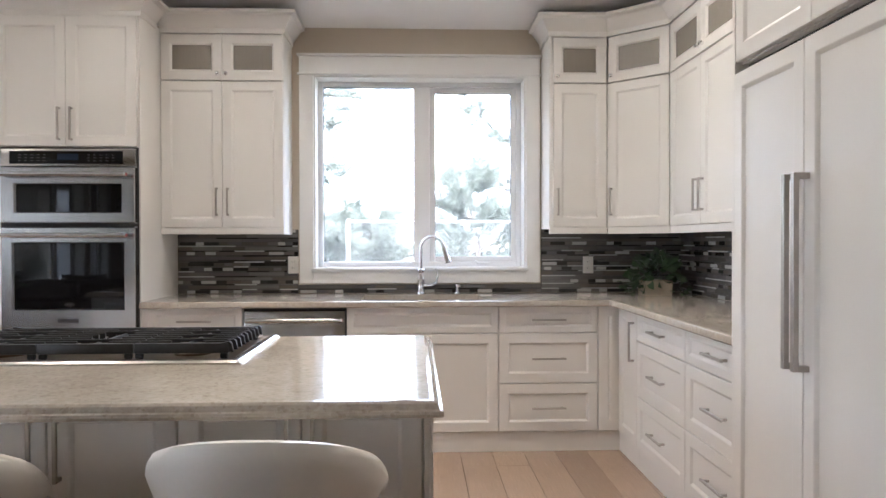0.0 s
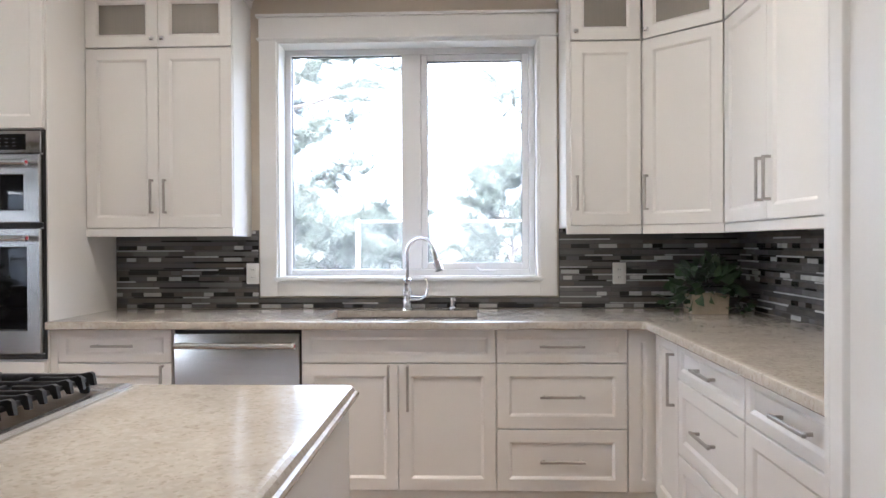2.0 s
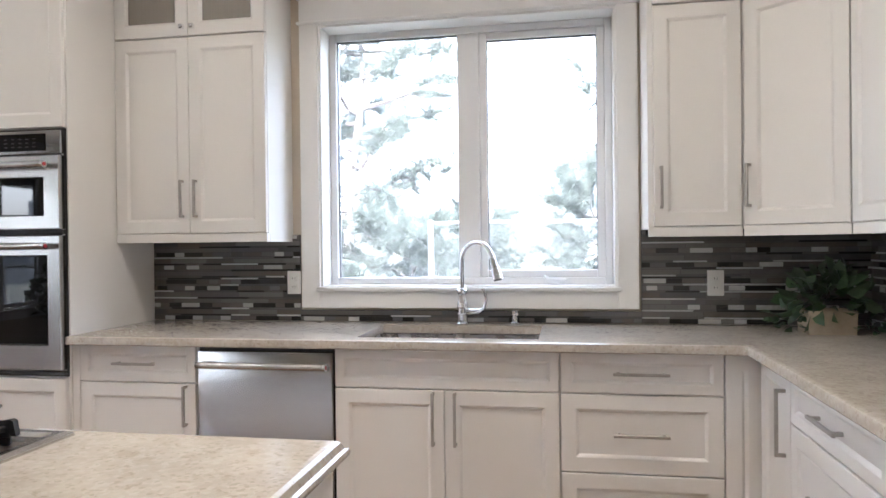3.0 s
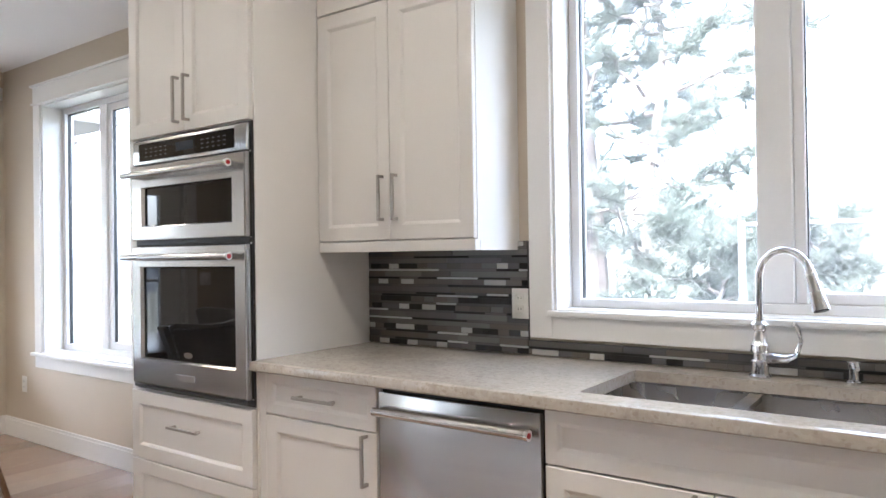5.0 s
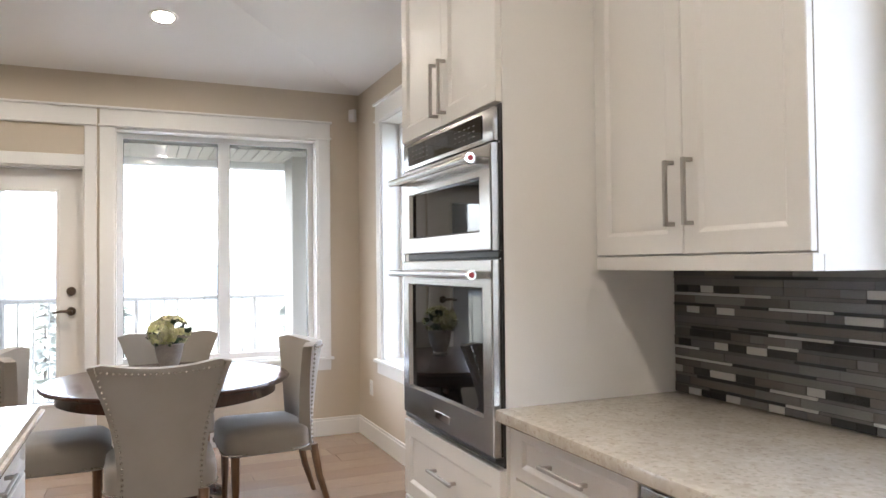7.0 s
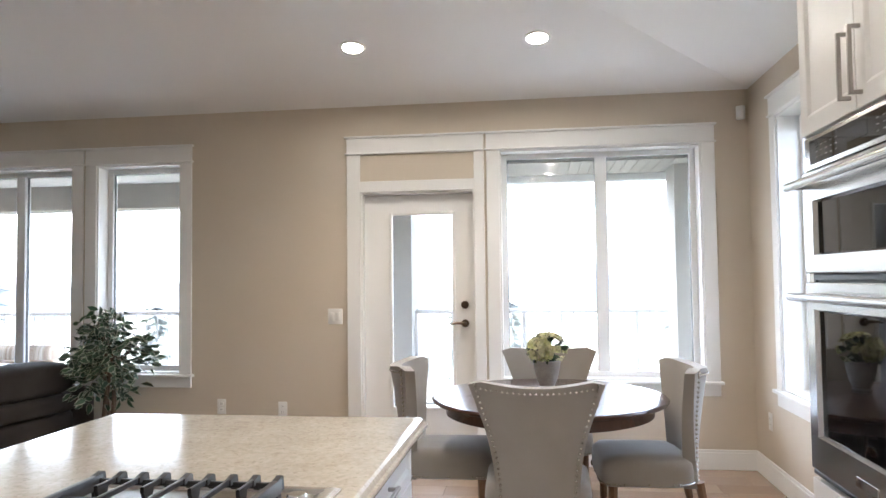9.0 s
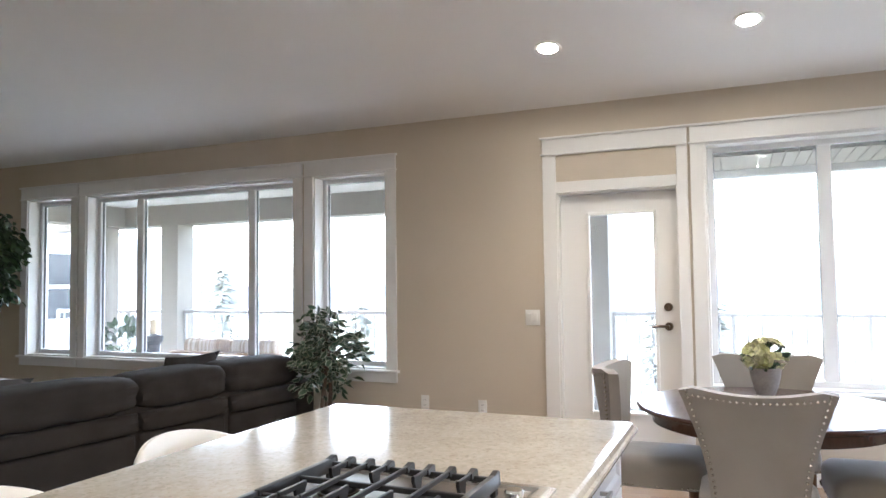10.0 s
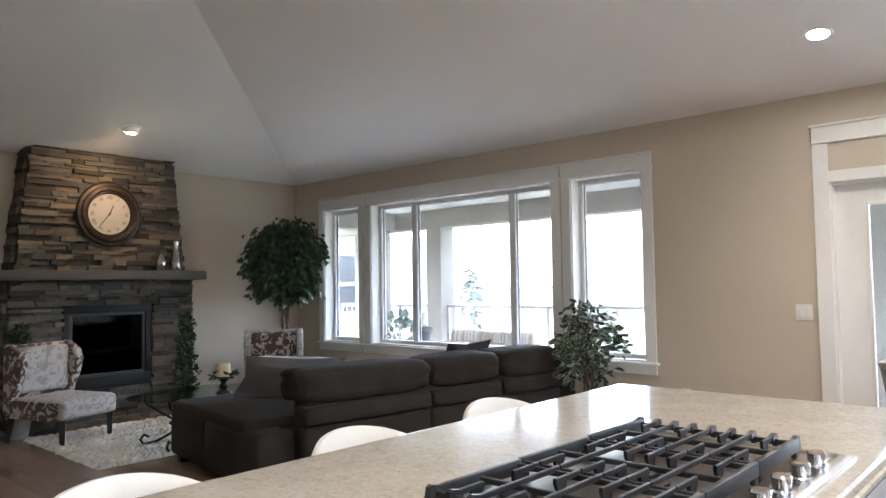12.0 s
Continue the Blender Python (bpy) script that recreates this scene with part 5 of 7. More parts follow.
# ---- wall fittings and lamps ----
def outlet(f, u, v, label="white duplex outlet plate on the wall", slots=True):
    t = thing("wall_outlet", label, "outlet", tuple(f @ Vector((u, v, 0))), "wall outlets")
    part("plate", boxes((u - 0.036, u + 0.036, v - 0.058, v + 0.058, 0.0, 0.006), b=0.003), M_PLASTIC, t, f=f)
    for d in (-0.021, 0.021):
        r = part("socket", boxes((u - 0.016, u + 0.016, v + d - 0.014, v + d + 0.014, 0.006, 0.0085), b=0.004), M_PLASTIC, t, f=f)
        part("slots", boxes((u - 0.007, u - 0.005, v + d - 0.005, v + d + 0.005, 0.0085, 0.009), (u + 0.005, u + 0.007, v + d - 0.004, v + d + 0.004, 0.0085, 0.009)), M_BLACK, r, f=f, smooth=False)
    return t


SPL = on_north(NY - 0.012)
outlet(SPL, -0.462, 1.105, "white duplex outlet plate on the mosaic tiles")
outlet(SPL, 1.55, 1.10, "white duplex outlet plate on the mosaic tiles")
outlet(W, 0.889, 0.40)
outlet(W, 1.385, 0.385)
outlet(N, -4.58, 0.40)
t = thing("light_switch", "double white rocker light switch beside the patio door", "light switch", (WX, 1.805, 1.095))
part("plate", boxes((1.747, 1.863, 1.035, 1.155, 0.0, 0.006), b=0.003), M_PLASTIC, t, f=W)
for u in (1.782, 1.828):
    part("rocker", boxes((u - 0.016, u + 0.016, 1.063, 1.127, 0.006, 0.011), b=0.002), M_PLASTIC, t, f=W)
t = thing("alarm_sensor", "small white alarm sensor high in the wall corner", "alarm sensor", (WX + 0.05, 4.80, 2.50))
bm = boxes((-0.03, 0.03, -0.018, 0.02, -0.05, 0.05), b=0.01, seg=3)
bm.transform(pose(WX + 0.055, 4.80, 2.53, 0, 0, 40))
part("housing", bm, M_PLASTIC, t)
bm = boxes((-0.02, 0.02, -0.024, -0.017, -0.03, 0.01), b=0.004)
bm.transform(pose(WX + 0.055, 4.80, 2.53, 0, 0, 40))
part("lens", bm, M_VINYL, t)


def can_light(x, y, power, cone=125):
    z = ceil_z(x, y)
    if z == CZ + RISE * (x - WX):
        nrm = Vector((RISE, 0, -1))
    elif z == CZ + RISE * (NY - y):
        nrm = Vector((0, -RISE, -1))
    else:
        nrm = Vector((0, RISE, -1))
    q = nrm.normalized().to_track_quat("-Z", "Y").to_matrix().to_4x4()
    M = Matrix.Translation((x, y, z)) @ q
    t = thing("recessed_light", "round white recessed ceiling downlight, switched on", "ceiling light", (x, y, z), "recessed ceiling lights")
    bm = lathe(bmesh.new(), [(0.062, -0.004), (0.066, -0.007), (0.084, -0.006), (0.088, 0.0)], seg=32)
    bm.transform(M)
    part("trim_ring", bm, M_TRIM, t, "white trim ring")
    bm = lathe(bmesh.new(), [(0.0, -0.003), (0.062, -0.003), (0.062, -0.001), (0.0, -0.001)], seg=32)
    bm.transform(M)
    part("lens", bm, M_CAN, t, "glowing warm lens")
    la = bpy.data.lights.new("downlight", "SPOT")
    la.energy, la.color, la.spot_size, la.spot_blend, la.shadow_soft_size = power * 1.25, (1.0, 0.77, 0.52), radians(cone), 0.7, 0.05
    lo = new("downlight", la)
    lo.matrix_world = M @ pose(0, 0, -0.02)


for x, y, power, cone in ((-4.027, 2.18, 1.4, 125), (-4.033, 3.372, 1.4, 125), (-0.55, 3.55, 1.3, 84), (0.40, 3.55, 0.7, 84), (1.25, 3.35, 0.5, 84), (-1.65, 3.05, 0.5, 84), (0.7, 1.6, 0.2, 84)):
    can_light(x, y, power, cone)

# accent lamp over the fireplace
FX = -2.32
lx, ly = -2.20, -3.425
lz = ceil_z(lx, ly)
t = thing("ceiling_spotlight", "white adjustable ceiling light aimed at the stone fireplace, switched on", "ceiling light", (lx, ly, lz))
bm = lathe(bmesh.new(), [(0.0, 0.0), (0.085, 0.0), (0.09, -0.012), (0.07, -0.02), (0.06, -0.05), (0.04, -0.06), (0, -0.06)], seg=28)
bm.transform(pose(lx, ly, lz, 14, 0, 0))
part("housing", bm, M_TRIM, t)
bm = lathe(bmesh.new(), [(0.0, -0.062), (0.045, -0.062), (0.045, -0.058)], seg=24)
bm.transform(pose(lx, ly, lz, -16, 0, 0))
part("lens", bm, M_AMBER, t, "glowing amber lens")
la = bpy.data.lights.new("spotlight", "SPOT")
la.energy, la.color, la.spot_size, la.spot_blend, la.shadow_soft_size = 1.35, (1.0, 0.60, 0.28), radians(115), 1.0, 0.04
lo = new("spotlight", la)
lo.matrix_world = look((lx, ly, lz - 0.08), (lx + 0.05, SY + 0.3, 2.1))

# ---- fireplace ----
FS = on_south(SY)              # u = -x
F0, F1 = 1.35, 3.20            # lower body, in u
FD = 0.34
t = thing("fireplace", "grey ledge-stone corner fireplace with slate mantel and gas insert", "fireplace", (FX, SY + 0.2, 0))
bm = bmesh.new()
box(bm, F0 + 0.02, 1.84, 0.0, 1.44, 0.0, FD - 0.03)
box(bm, 2.72, F1 - 0.02, 0.0, 1.44, 0.0, FD - 0.03)
box(bm, 1.84, 2.72, 1.19, 1.44, 0.0, FD - 0.03)
box(bm, 1.84, 2.72, 0.0, 0.345, 0.0, FD - 0.03)
core = part("lower_core", bm, M_MORTAR, t, f=FS, smooth=False)
TOPZ = 2.78


def taper(v):                  # half width of the upper chimney at height v
    return 0.865 - 0.14 * (v - 1.54) / (TOPZ - 1.54)


FM = 2.275
bm = bmesh.new()
q = [bm.verts.new(p) for p in ((FM - taper(1.54) + 0.02, 1.54, 0), (FM + taper(1.54) - 0.02, 1.54, 0), (FM + taper(TOPZ) - 0.02, TOPZ + 0.04, 0), (FM - taper(TOPZ) + 0.02, TOPZ + 0.04, 0))]
r = [bm.verts.new((v.co.x, v.co.y, FD - 0.10)) for v in q]
for k in range(4):
    bm.faces.new((q[k], q[(k + 1) % 4], r[(k + 1) % 4], r[k]))
bm.faces.new(r), bm.faces.new(q[::-1])
core2 = part("upper_core", bm, M_MORTAR, t, f=FS, smooth=False)
part("mantel", boxes((1.20, 3.29, 1.445, 1.54, 0.0, FD + 0.16), b=0.006), M_MANTEL, t, "grey slate mantel shelf", f=FS)
ins = part("gas_insert", boxes((1.84, 2.72, 0.345, 0.47, FD - 0.06, FD + 0.02), (1.84, 2.72, 1.11, 1.19, FD - 0.06, FD + 0.02), (1.84, 1.90, 0.47, 1.11, FD - 0.06, FD + 0.02), (2.66, 2.72, 0.47, 1.11, FD - 0.06, FD + 0.02), b=0.006), M_FIREBOX, t, "black metal gas fireplace insert", f=FS)
part("insert_frame", boxes((1.90, 2.66, 0.47, 0.50, FD - 0.04, FD + 0.006), (1.90, 2.66, 1.08, 1.11, FD - 0.04, FD + 0.006), (1.90, 1.93, 0.50, 1.08, FD - 0.04, FD + 0.006), (2.63, 2.66, 0.50, 1.08, FD - 0.04, FD + 0.006), b=0.004), M_BLACK, ins, f=FS)
part("firebox_back", boxes((1.90, 2.66, 0.47, 1.11, 0.02, 0.04), (1.90, 2.66, 0.47, 0.49, 0.04, FD - 0.05), (1.88, 1.90, 0.47, 1.11, 0.04, FD - 0.05), (2.66, 2.68, 0.47, 1.11, 0.04, FD - 0.05), (1.88, 2.68, 1.11, 1.13, 0.04, FD - 0.05)), M_FIREBLACK, ins, f=FS, smooth=False)
part("insert_glass", boxes((1.93, 2.63, 0.50, 1.08, FD - 0.012, FD - 0.008)), M_SMOKED, ins, f=FS, smooth=False)
rng = random.Random(9)
for k in range(5):
    u = 2.06 + 0.11 * k
    part("log", sweep(bmesh.new(), [(u - 0.12, 0.53 + 0.03 * (k % 2), 0.12 + 0.03 * k), (u + 0.12, 0.56 - 0.02 * (k % 3), 0.16)], [0.035, 0.028], 9), M_FIREBLACK, ins, "ceramic log", f=FS)

# clock
t = thing("wall_clock", "round bronze-rimmed wall clock with roman numerals", "clock", (-2.29, SY + FD - 0.05, 2.13))
CW = Matrix.Translation((-2.29, SY + FD - 0.045, 2.13)) @ Matrix(((-1, 0, 0, 0), (0, 0, 1, 0), (0, 1, 0, 0), (0, 0, 0, 1)))
part("rim", lathe(bmesh.new(), [(0.20, 0.0), (0.33, 0.0), (0.335, 0.02), (0.32, 0.04), (0.29, 0.045), (0.28, 0.06), (0.25, 0.065), (0.235, 0.05), (0.225, 0.055), (0.213, 0.03)], seg=64), M_CLOCK, t, f=CW)
part("dial", lathe(bmesh.new(), [(0.0, 0.025), (0.228, 0.025), (0.228, 0.0), (0, 0)], seg=64), M_FACE, t, "ivory dial", f=CW)
NUM = ["XII", "I", "II", "III", "IV", "V", "VI", "VII", "VIII", "IX", "X", "XI"]
for k, s in enumerate(NUM):
    cu = bpy.data.curves.new("numeral", "FONT")
    cu.body, cu.size, cu.align_x, cu.align_y, cu.extrude = s, 0.05, "CENTER", "CENTER", 0.0008
    tmp = bpy.data.objects.new("numeral", cu)
    me = bpy.data.meshes.new_from_object(tmp)
    bpy.data.objects.remove(tmp)
    bm = bmesh.new()
    bm.from_mesh(me)
    bpy.data.meshes.remove(me)
    a = radians(-30 * k)
    bm.transform(Matrix.Translation((0.172 * math.sin(-a), 0.172 * math.cos(a), 0.0265)) @ Matrix.Rotation(a, 4, "Z"))
    part("numeral", bm, M_BLACK, t, f=CW, smooth=False)
for ang, ln, wd in ((22, 0.10, 0.011), (218, 0.155, 0.008)):
    bm = boxes((-wd / 2, wd / 2, -0.02, ln, 0.029, 0.031))
    bm.transform(Matrix.Rotation(radians(-ang), 4, "Z"))
    part("clock_hand", bm, M_BLACK, t, f=CW, smooth=False)
part("hub", lathe(bmesh.new(), [(0.014, 0.028), (0.012, 0.035), (0, 0.035)], seg=16), M_BLACK, t, f=CW)

# vases on the mantel
MZ = 1.54
solid("mantel_vase", lathe(bmesh.new(), [(0, 0), (0.06, 0.0), (0.072, 0.04), (0.068, 0.10), (0.05, 0.20), (0.034, 0.28), (0.042, 0.33), (0.034, 0.33), (0.024, 0.28), (0, 0.26)], (-2.99, SY + FD + 0.03, MZ), 24), M_SILVER, "tall hammered silver vase on the mantel", "vase", (-2.99, SY + FD + 0.03, MZ))
solid("mantel_vase", lathe(bmesh.new(), [(0, 0), (0.035, 0.0), (0.058, 0.06), (0.056, 0.11), (0.03, 0.17), (0.024, 0.18), (0, 0.18)], (-2.82, SY + FD + 0.03, MZ), 20), M_SILVER, "small silver vase on the mantel", "vase", (-2.82, SY + FD + 0.03, MZ))


def topiary(x, y, h, label):
    rng = random.Random(int(abs(x) * 100))
    t = thing("topiary", label, "plant", (x, y, 0), "topiaries beside the fireplace")
    part("pot", lathe(bmesh.new(), [(0, 0), (0.07, 0), (0.10, 0.18), (0.11, 0.19), (0.11, 0.21), (0.09, 0.21), (0, 0.19)], (x, y, 0), 20), M_CERAMIC, t)
    part("stem", rod(bmesh.new(), (x, y, 0.18), (x, y, h - 0.05), 0.012, 8), M_BARK, t)
    bm = bmesh.new()
    for k in range(46):
        v = k / 45
        r = 0.085 * (1 - v) ** 0.8 + 0.025 * math.sin(v * 30) + 0.045
        leaves(bm, (x + rng.uniform(-.02, .02), y + rng.uniform(-.02, .02), 0.22 + (h - 0.22) * v), 26, r, 0.042, rng, squash=(1, 1, 0.5))
    part("foliage", bm, M_LEAF, t, "dense ivy foliage")


topiary(-3.02, -3.90, 1.05, "tall ivy topiary beside the fireplace")
topiary(-1.42, -3.93, 1.02, "tall ivy topiary beside the fireplace")

# ---- living room ----
rng = random.Random(3)
SO = pose(-1.93, -0.355, 0, 0, 0, -7.5)     # outer back corner of the sofa at its chaise end; back runs to -x
t = thing("sectional_sofa", "charcoal upholstered sectional sofa with a chaise", "sofa")


def pad(bm, x0, x1, y0, y1, z0, z1, b=0.06):
    box(bm, x0, x1, y0, y1, z0, z1, b, 4)
    return bm


def puff(bm, x0, x1, y0, y1, z0, z1, k=0.13, crumple=0.012, seed=0.0):
    """A stuffed cushion: a box with pulled-in corners, swollen faces and creases."""
    box(bm, x0, x1, y0, y1, z0, z1)
    bmesh.ops.subdivide_edges(bm, edges=bm.edges[:], cuts=11, use_grid_fill=True)
    c, h = Vector(((x0 + x1) / 2, (y0 + y1) / 2, (z0 + z1) / 2)), Vector(((x1 - x0) / 2, (y1 - y0) / 2, (z1 - z0) / 2))
    m = min(h)
    for v in bm.verts:
        d = v.co - c
        q = [d[i] / h[i] for i in range(3)]
        w = [abs(x) ** 4 for x in q]
        out = [q[0] * (h[0] - m * k * (w[1] + w[2])), q[1] * (h[1] - m * k * (w[0] + w[2])), q[2] * (h[2] - m * k * (w[0] + w[1]))]
        n = noise.noise(v.co * 9 + Vector((seed, seed, 0))) + 0.5 * noise.noise(v.co * 22 + Vector((0, seed, 0)))
        v.co = c + Vector(out) * (1 + crumple * n / max(m, 0.05) * 0.5)
    return bm


part("base", pad(bmesh.new(), -2.50, -0.02, -0.95, -0.03, 0.06, 0.40, 0.03), M_SOFA, t)
part("chaise_base", pad(bmesh.new(), -0.98, 0.26, -1.62, -0.955, 0.06, 0.42, 0.04), M_SOFA, t)
part("chaise_end", pad(bmesh.new(), -0.015, 0.26, -0.95, -0.10, 0.06, 0.42, 0.04), M_SOFA, t)
part("back_frame", pad(bmesh.new(), -2.50, -0.02, -0.18, 0.0, 0.07, 0.62, 0.045), M_SOFA, t)
for a, c in ((-1.035, 0.0), (-1.755, -1.045), (-2.49, -1.775)):
    part("back_cushion", puff(bmesh.new(), a, c, -0.36, 0.05, 0.58, 0.815, 0.17, 0.012, a), M_SOFA, t, angle=70)
    part("back_band", puff(bmesh.new(), a + 0.002, c - 0.002, -0.10, 0.045, 0.455, 0.585, 0.12, 0.010, a + 3), M_SOFA, t, angle=70)
    part("back_panel", pad(bmesh.new(), a + 0.004, c - 0.004, -0.06, 0.022, 0.12, 0.452, 0.03), M_SOFA, t)
for a, c in ((-0.98, 0.25), (-1.75, -0.99), (-2.48, -1.76)):
    part("seat_cushion", pad(bmesh.new(), a, c, (-1.61 if a > -0.99 else -0.95), -0.32, 0.38, 0.475, 0.04), M_SOFA, t)
part("armrest", pad(bmesh.new(), -2.72, -2.50, -0.96, 0.01, 0.06, 0.60, 0.05), M_SOFA, t)
for x, y in ((-2.65, -0.1), (-2.65, -0.88), (0.18, -1.55), (-0.9, -1.55), (0.18, -0.18), (-1.4, -0.1)):
    part("foot", boxes((x - 0.03, x + 0.03, y - 0.03, y + 0.03, 0.0, 0.065)), M_BLACK, t, "short black foot", smooth=False)
t.matrix_basis = SO


def cushion(name, label, m, w, h, d, mat):
    bm = bmesh.new()
    n = 10
    top, bot = [], []
    for i in range(n + 1):
        for j in range(n + 1):
            a, c = -1 + 2 * i / n, -1 + 2 * j / n
            puff = (1 - a ** 4) * (1 - c ** 4)
            ear = 1 + 0.06 * (abs(a * c)) ** 2 - 0.05 * (1 - abs(a)) * abs(c) ** 2 - 0.05 * (1 - abs(c)) * abs(a) ** 2
            for lst, s in ((top, 1), (bot, -1)):
                lst.append(bm.verts.new((a * w / 2 * ear, s * d / 2 * puff ** 0.6 + s * 0.002, c * h / 2 * ear)))
    for lst in (top, bot):
        for i in range(n):
            for j in range(n):
                k = i * (n + 1) + j
                bm.faces.new((lst[k], lst[k + 1], lst[k + n + 2], lst[k + n + 1]))
    bmesh.ops.remove_doubles(bm, verts=bm.verts, dist=0.0045)
    ob = solid(name, bm, mat, label, "cushion")
    ob.matrix_basis = m
    return ob


cushion("throw_pillow", "large grey velvet throw pillow on the chaise", SO @ pose(-0.50, -1.08, 0.63, -38, -5, -8), 0.78, 0.40, 0.18, M_PILLOW)
cushion("throw_pillow", "dark grey throw pillow leaning on the sofa back", SO @ pose(-1.75, -0.42, 0.665, -24, 0, 4), 0.5, 0.42, 0.16, M_SOFA)


def ficus(x, y, label, h, crown_z, crown_r, n, size, mats, pot_r=0.16, seed=1, edge=None):
    rng = random.Random(seed)
    t = thing("ficus_tree", label, "plant", (x, y, 0))
    part("pot", lathe(bmesh.new(), [(0, 0), (pot_r * 0.72, 0), (pot_r, 0.28), (pot_r * 1.05, 0.29), (pot_r * 1.05, 0.32), (pot_r * 0.9, 0.32), (pot_r * 0.88, 0.28), (0, 0.28)], (x, y, 0), 28), M_WICKER, t, "woven basket pot")
    for k in range(3):
        a = 2.1 * k
        pts = [(x + 0.035 * math.cos(a + z * 4), y + 0.035 * math.sin(a + z * 4), z) for z in [0.26 + (crown_z - 0.2) * i / 8 for i in range(9)]]
        part("trunk", sweep(bmesh.new(), pts, [0.02 - 0.0012 * i for i in range(9)], 8), M_BARK, t, "twisted brown trunk")
    bm, tw = bmesh.new(), bmesh.new()
    nb = 90 if n > 2000 else 30
    for k in range(nb):
        d = Vector((rng.gauss(0, 1), rng.gauss(0, 1), rng.gauss(0.0, 1))).normalized()
        tip = Vector((x, y, crown_z)) + Vector((d.x * crown_r, d.y * crown_r, d.z * (h - crown_z))) * rng.uniform(0.78, 1.0)
        root = Vector((x, y, crown_z - 0.25 + rng.uniform(0, 0.3)))
        pts = arc(root, tip, (0, 0, 0.08), 6)
        sweep(tw, pts, [0.007 - 0.0009 * i for i in range(7)], 5)
        for i in range(n // nb):
            s = rng.uniform(0.35, 1.0)
            p = Vector(pts[0]).lerp(tip, s) + Vector((rng.gauss(0, .05), rng.gauss(0, .05), rng.gauss(0, .05)))
            leaf(bm, p, Vector((d.x + rng.uniform(-.8, .8), d.y + rng.uniform(-.8, .8), (-0.75 if n > 2000 else -0.15) + rng.uniform(-.6, .5))).normalized(), size * rng.uniform(0.75, 1.2), rng, 0, 0.2, edge)
    part("twigs", tw, M_BARK, t, "thin brown twigs")
    part("foliage", bm, mats, t, "many small leaves")


ficus(-4.12, -3.62, "tall dark green ficus tree in the corner", 2.20, 1.66, 0.44, 7200, 0.084, M_LEAF, seed=2)
ficus(-4.45, 0.22, "small variegated ficus tree between sofa and window", 1.20, 0.86, 0.30, 690, 0.085, [M_LEAF2, M_EDGE], 0.13, seed=4, edge=1)


def slipper_chair(m, cloth, inner, label):
    """An armless wing-backed chair that faces +x."""
    t = thing("accent_chair", label, "armchair", group="accent chairs by the fireplace")
    part("seat", pad(bmesh.new(), -0.30, 0.34, -0.30, 0.30, 0.22, 0.40, 0.05), inner, t, "pale damask seat")
    for s in (-1, 1):
        part("side_panel", pad(bmesh.new(), -0.31, 0.30, s * 0.302 - 0.006, s * 0.302 + 0.006, 0.225, 0.385, 0.005), cloth, t)
    part("back_panel", pad(bmesh.new(), -0.40, -0.30, -0.30, 0.30, 0.24, 0.86, 0.03), cloth, t)
    part("inner_back", pad(bmesh.new(), -0.32, -0.22, -0.25, 0.25, 0.43, 0.84, 0.04), inner, t)
    for s in (-1, 1):
        bm = bmesh.new()
        pts = [(-0.36, 0.36), (-0.36, 0.87), (-0.30, 0.87), (-0.16, 0.80), (-0.12, 0.70), (-0.16, 0.55), (-0.22, 0.44), (-0.24, 0.36)]
        a = [bm.verts.new((px, s * 0.25, pz)) for px, pz in pts]
        c = [bm.verts.new((px, s * 0.325, pz)) for px, pz in pts]
        bm.faces.new(a), bm.faces.new(c[::-1])
        for k in range(len(pts)):
            bm.faces.new((a[k], a[(k + 1) % len(pts)], c[(k + 1) % len(pts)], c[k]))
        bmesh.ops.recalc_face_normals(bm, faces=bm.faces)
        bmesh.ops.bevel(bm, geom=[e for e in bm.edges if e.calc_face_angle(0) > 1.0], offset=0.022, segments=3, profile=0.5, affect="EDGES")
        part("wing", bm, cloth, t)
    for x, y, dx in ((0.29, 0.25, 0.0), (0.29, -0.25, 0.0), (-0.33, 0.25, -0.06), (-0.33, -0.25, -0.06)):
        part("leg", sweep(bmesh.new(), [(x, y, 0.25), (x + dx, y, 0.0)], [0.04, 0.025], 4), M_BLACK, t, "tapered black leg", smooth=False)
    t.matrix_basis = m
    return t


slipper_chair(pose(-1.66, -3.55, 0, 0, 0, 110), M_FLORAL, M_DAMASK, "brown floral wing-backed slipper chair with pale damask seat")
slipper_chair(pose(-3.72, -3.28, 0, 0, 0, 55), M_DAMASK, M_FLORAL, "floral slipper chair with pale wings below the ficus")

# rug
bm = bmesh.new()
nx, ny = 110, 80
RX0, RX1, RY0, RY1 = -3.75, -1.42, -3.78, -2.15
g = [[bm.verts.new((RX0 + (RX1 - RX0) * i / nx + rng.uniform(-.008, .008) + (0.03 * rng.random() if i in (0, nx) else 0), RY0 + (RY1 - RY0) * j / ny + rng.uniform(-.008, .008), 0.004 if i in (0, nx) or j in (0, ny) else 0.014 + 0.022 * rng.random())) for j in range(ny + 1)] for i in range(nx + 1)]
for i in range(nx):
    for j in range(ny):
        bm.faces.new((g[i][j], g[i + 1][j], g[i + 1][j + 1], g[i][j + 1]))
solid("shag_rug", bm, M_RUG, "cream shag rug in front of the fireplace", "rug", (-2.6, -3.0, 0), smooth=False)

# glass table with scrolled iron legs
t = thing("coffee_table", "oval glass coffee table on scrolled black iron legs", "coffee table", (-2.35, -2.45, 0))
bm = lathe(bmesh.new(), [(0, 0.43), (0.47, 0.43), (0.476, 0.436), (0.47, 0.442), (0, 0.442)], seg=48)
bm.transform(Matrix.Translation((-2.35, -2.45, 0)) @ Matrix.Diagonal((1.25, 0.8, 1, 1)))
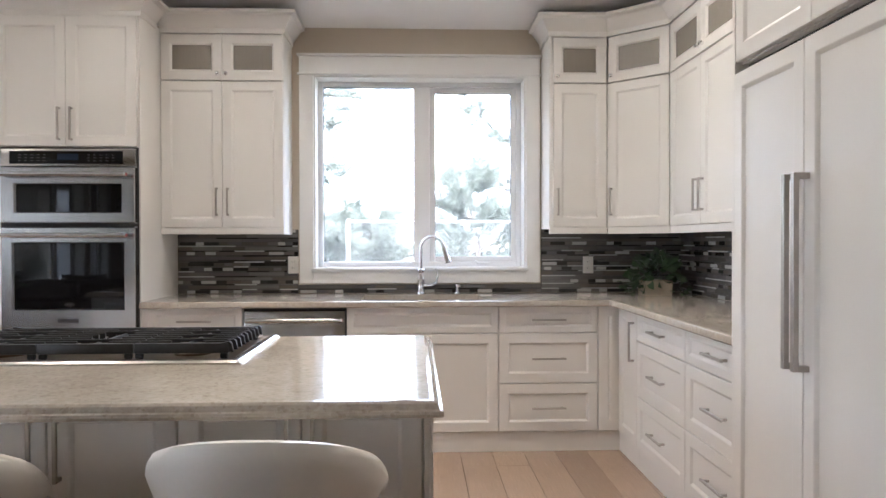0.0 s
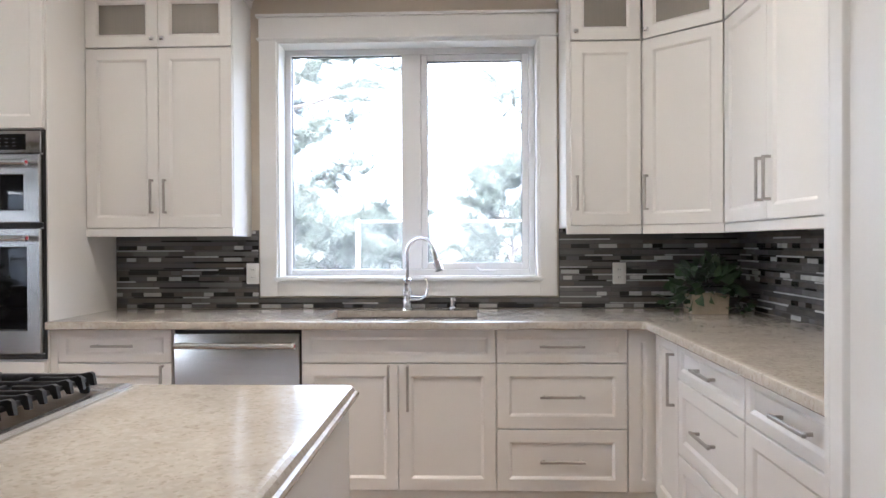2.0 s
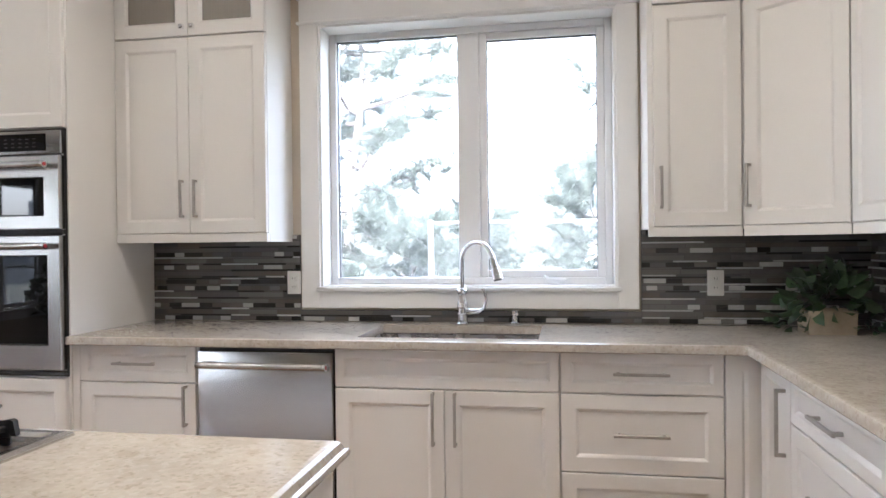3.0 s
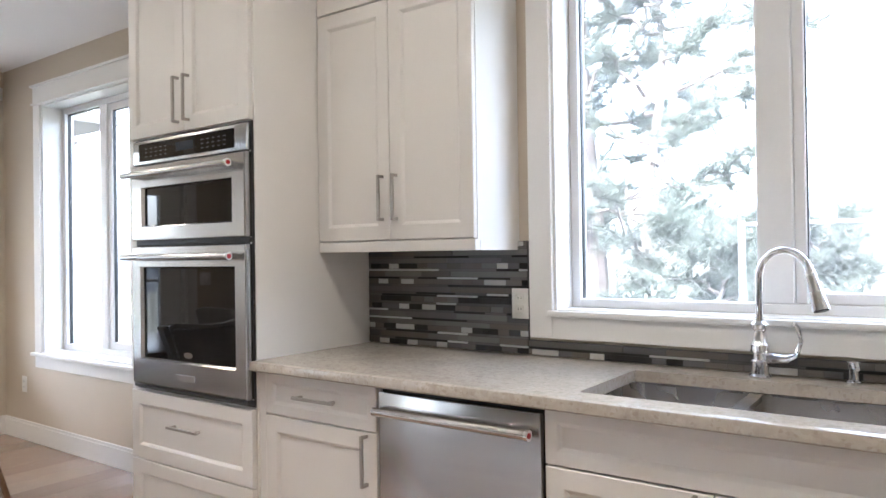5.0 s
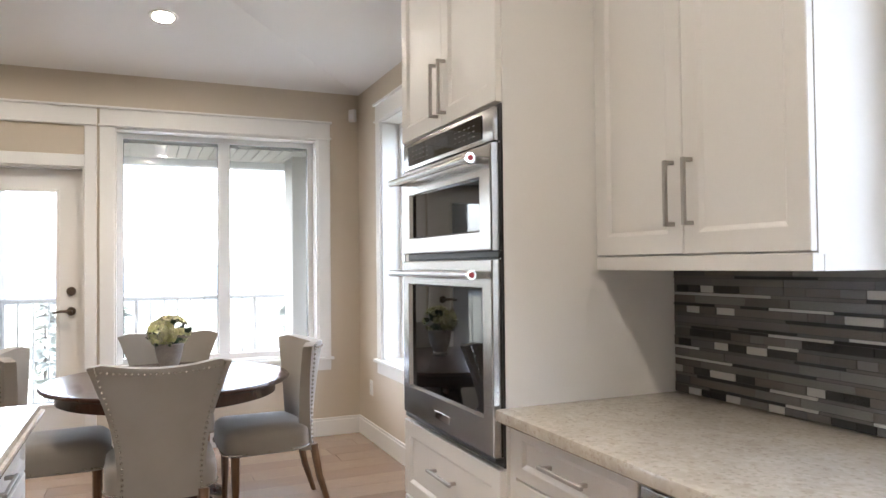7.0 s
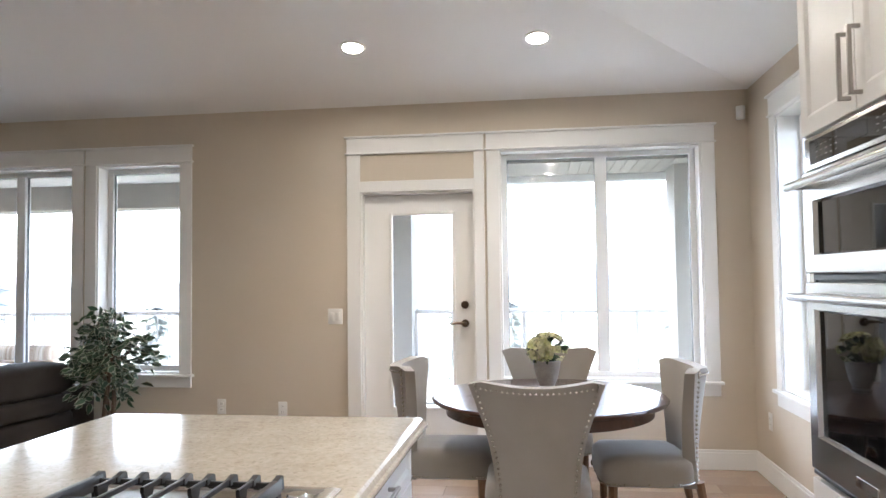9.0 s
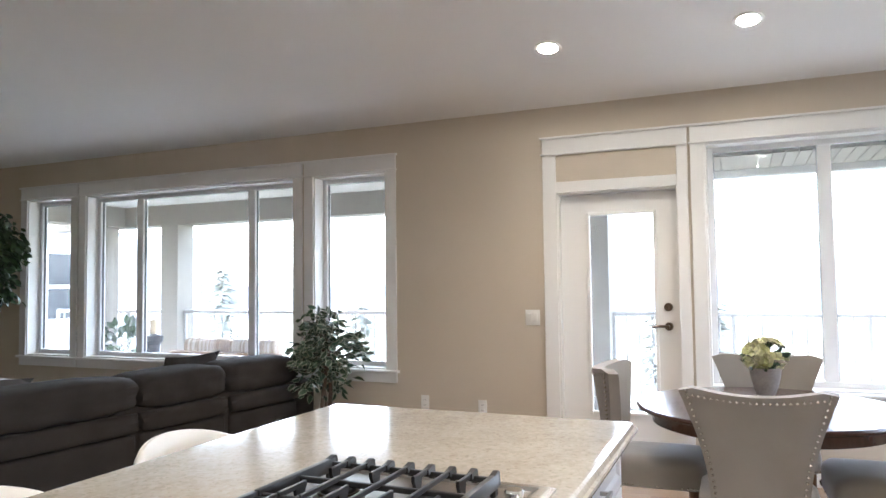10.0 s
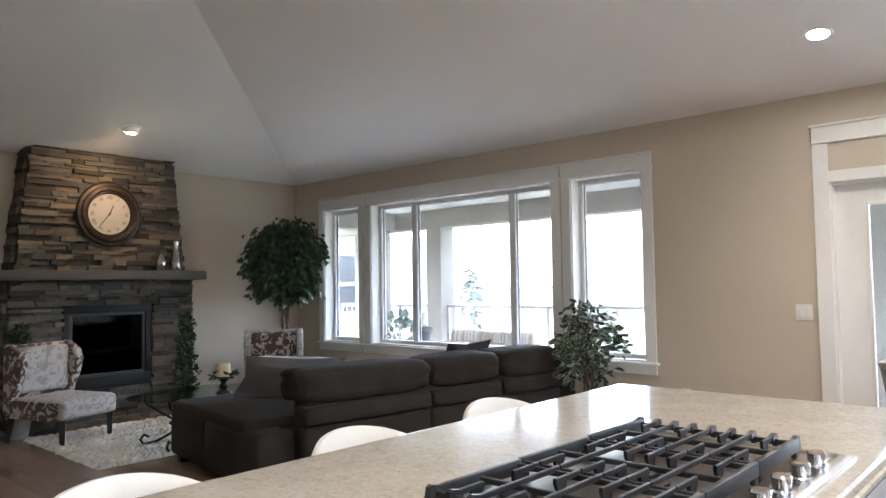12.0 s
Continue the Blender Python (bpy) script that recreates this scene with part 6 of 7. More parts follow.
part("tabletop", bm, M_TABLEGLASS, t, "greenish glass top")
for k in range(4):
    a = radians(45 + 90 * k)
    ca, sa = math.cos(a) * 1.2, math.sin(a) * 0.75
    prof = [(0.42, 0.43), (0.40, 0.36), (0.28, 0.28), (0.16, 0.20), (0.20, 0.10), (0.32, 0.04), (0.42, 0.02), (0.45, 0.06), (0.42, 0.10), (0.38, 0.08)]
    part("leg", sweep(bmesh.new(), [(-2.35 + ca * r, -2.45 + sa * r, z) for r, z in prof], 0.011, 8), M_FIREBOX, t, "scrolled black iron leg")
part("ring", sweep(bmesh.new(), [(-2.35 + 0.19 * math.cos(a) * 1.2, -2.45 + 0.19 * math.sin(a) * 0.75, 0.2) for a in (2 * math.pi * k / 24 for k in range(25))], 0.009, 8), M_FIREBOX, t)

t = thing("pillar_candle", "ivory pillar candle on a dark turned stand", "candle", (-2.46, -2.18, 0.442))
part("stand", lathe(bmesh.new(), [(0, 0), (0.065, 0), (0.062, 0.012), (0.025, 0.03), (0.04, 0.06), (0.02, 0.09), (0.05, 0.125), (0.09, 0.135), (0.09, 0.145), (0, 0.145)], (-2.46, -2.18, 0.442), 24), M_CLOCK, t, "dark turned stand")
part("candle", lathe(bmesh.new(), [(0, 0.145), (0.06, 0.145), (0.062, 0.15), (0.05, 0.25), (0.045, 0.255), (0, 0.25)], (-2.46, -2.18, 0.442), 24), M_WAX, t, "ivory candle")
bm = bmesh.new()
leaves(bm, (-2.46, -2.18, 0.60), 50, 0.11, 0.045, rng, squash=(1, 1, 0.25))
tagged(part("garland", bm, M_LEAF, t, "ring of small leaves"), kind="stuff")

# plant in a stone box on the worktop
rng = random.Random(8)
PX, PY = 1.93, 4.60
t = thing("potted_plant", "dark leafy plant in a square stone planter on the worktop", "plant", (PX, PY, 0.91))
bm = bmesh.new()
rs = [[bm.verts.new((PX + a * w, PY + c * w * 0.8, 0.91 + z)) for a, c in ((-1, -1), (1, -1), (1, 1), (-1, 1))] for w, z in ((0.088, 0.0), (0.092, 0.095), (0.082, 0.095), (0.08, 0.07))]
for r0, r1 in zip(rs, rs[1:]):
    for k in range(4):
        bm.faces.new((r0[k], r0[(k + 1) % 4], r1[(k + 1) % 4], r1[k]))
bm.faces.new(rs[0][::-1]), bm.faces.new(rs[-1])
part("planter", bm, shade("sandstone", (0.42, 0.35, 0.26), (0.34, 0.28, 0.20), rough=0.8, scale=14, bump=0.2), t, "square sandstone planter", smooth=False)
bm = bmesh.new()
leaves(bm, (PX, PY, 1.06), 90, 0.13, 0.085, rng, squash=(1.1, 0.8, 0.7), bend=0.35)
leaves(bm, (PX - 0.15, PY - 0.02, 0.97), 26, 0.06, 0.05, rng)
leaves(bm, (PX + 0.15, PY - 0.02, 0.96), 26, 0.06, 0.05, rng)
part("foliage", bm, M_LEAF, t, "broad dark leaves")

# ---- outdoors ----
def height(x, y):
    d = max(0.0, -7.6 - x)
    z = -0.35 - min(d, 40) * 0.55 - max(0, d - 40) * 0.12
    if y > 6:
        z += min(0.10 * (y - 6), 1.6) * max(0.0, 1 - d / 15)
    return max(z, -62) + 0.15 * noise.noise((x * 0.15, y * 0.15, 0)) * (1 if abs(x) + abs(y) > 14 else 0)


bm = bmesh.new()
ax = [-2500, -1400, -800, -500, -300, -200, -140, -100, -70, -50, -38, -30, -24, -19, -15, -12, -10, -8.5, -7.6, -6, -3, 0, 3, 6, 10, 15, 22, 32, 50, 90, 200, 600, 1500]
ay = [-1500, -700, -300, -120, -60, -30, -18, -12, -8, -5, 0, 4, 5.2, 6, 7, 8, 9.5, 11, 13, 16, 20, 26, 34, 48, 80, 160, 400, 900, 1500]
g = [[bm.verts.new((x, y, height(x, y))) for y in ay] for x in ax]
for i in range(len(ax) - 1):
    for j in range(len(ay) - 1):
        bm.faces.new((g[i][j], g[i + 1][j], g[i + 1][j + 1], g[i][j + 1]))
solid("ground", bm, M_GROUND, "dry sloping ground falling away to the valley", "ground", kind="structure", smooth=True)
bm = bmesh.new()
for layer, (dist, base, amp) in enumerate(((1400, -38, 26), (2100, -30, 70))):
    prev = None
    for k in range(61):
        a = radians(120 + 120 * k / 60)
        h = base + amp * (0.5 + noise.noise((k * 0.13 + layer * 9, layer, 0.4)))
        cur = [bm.verts.new((math.cos(a) * dist, math.sin(a) * dist, -70)), bm.verts.new((math.cos(a) * (dist + 120), math.sin(a) * (dist + 120), h))]
        if prev:
            bm.faces.new((prev[0], cur[0], cur[1], prev[1]))
        prev = cur
solid("backdrop", bm, M_HILL, "pale hazy hills across the valley", "hills", kind="structure")

# deck, columns, beam, soffit
DX = -7.05
solid("deck", boxes((DX - 0.2, WX - 0.201, -6.2, 5.6, -0.25, -0.06)), M_DECK, "grey covered deck outside the windows", "deck", kind="structure", smooth=False)
solid("soffit", boxes((DX - 0.3, WX - 0.201, -6.2, 1.75, 2.47, 2.55)), M_SOFFIT, "pale ceiling of the covered deck", "soffit", kind="structure", smooth=False)
# the eave's shade comes from the dark stucco colour
solid("eave", boxes((-5.95, WX - 0.201, 1.752, 5.9, 2.47, 2.55)), M_STUCCO, "eave above the dining window, darkened in colour for shade", "eave", kind="structure", smooth=False)
e = thing("roof_edge", "ribbed soffit strip at the roof edge, darkened in colour for shade", "soffit", (-6.4, 3.7, 2.3), kind="structure")
# slats wear the same dark colour in place of shade
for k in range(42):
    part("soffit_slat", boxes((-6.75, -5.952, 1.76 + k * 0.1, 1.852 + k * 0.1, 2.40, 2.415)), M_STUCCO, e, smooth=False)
# added board, hidden above the slats, keeps sky out of their gaps
part("sky_blocking_board", boxes((-6.75, -5.952, 1.752, 5.96, 2.416, 2.44)), M_STUCCO, e, smooth=False)
part("gutter", boxes((-6.88, -6.752, 1.752, 5.96, 2.33, 2.46), b=0.02), M_SOFFIT, e)
solid("deck_beam", boxes((DX - 0.16, DX + 0.16, -6.2, 1.75, 2.20, 2.47)), M_STUCCO, "taupe stucco beam along the deck edge", "beam", kind="structure", smooth=False)
for x, y, h in ((DX, -3.81, 0.145), (-6.72, -4.95, 0.2), (DX, 1.85, 0.2), (-6.45, 4.80, 0.2)):
    solid("deck_column", boxes((x - h, x + h, y - h, y + h, -0.06, 2.4), (x - h - 0.04, x + h + 0.04, y - h - 0.04, y + h + 0.04, -0.06, 0.2)), M_STUCCO, "square taupe stucco column on the deck", "column", (x, y, -0.06), "deck columns", "structure", smooth=False)
solid("deck_beam", boxes((DX + 0.161, WX - 0.21, -4.9, -4.6, 2.20, 2.469)), M_STUCCO, "taupe stucco cross beam over the deck", "beam", kind="structure", smooth=False)
solid("wing_pier", boxes((-5.75, WX - 0.205, -5.3, -4.75, -0.06, 2.47)), M_STUCCO, "taupe stucco wall pier at the deck's end", "wall", kind="structure", smooth=False)
t = thing("neighbour_wing", "white sided house wing with a sash window", "house", (-8.5, -7.0, -0.3), kind="structure")
part("wall", boxes((-11.0, -6.4, -7.6, -7.0, -3.0, 2.35)), M_SIDING, t, smooth=False)
for k in range(14):
    part("siding_board", boxes((-11.0, -6.4, -6.999, -6.985 , -0.3 + k * 0.19, -0.115 + k * 0.19)), M_SIDING, t, smooth=False)
w = part("window_frame", boxes((-8.25, -8.18, -6.98, -6.94, 0.80, 2.0), (-7.52, -7.45, -6.98, -6.94, 0.80, 2.0), (-8.18, -7.52, -6.98, -6.94, 1.93, 2.0), (-8.18, -7.52, -6.98, -6.94, 0.80, 0.87), (-8.18, -7.52, -6.98, -6.94, 1.36, 1.42)), M_VINYL, t, smooth=False)
part("pane", boxes((-8.18, -7.52, -6.975, -6.965, 0.87, 1.93)), shade("dark_glass", (0.05, 0.055, 0.06), (0.04, 0.044, 0.05), rough=0.1), w, smooth=False)


def railing(p0, p1, label="grey metal deck railing with thin pickets"):
    a, c = Vector(p0), Vector(p1)
    t = thing("deck_railing", label, "railing", tuple(a), "deck railings")
    way = (c - a).normalized()
    part("top_rail", sweep(bmesh.new(), [a + Vector((0, 0, 1.09)), c + Vector((0, 0, 1.09))], 0.026, 8), M_RAIL, t)
    part("bottom_rail", sweep(bmesh.new(), [a + Vector((0, 0, 0.12)), c + Vector((0, 0, 0.12))], 0.016, 6), M_RAIL, t)
    n = int((c - a).length / 0.125)
    bm0 = rod(bmesh.new(), (0, 0, 0.12), (0, 0, 1.08), 0.0085, 6)
    me = mesh_of("picket", bm0, M_RAIL)
    for k in range(1, n):
        o = new("picket", me)
        o.parent = t
        o.location = way * ((c - a).length * k / n)
    for k in range(4):
        p = a.lerp(c, k / 3)
        part("post", rod(bmesh.new(), p, p + Vector((0, 0, 1.10)), 0.024, 8), M_RAIL, t)


railing((DX, -3.66, -0.06), (DX, 1.64, -0.06))
railing((DX, 2.06, -0.06), (DX, 5.5, -0.06))
railing((DX, -6.1, -0.06), (DX, -3.96, -0.06))

# outdoor wicker sofa with cushions
t = thing("outdoor_sofa", "tan wicker outdoor loveseat with striped cushions on the deck", "sofa", (-6.05, -1.85, -0.06))
part("frame", boxes((-6.5, -5.6, -2.55, -1.15, 0.0, 0.32), (-5.72, -5.6, -2.55, -1.15, 0.32, 0.66), (-6.5, -5.6, -2.63, -2.50, 0.0, 0.56), (-6.5, -5.6, -1.20, -1.07, 0.0, 0.56), b=0.02), M_WICKER, t)
for k in range(2):
    part("back_cushion", boxes((-5.92, -5.73, -2.48 + k * 0.635, -1.86 + k * 0.635, 0.40, 0.79), b=0.06, seg=3), M_STRIPE, t, "striped cushion")
    part("seat_cushion", boxes((-6.5, -5.93, -2.48 + k * 0.635, -1.86 + k * 0.635, 0.32, 0.45), b=0.04, seg=3), M_STRIPE, t, "striped cushion")
t = thing("outdoor_chair", "brown wicker outdoor chair with a striped cushion", "chair", (-6.0, 0.75, -0.06))
part("frame", boxes((-6.35, -5.6, 0.35, 1.15, 0.0, 0.34), (-5.72, -5.6, 0.35, 1.15, 0.34, 0.74), (-6.35, -5.72, 0.35, 0.45, 0.34, 0.6), (-6.35, -5.72, 1.05, 1.15, 0.34, 0.6), b=0.02), M_WICKER, t)
part("back_cushion", boxes((-5.9, -5.73, 0.47, 1.03, 0.4, 0.84), b=0.05, seg=3), M_STRIPE, t, "striped cushion")
t = thing("deck_lantern", "dark metal lantern with a white candle on the deck", "lantern", (-5.9, -3.06, -0.06))
part("column", lathe(bmesh.new(), [(0, 0), (0.12, 0), (0.12, 0.04), (0.07, 0.08), (0.07, 0.75), (0.11, 0.80), (0.11, 0.86), (0, 0.88)], (-5.9, -3.06, -0.06), 20), M_FIREBOX, t)
part("candle", rod(bmesh.new(), (-5.9, -3.06, 0.82), (-5.9, -3.06, 0.98), 0.045, 14), M_WAX, t)
rng = random.Random(12)
t = thing("deck_plant", "leafy potted plant on the deck", "plant", (-5.95, -3.62, -0.06))
part("pot", lathe(bmesh.new(), [(0, 0), (0.12, 0), (0.16, 0.3), (0.14, 0.3), (0, 0.27)], (-5.95, -3.62, -0.06), 20), M_CERAMIC, t)
bm = bmesh.new()
leaves(bm, (-5.95, -3.62, 0.62), 160, 0.28, 0.13, rng, squash=(1, 1, 1.2))
part("foliage", bm, M_LEAF, t)


# ---- trees ----
def pine(x, y, h, seed, spread=2.2, first=0.28, girth=0.016, limbs=27, label="tall pine tree with open bluish-green branches"):
    """A pine: a tapered trunk, crooked limbs and tufts of long needles towards their ends."""
    rng = random.Random(seed)
    z0 = height(x, y) - 0.1
    t = thing("pine_tree", label, "tree", (x, y, z0), "pine trees behind the kitchen")
    n = 12
    trunk = [Vector((x + 0.09 * math.sin(k * 0.8 + seed), y + 0.08 * math.cos(k * 0.6 + seed), z0 + h * k / n)) for k in range(n + 1)]
    part("trunk", sweep(bmesh.new(), trunk, [max(0.02, (h * girth + 0.02) * (1 - 0.88 * k / n)) for k in range(n + 1)], 10), M_PINEBARK, t, "rough brown trunk")
    tw, nd = bmesh.new(), bmesh.new()
    tufts = []
    for k in range(limbs):
        v = first + (0.99 - first) * (k + rng.random()) / limbs
        i = min(int(v * n), n - 1)
        root = trunk[i].lerp(trunk[i + 1], v * n - i)
        a = k * 2.4 + rng.uniform(-0.5, 0.5)
        L = spread * (1 - 0.62 * ((v - first) / (1 - first)) ** 1.4) * rng.uniform(0.6, 1.1)
        way = Vector((math.cos(a), math.sin(a), 0))
        rise = rng.uniform(-0.1, 0.65)
        pts = [root]
        for q in range(1, 9):
            s = q / 8
            pts.append(root + way * L * s + Vector((rng.gauss(0, 0.04) * L, rng.gauss(0, 0.04) * L, L * (rise * s + 0.12 * s * s + rng.gauss(0, 0.05)))))
        sweep(tw, pts, [0.036 * (1 - q / 9.5) * (0.5 + L / 3.2) for q in range(9)], 6)
        for q in range(3, 9):
            for _ in range(4 if q > 4 else 3):
                w = (way * rng.uniform(0.2, 1.0) + Vector((rng.gauss(0, 0.8), rng.gauss(0, 0.8), rng.gauss(0.3, 0.6)))).normalized()
                e = pts[q] + w * rng.uniform(0.12, 0.24) * (1 + L * 0.45)
                sweep(tw, [pts[q], pts[q].lerp(e, 0.5) + Vector((0, 0, -0.02)), e], [0.010, 0.007, 0.004], 4)
                tufts += [(e, w), (pts[q].lerp(e, 0.62), w), (pts[q].lerp(e, 0.25), w)]
    for p, w in tufts:
        for _ in range(52):
            d = (w * 0.55 + Vector((rng.gauss(0, 0.62), rng.gauss(0, 0.62), rng.gauss(0.12, 0.55)))).normalized()
            s = d.cross(Vector((rng.random(), rng.random(), rng.random() + 0.1))).normalized() * 0.0038
            c = p - w * rng.uniform(0, 0.10)
            e = c + d * rng.uniform(0.09, 0.19)
            nd.faces.new([nd.verts.new(q) for q in (c - s, c + s, e)])
    part("branches", tw, M_PINEBARK, t, "bare brown limbs")
    part("needles", nd, M_NEEDLE, t, "tufts of bluish-green needles", smooth=False)


pine(-2.95, 11.1, 11.0, 1, 2.1, 0.16, 0.0145, 34)
pine(-1.96, 10.8, 6.0, 2, 1.75, 0.10, 0.011, 34)
pine(1.25, 10.6, 2.3, 3, 0.95, 0.10, 0.014, 20)
pine(2.45, 10.6, 7.5, 9, 1.65, 0.22, 0.014, 30)
pine(-1.0, 9.6, 1.7, 8, 1.0, 0.06, 0.014, 18)
pine(-4.4, 12.0, 8.5, 4, 2.2, 0.15)
pine(5.0, 13.0, 5.0, 5, 2.0, 0.15)
pine(-0.5, 12.6, 1.5, 6, 0.9, 0.1, 0.016, 18)
pine(-4.3, 9.4, 6.5, 7, 1.6, 0.12)


def bush(x, y, r, seed):
    rng = random.Random(seed)
    z0 = height(x, y)
    t = thing("shrub", "pale green shrub along the fence", "shrub", (x, y, z0), "shrubs along the fence")
    bm, st = bmesh.new(), bmesh.new()
    for k in range(26):
        d = Vector((rng.gauss(0, 1), rng.gauss(0, 1), abs(rng.gauss(0.5, .8)))).normalized()
        tip = Vector((x, y, z0)) + d * r * rng.uniform(0.7, 1.1)
        sweep(st, arc((x, y, z0), tip, (0, 0, 0.1), 4), [0.016, 0.013, 0.01, 0.007, 0.004], 5)
        leaves(bm, tip.lerp(Vector((x, y, z0)), 0.15), 110, r * 0.36, 0.055, rng)
    part("stems", st, M_BARK, t)
    part("foliage", bm, M_NEEDLE, t)


for k, (x, y, r) in enumerate(((-1.2, 8.6, 1.0), (0.1, 9.0, 0.85), (1.4, 8.9, 1.05), (2.6, 8.8, 1.15), (3.8, 9.2, 1.1), (-2.7, 8.9, 0.9))):
    bush(x, y, r, 20 + k)


def fir(x, y, top, h, seed):
    rng = random.Random(seed)
    z0 = top - h
    t = thing("fir_tree", "distant slender fir tree below the deck", "tree", (x, y, z0), "fir trees below the deck")
    part("trunk", sweep(bmesh.new(), [(x, y, z0), (x, y, top)], [h * 0.018, 0.01], 8), M_PINEBARK, t)
    bm = bmesh.new()
    for k in range(800):
        v = rng.random() ** 0.7
        r = h * 0.24 * (1 - v) + 0.05
        a = rng.uniform(0, 2 * math.pi)
        s = rng.uniform(0.25, 1)
        p = Vector((x + math.cos(a) * r * s, y + math.sin(a) * r * s, z0 + h * 0.12 + h * 0.88 * v - 0.12 * r * s))
        o = Vector((math.cos(a), math.sin(a), -0.25))
        sd = o.cross(Vector((0, 0, 1))).normalized() * h * 0.014
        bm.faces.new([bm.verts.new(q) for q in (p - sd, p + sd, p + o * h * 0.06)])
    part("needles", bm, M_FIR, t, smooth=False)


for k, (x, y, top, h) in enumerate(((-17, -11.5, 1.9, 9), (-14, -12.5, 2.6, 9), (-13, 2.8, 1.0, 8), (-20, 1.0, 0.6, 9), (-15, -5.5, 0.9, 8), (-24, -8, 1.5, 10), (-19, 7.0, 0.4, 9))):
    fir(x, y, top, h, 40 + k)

# chain-link fence
t = thing("chain_link_fence", "galvanised chain-link fence behind the house", "fence", (0, 8.2, height(0, 8.2)))
bm = bmesh.new()
zb = 0.0
step = 0.075
for k in range(int(7.0 / step)):
    for s in (-1, 1):
        x0 = -1.6 + k * step
        if x0 + s * 1.35 < -1.6:
            continue
        a, c = Vector((x0, 8.2, zb)), Vector((x0 + s * 1.48, 8.2, zb + 1.48))
        sd = Vector((0.0009, 0, 0))
        bm.faces.new([bm.verts.new(q) for q in (a - sd, a + sd, c + sd, c - sd)])
part("mesh", bm, M_FENCE, t, smooth=False)
part("top_rail", rod(bmesh.new(), (-0.41, 8.2, 1.49), (6.2, 8.2, 1.49), 0.016, 8), M_FENCE, t)
for x in (-0.41, 1.75, 4.2):
    part("post", rod(bmesh.new(), (x, 8.2, -0.4), (x, 8.2, 1.52), 0.026, 8), M_FENCE, t)

# ---- pieces: mosaic, stones, planks ----
def unit_block(name, mat, b=0.06):
    return mesh_of(name, boxes((-0.5, 0.5, -0.5, 0.5, -0.5, 0.5), b=b, seg=1), mat, smooth=False)


def place(name, me, parent, f, u, v, w, du, dv, dw, tilt=0.0):
    o = new(name, me)
    o.parent = parent
    root = parent
    while root.parent:
        root = root.parent
    m = f @ Matrix.Translation((u, v, w)) @ Matrix.Rotation(tilt, 4, "X") @ Matrix.Diagonal((du, dv, dw, 1))
    o.matrix_basis = Matrix.Translation(-root.location) @ m
    return o


rng = random.Random(21)
ROWS = (("mixed", 0.022), ("sliver", 0.009), ("glass", 0.024), ("sliver", 0.010), ("mixed", 0.023), ("glass", 0.021), ("sliver", 0.009), ("glass", 0.025), ("sliver", 0.009), ("mixed", 0.023), ("sliver", 0.010), ("mixed", 0.023), ("sliver", 0.009), ("sliver", 0.009), ("glass", 0.023), ("sliver", 0.010))
LENGTHS = {"glass": (0.12, 0.15, 0.20, 0.26), "mixed": (0.05, 0.055, 0.07, 0.07, 0.10), "sliver": (0.10, 0.15, 0.20, 0.28)}


def strips(u0, u1, v0, v1):
    """Rows of mosaic strips of uneven height and length: (kind, u, v, length, height)."""
    v, r = v0, 0
    while v < v1 - 0.006:
        kind_, h = ROWS[r % len(ROWS)]
        h = min(h, v1 - v)
        u = u0 - rng.uniform(0, 0.06)
        while u < u1 - 0.004:
            ln = rng.choice(LENGTHS[kind_])
            a, c = max(u, u0), min(u + ln, u1)
            if c - a > 0.006:
                yield kind_, (a + c) / 2, v + h / 2, c - a - 0.0016, h - 0.0016
            u += ln
        v += h
        r += 1


def lay_strips(t, f, areas, singly):
    """Lays the strips: the first ones singly, the rest joined by kind."""
    far = {k: bmesh.new() for k in TILE_KINDS}
    unit = {k: unit_block(k + "_strip", m[0], 0.03) for k, m in TILE_KINDS.items()}
    count = 0
    for area in areas:
        for kind_, u, v, du, dv in strips(*area):
            d = rng.choice((0.004, 0.005, 0.006)) + (0.0015 if kind_ == "sliver" else 0)
            if count < singly and u < 1.5:
                place("mosaic_strip", unit[kind_], t, f, u, v, 0.007 + d / 2, du, dv, d, rng.uniform(-0.05, 0.05))
                count += 1
            else:
                box(far[kind_], u - du / 2, u + du / 2, v - dv / 2, v + dv / 2, 0.006, 0.007 + d)
    for k, bm in far.items():
        tagged(part("mosaic_rest", bm, TILE_KINDS[k][1], t, "joined grey mosaic strips", f=f, smooth=False), kind="stuff")


t = thing("tile_backsplash", "linear mosaic backsplash in grey, charcoal and pearl strips", "backsplash", (0.4, NY - 0.006, 0.91), kind="structure")
part("grout", boxes((-1.236, -0.43, 0.912, 1.344, 0.0, 0.007), (-0.43, 1.226, 0.912, 0.968, 0.0, 0.007), (1.226, KX - 0.002, 0.912, 1.344, 0.0, 0.007)), M_GROUT, t, f=N, smooth=False)
lay_strips(t, N, ((-1.235, -0.432, 0.913, 1.343), (1.228, KX - 0.006, 0.913, 1.343), (-0.43, 1.226, 0.913, 0.967)), 300)
t = thing("tile_backsplash", "linear mosaic backsplash on the side wall in grey strips", "backsplash", (KX, 3.6, 0.91), kind="structure")
E_ = on_east(KX)
part("grout", boxes((-NY + 0.008, -2.5, 0.912, 1.344, 0.0, 0.007)), M_GROUT, t, f=E_, smooth=False)
lay_strips(t, E_, ((-NY + 0.014, -2.5, 0.913, 1.343),), 0)

# ledge stones
rng = random.Random(33)
blocks = []
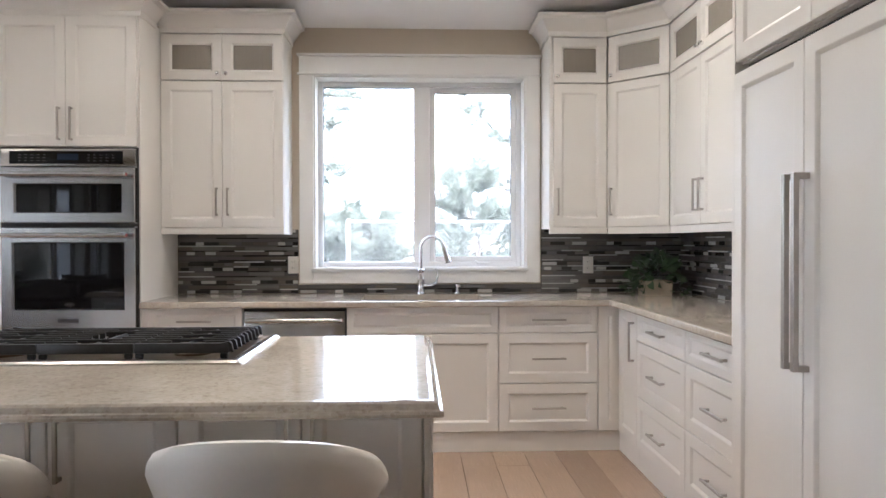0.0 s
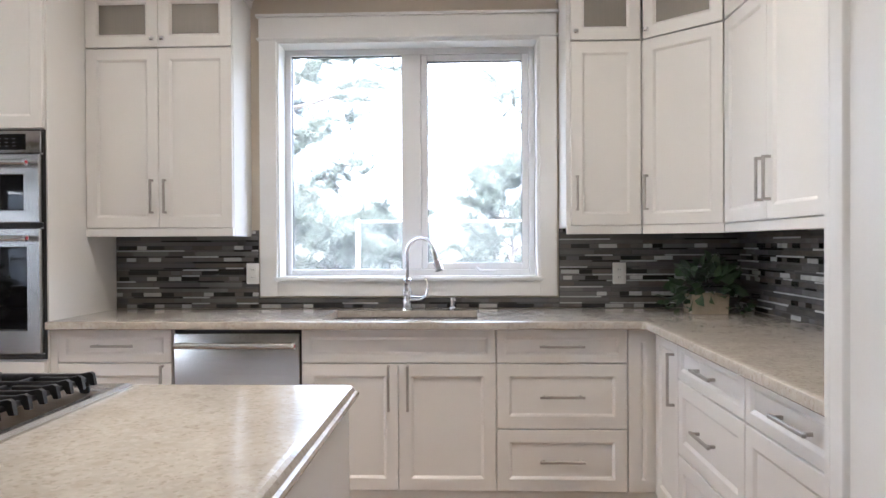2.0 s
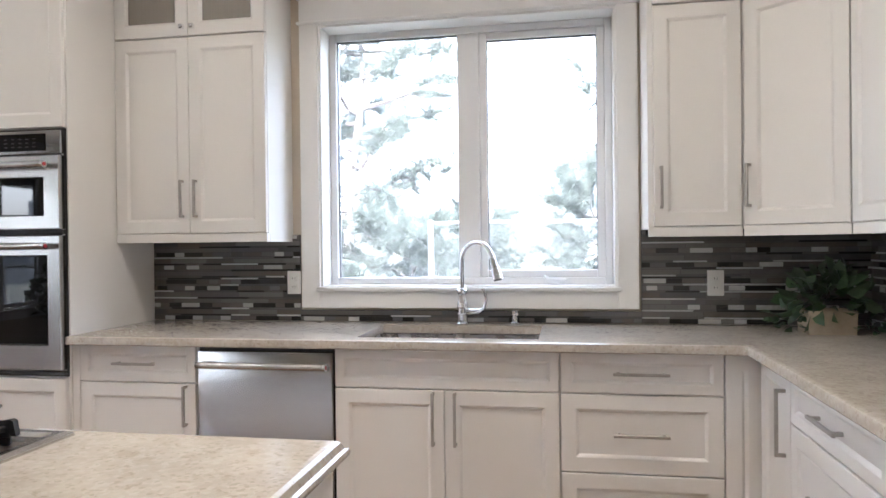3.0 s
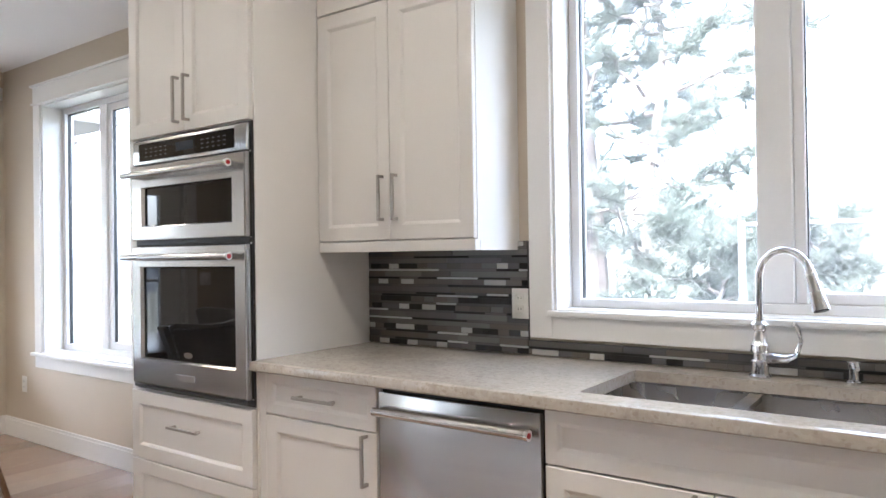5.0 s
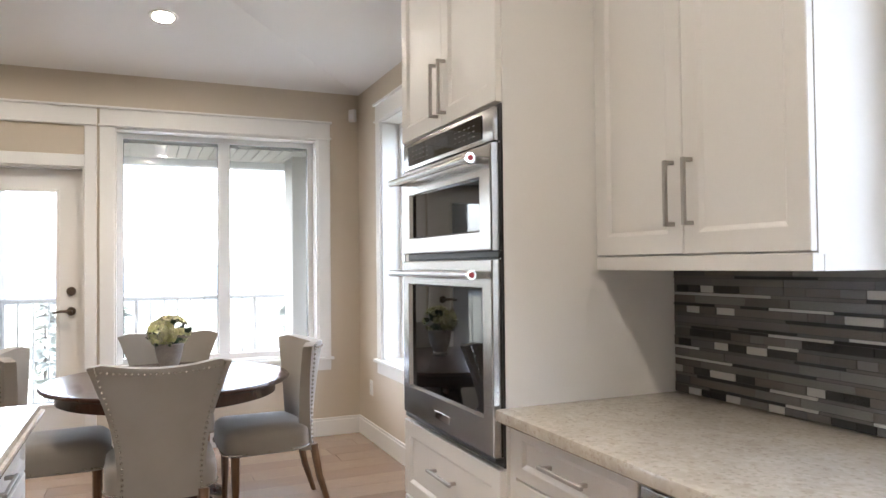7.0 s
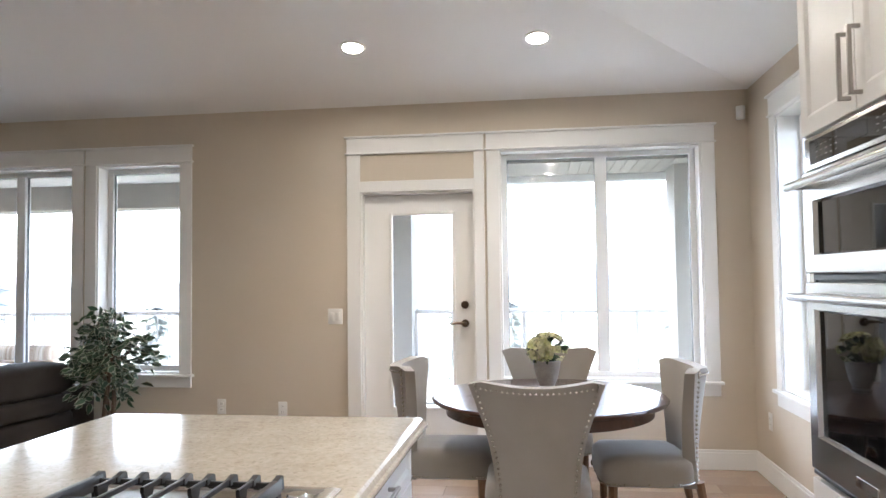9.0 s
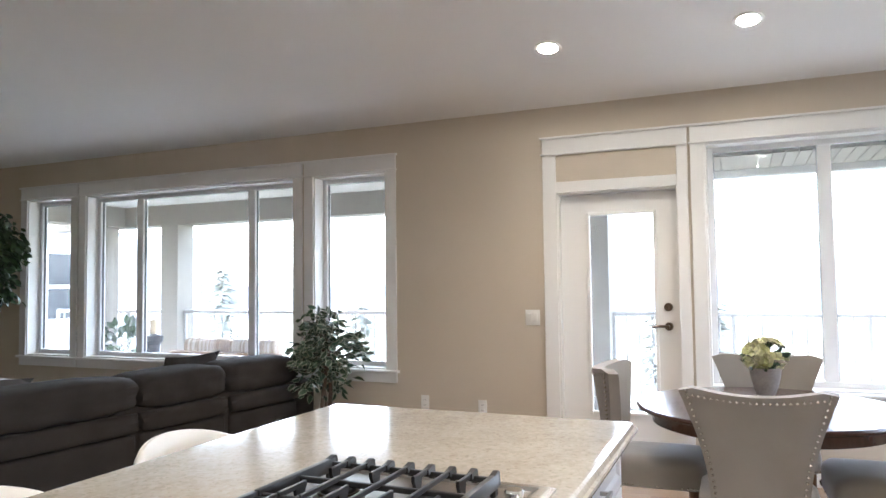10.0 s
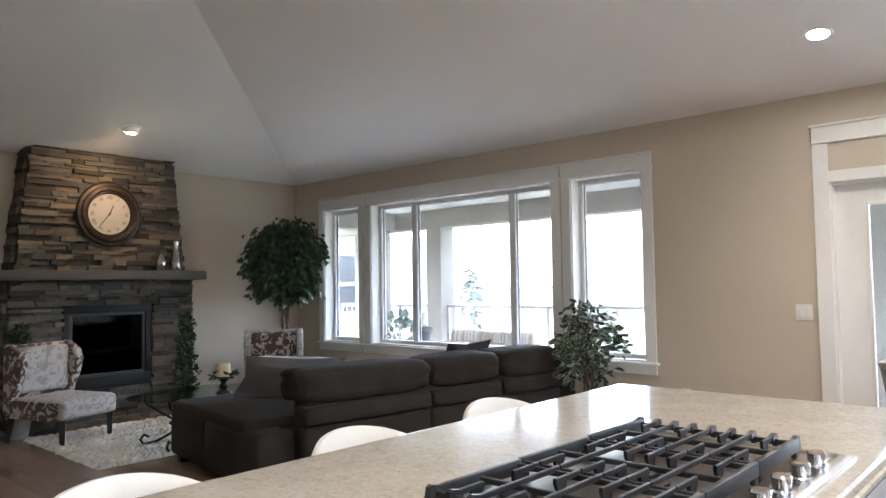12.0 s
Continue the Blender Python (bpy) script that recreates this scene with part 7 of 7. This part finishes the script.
for k in range(4):
    bm = bmesh.new()
    box(bm, -0.5, 0.5, -0.5, 0.5, -0.5, 0.5)
    bmesh.ops.subdivide_edges(bm, edges=[e for e in bm.edges if abs(e.verts[0].co.x - e.verts[1].co.x) > 0.5], cuts=2)
    for v in bm.verts:
        v.co += Vector((rng.uniform(-.02, .02), rng.uniform(-.09, .09), rng.uniform(-.16, .16) if v.co.z > 0 else 0))
    blocks.append(mesh_of("stone", bm, M_STONE, smooth=False))
far = bmesh.new()
count = 0


def stone_rows(lo, hi, left, right):
    v = lo
    while v < hi - 0.012:
        h = min(rng.choice((0.028, 0.036, 0.045, 0.055)), hi - v)
        a, c = left(v + h / 2), right(v + h / 2)
        u = a - rng.uniform(-0.03, 0.0)
        while u < c - 0.02:
            ln = rng.uniform(0.09, 0.34)
            e = min(u + ln, c + rng.uniform(-0.012, 0.012))
            if c - e < 0.06:
                e = c + rng.uniform(-0.012, 0.012)
            yield (u + e) / 2, v + h / 2, e - u - 0.003, h - 0.002
            u = e
        v += h


runs = [(core2, FD - 0.10, 1.542, TOPZ - 0.01, lambda v: FM - taper(v), lambda v: FM + taper(v)),
        (core, FD - 0.03, 1.192, 1.443, lambda v: F0, lambda v: F1), (core, FD - 0.03, 0.0, 1.19, lambda v: F0, lambda v: 1.838), (core, FD - 0.03, 0.0, 1.19, lambda v: 2.722, lambda v: F1), (core, FD - 0.03, 0.0, 0.343, lambda v: 1.842, lambda v: 2.718)]
left_over = {core: bmesh.new(), core2: bmesh.new()}
for holder, w, lo, hi, fl, fr_ in runs:
    for u, v, du, dv in stone_rows(lo, hi, fl, fr_):
        d = rng.uniform(0.022, 0.072)
        if count < 300:
            place("stone", rng.choice(blocks), holder, FS, u, v, w + d / 2 - 0.004, du, dv, d)
            count += 1
        else:
            box(left_over[holder], u - du / 2, u + du / 2, v - dv / 2, v + dv / 2, w - 0.004, w + d - 0.004)
for u0, u1, lo, hi, dep, holder in ((F1 - 0.018, F1 + 0.02, 0.0, 1.443, FD - 0.04, core), (F0 - 0.02, F0 + 0.018, 0.0, 1.443, FD - 0.04, core)):
    v = lo
    while v < hi - 0.02:
        h = rng.choice((0.03, 0.04, 0.05))
        s = rng.uniform(-0.01, 0.012)
        box(left_over[holder], u0 + s, u1 + s, v, min(v + h, hi) - 0.002, 0.0, dep)
        v += h
for s in (-1, 1):
    v = 1.542
    while v < TOPZ:
        h = rng.choice((0.03, 0.04, 0.05))
        u = FM + s * (taper(v) - 0.005 + rng.uniform(-0.01, 0.012))
        box(left_over[core2], u - 0.018, u + 0.018, v, min(v + h, TOPZ + 0.03) - 0.002, 0.0, FD - 0.11)
        v += h
for holder, b_ in left_over.items():
    tagged(part("stone_rest", b_, M_STONE_FAR, holder, f=FS, smooth=False), kind="stuff")

# floor planks, laid along y
rng = random.Random(44)
t = thing("floor", "wide oak plank floor through kitchen and great room", "floor", (0, 0, -0.02), kind="structure")
plank = unit_block("plank", M_PLANK, 0.0)
bmp = bmesh.new()
box(bmp, -0.5, 0.5, -0.5, 0.5, -0.5, 0.5)
x = WX
PW = 0.19
flat = Matrix.Identity(4)
restb = bmesh.new()
count = 0
while x < EX:
    y = SY - rng.uniform(0, 1.6)
    w = min(PW, EX - x)
    while y < NY:
        ln = rng.uniform(1.4, 2.2)
        a, c = max(y, SY), min(y + ln, NY)
        if c - a > 0.02:
            if count < 300:
                place("plank", plank, t, flat, x + w / 2, (a + c) / 2, -0.0105, w - 0.0018, c - a - 0.0018, 0.02)
                count += 1
            else:
                box(restb, x, x + w - 0.0018, a, c - 0.0018, -0.0205, -0.0005)
        y += ln
    x += PW
if len(restb.verts):
    tagged(part("plank_rest", restb, M_PLANK, t, smooth=False), kind="stuff")
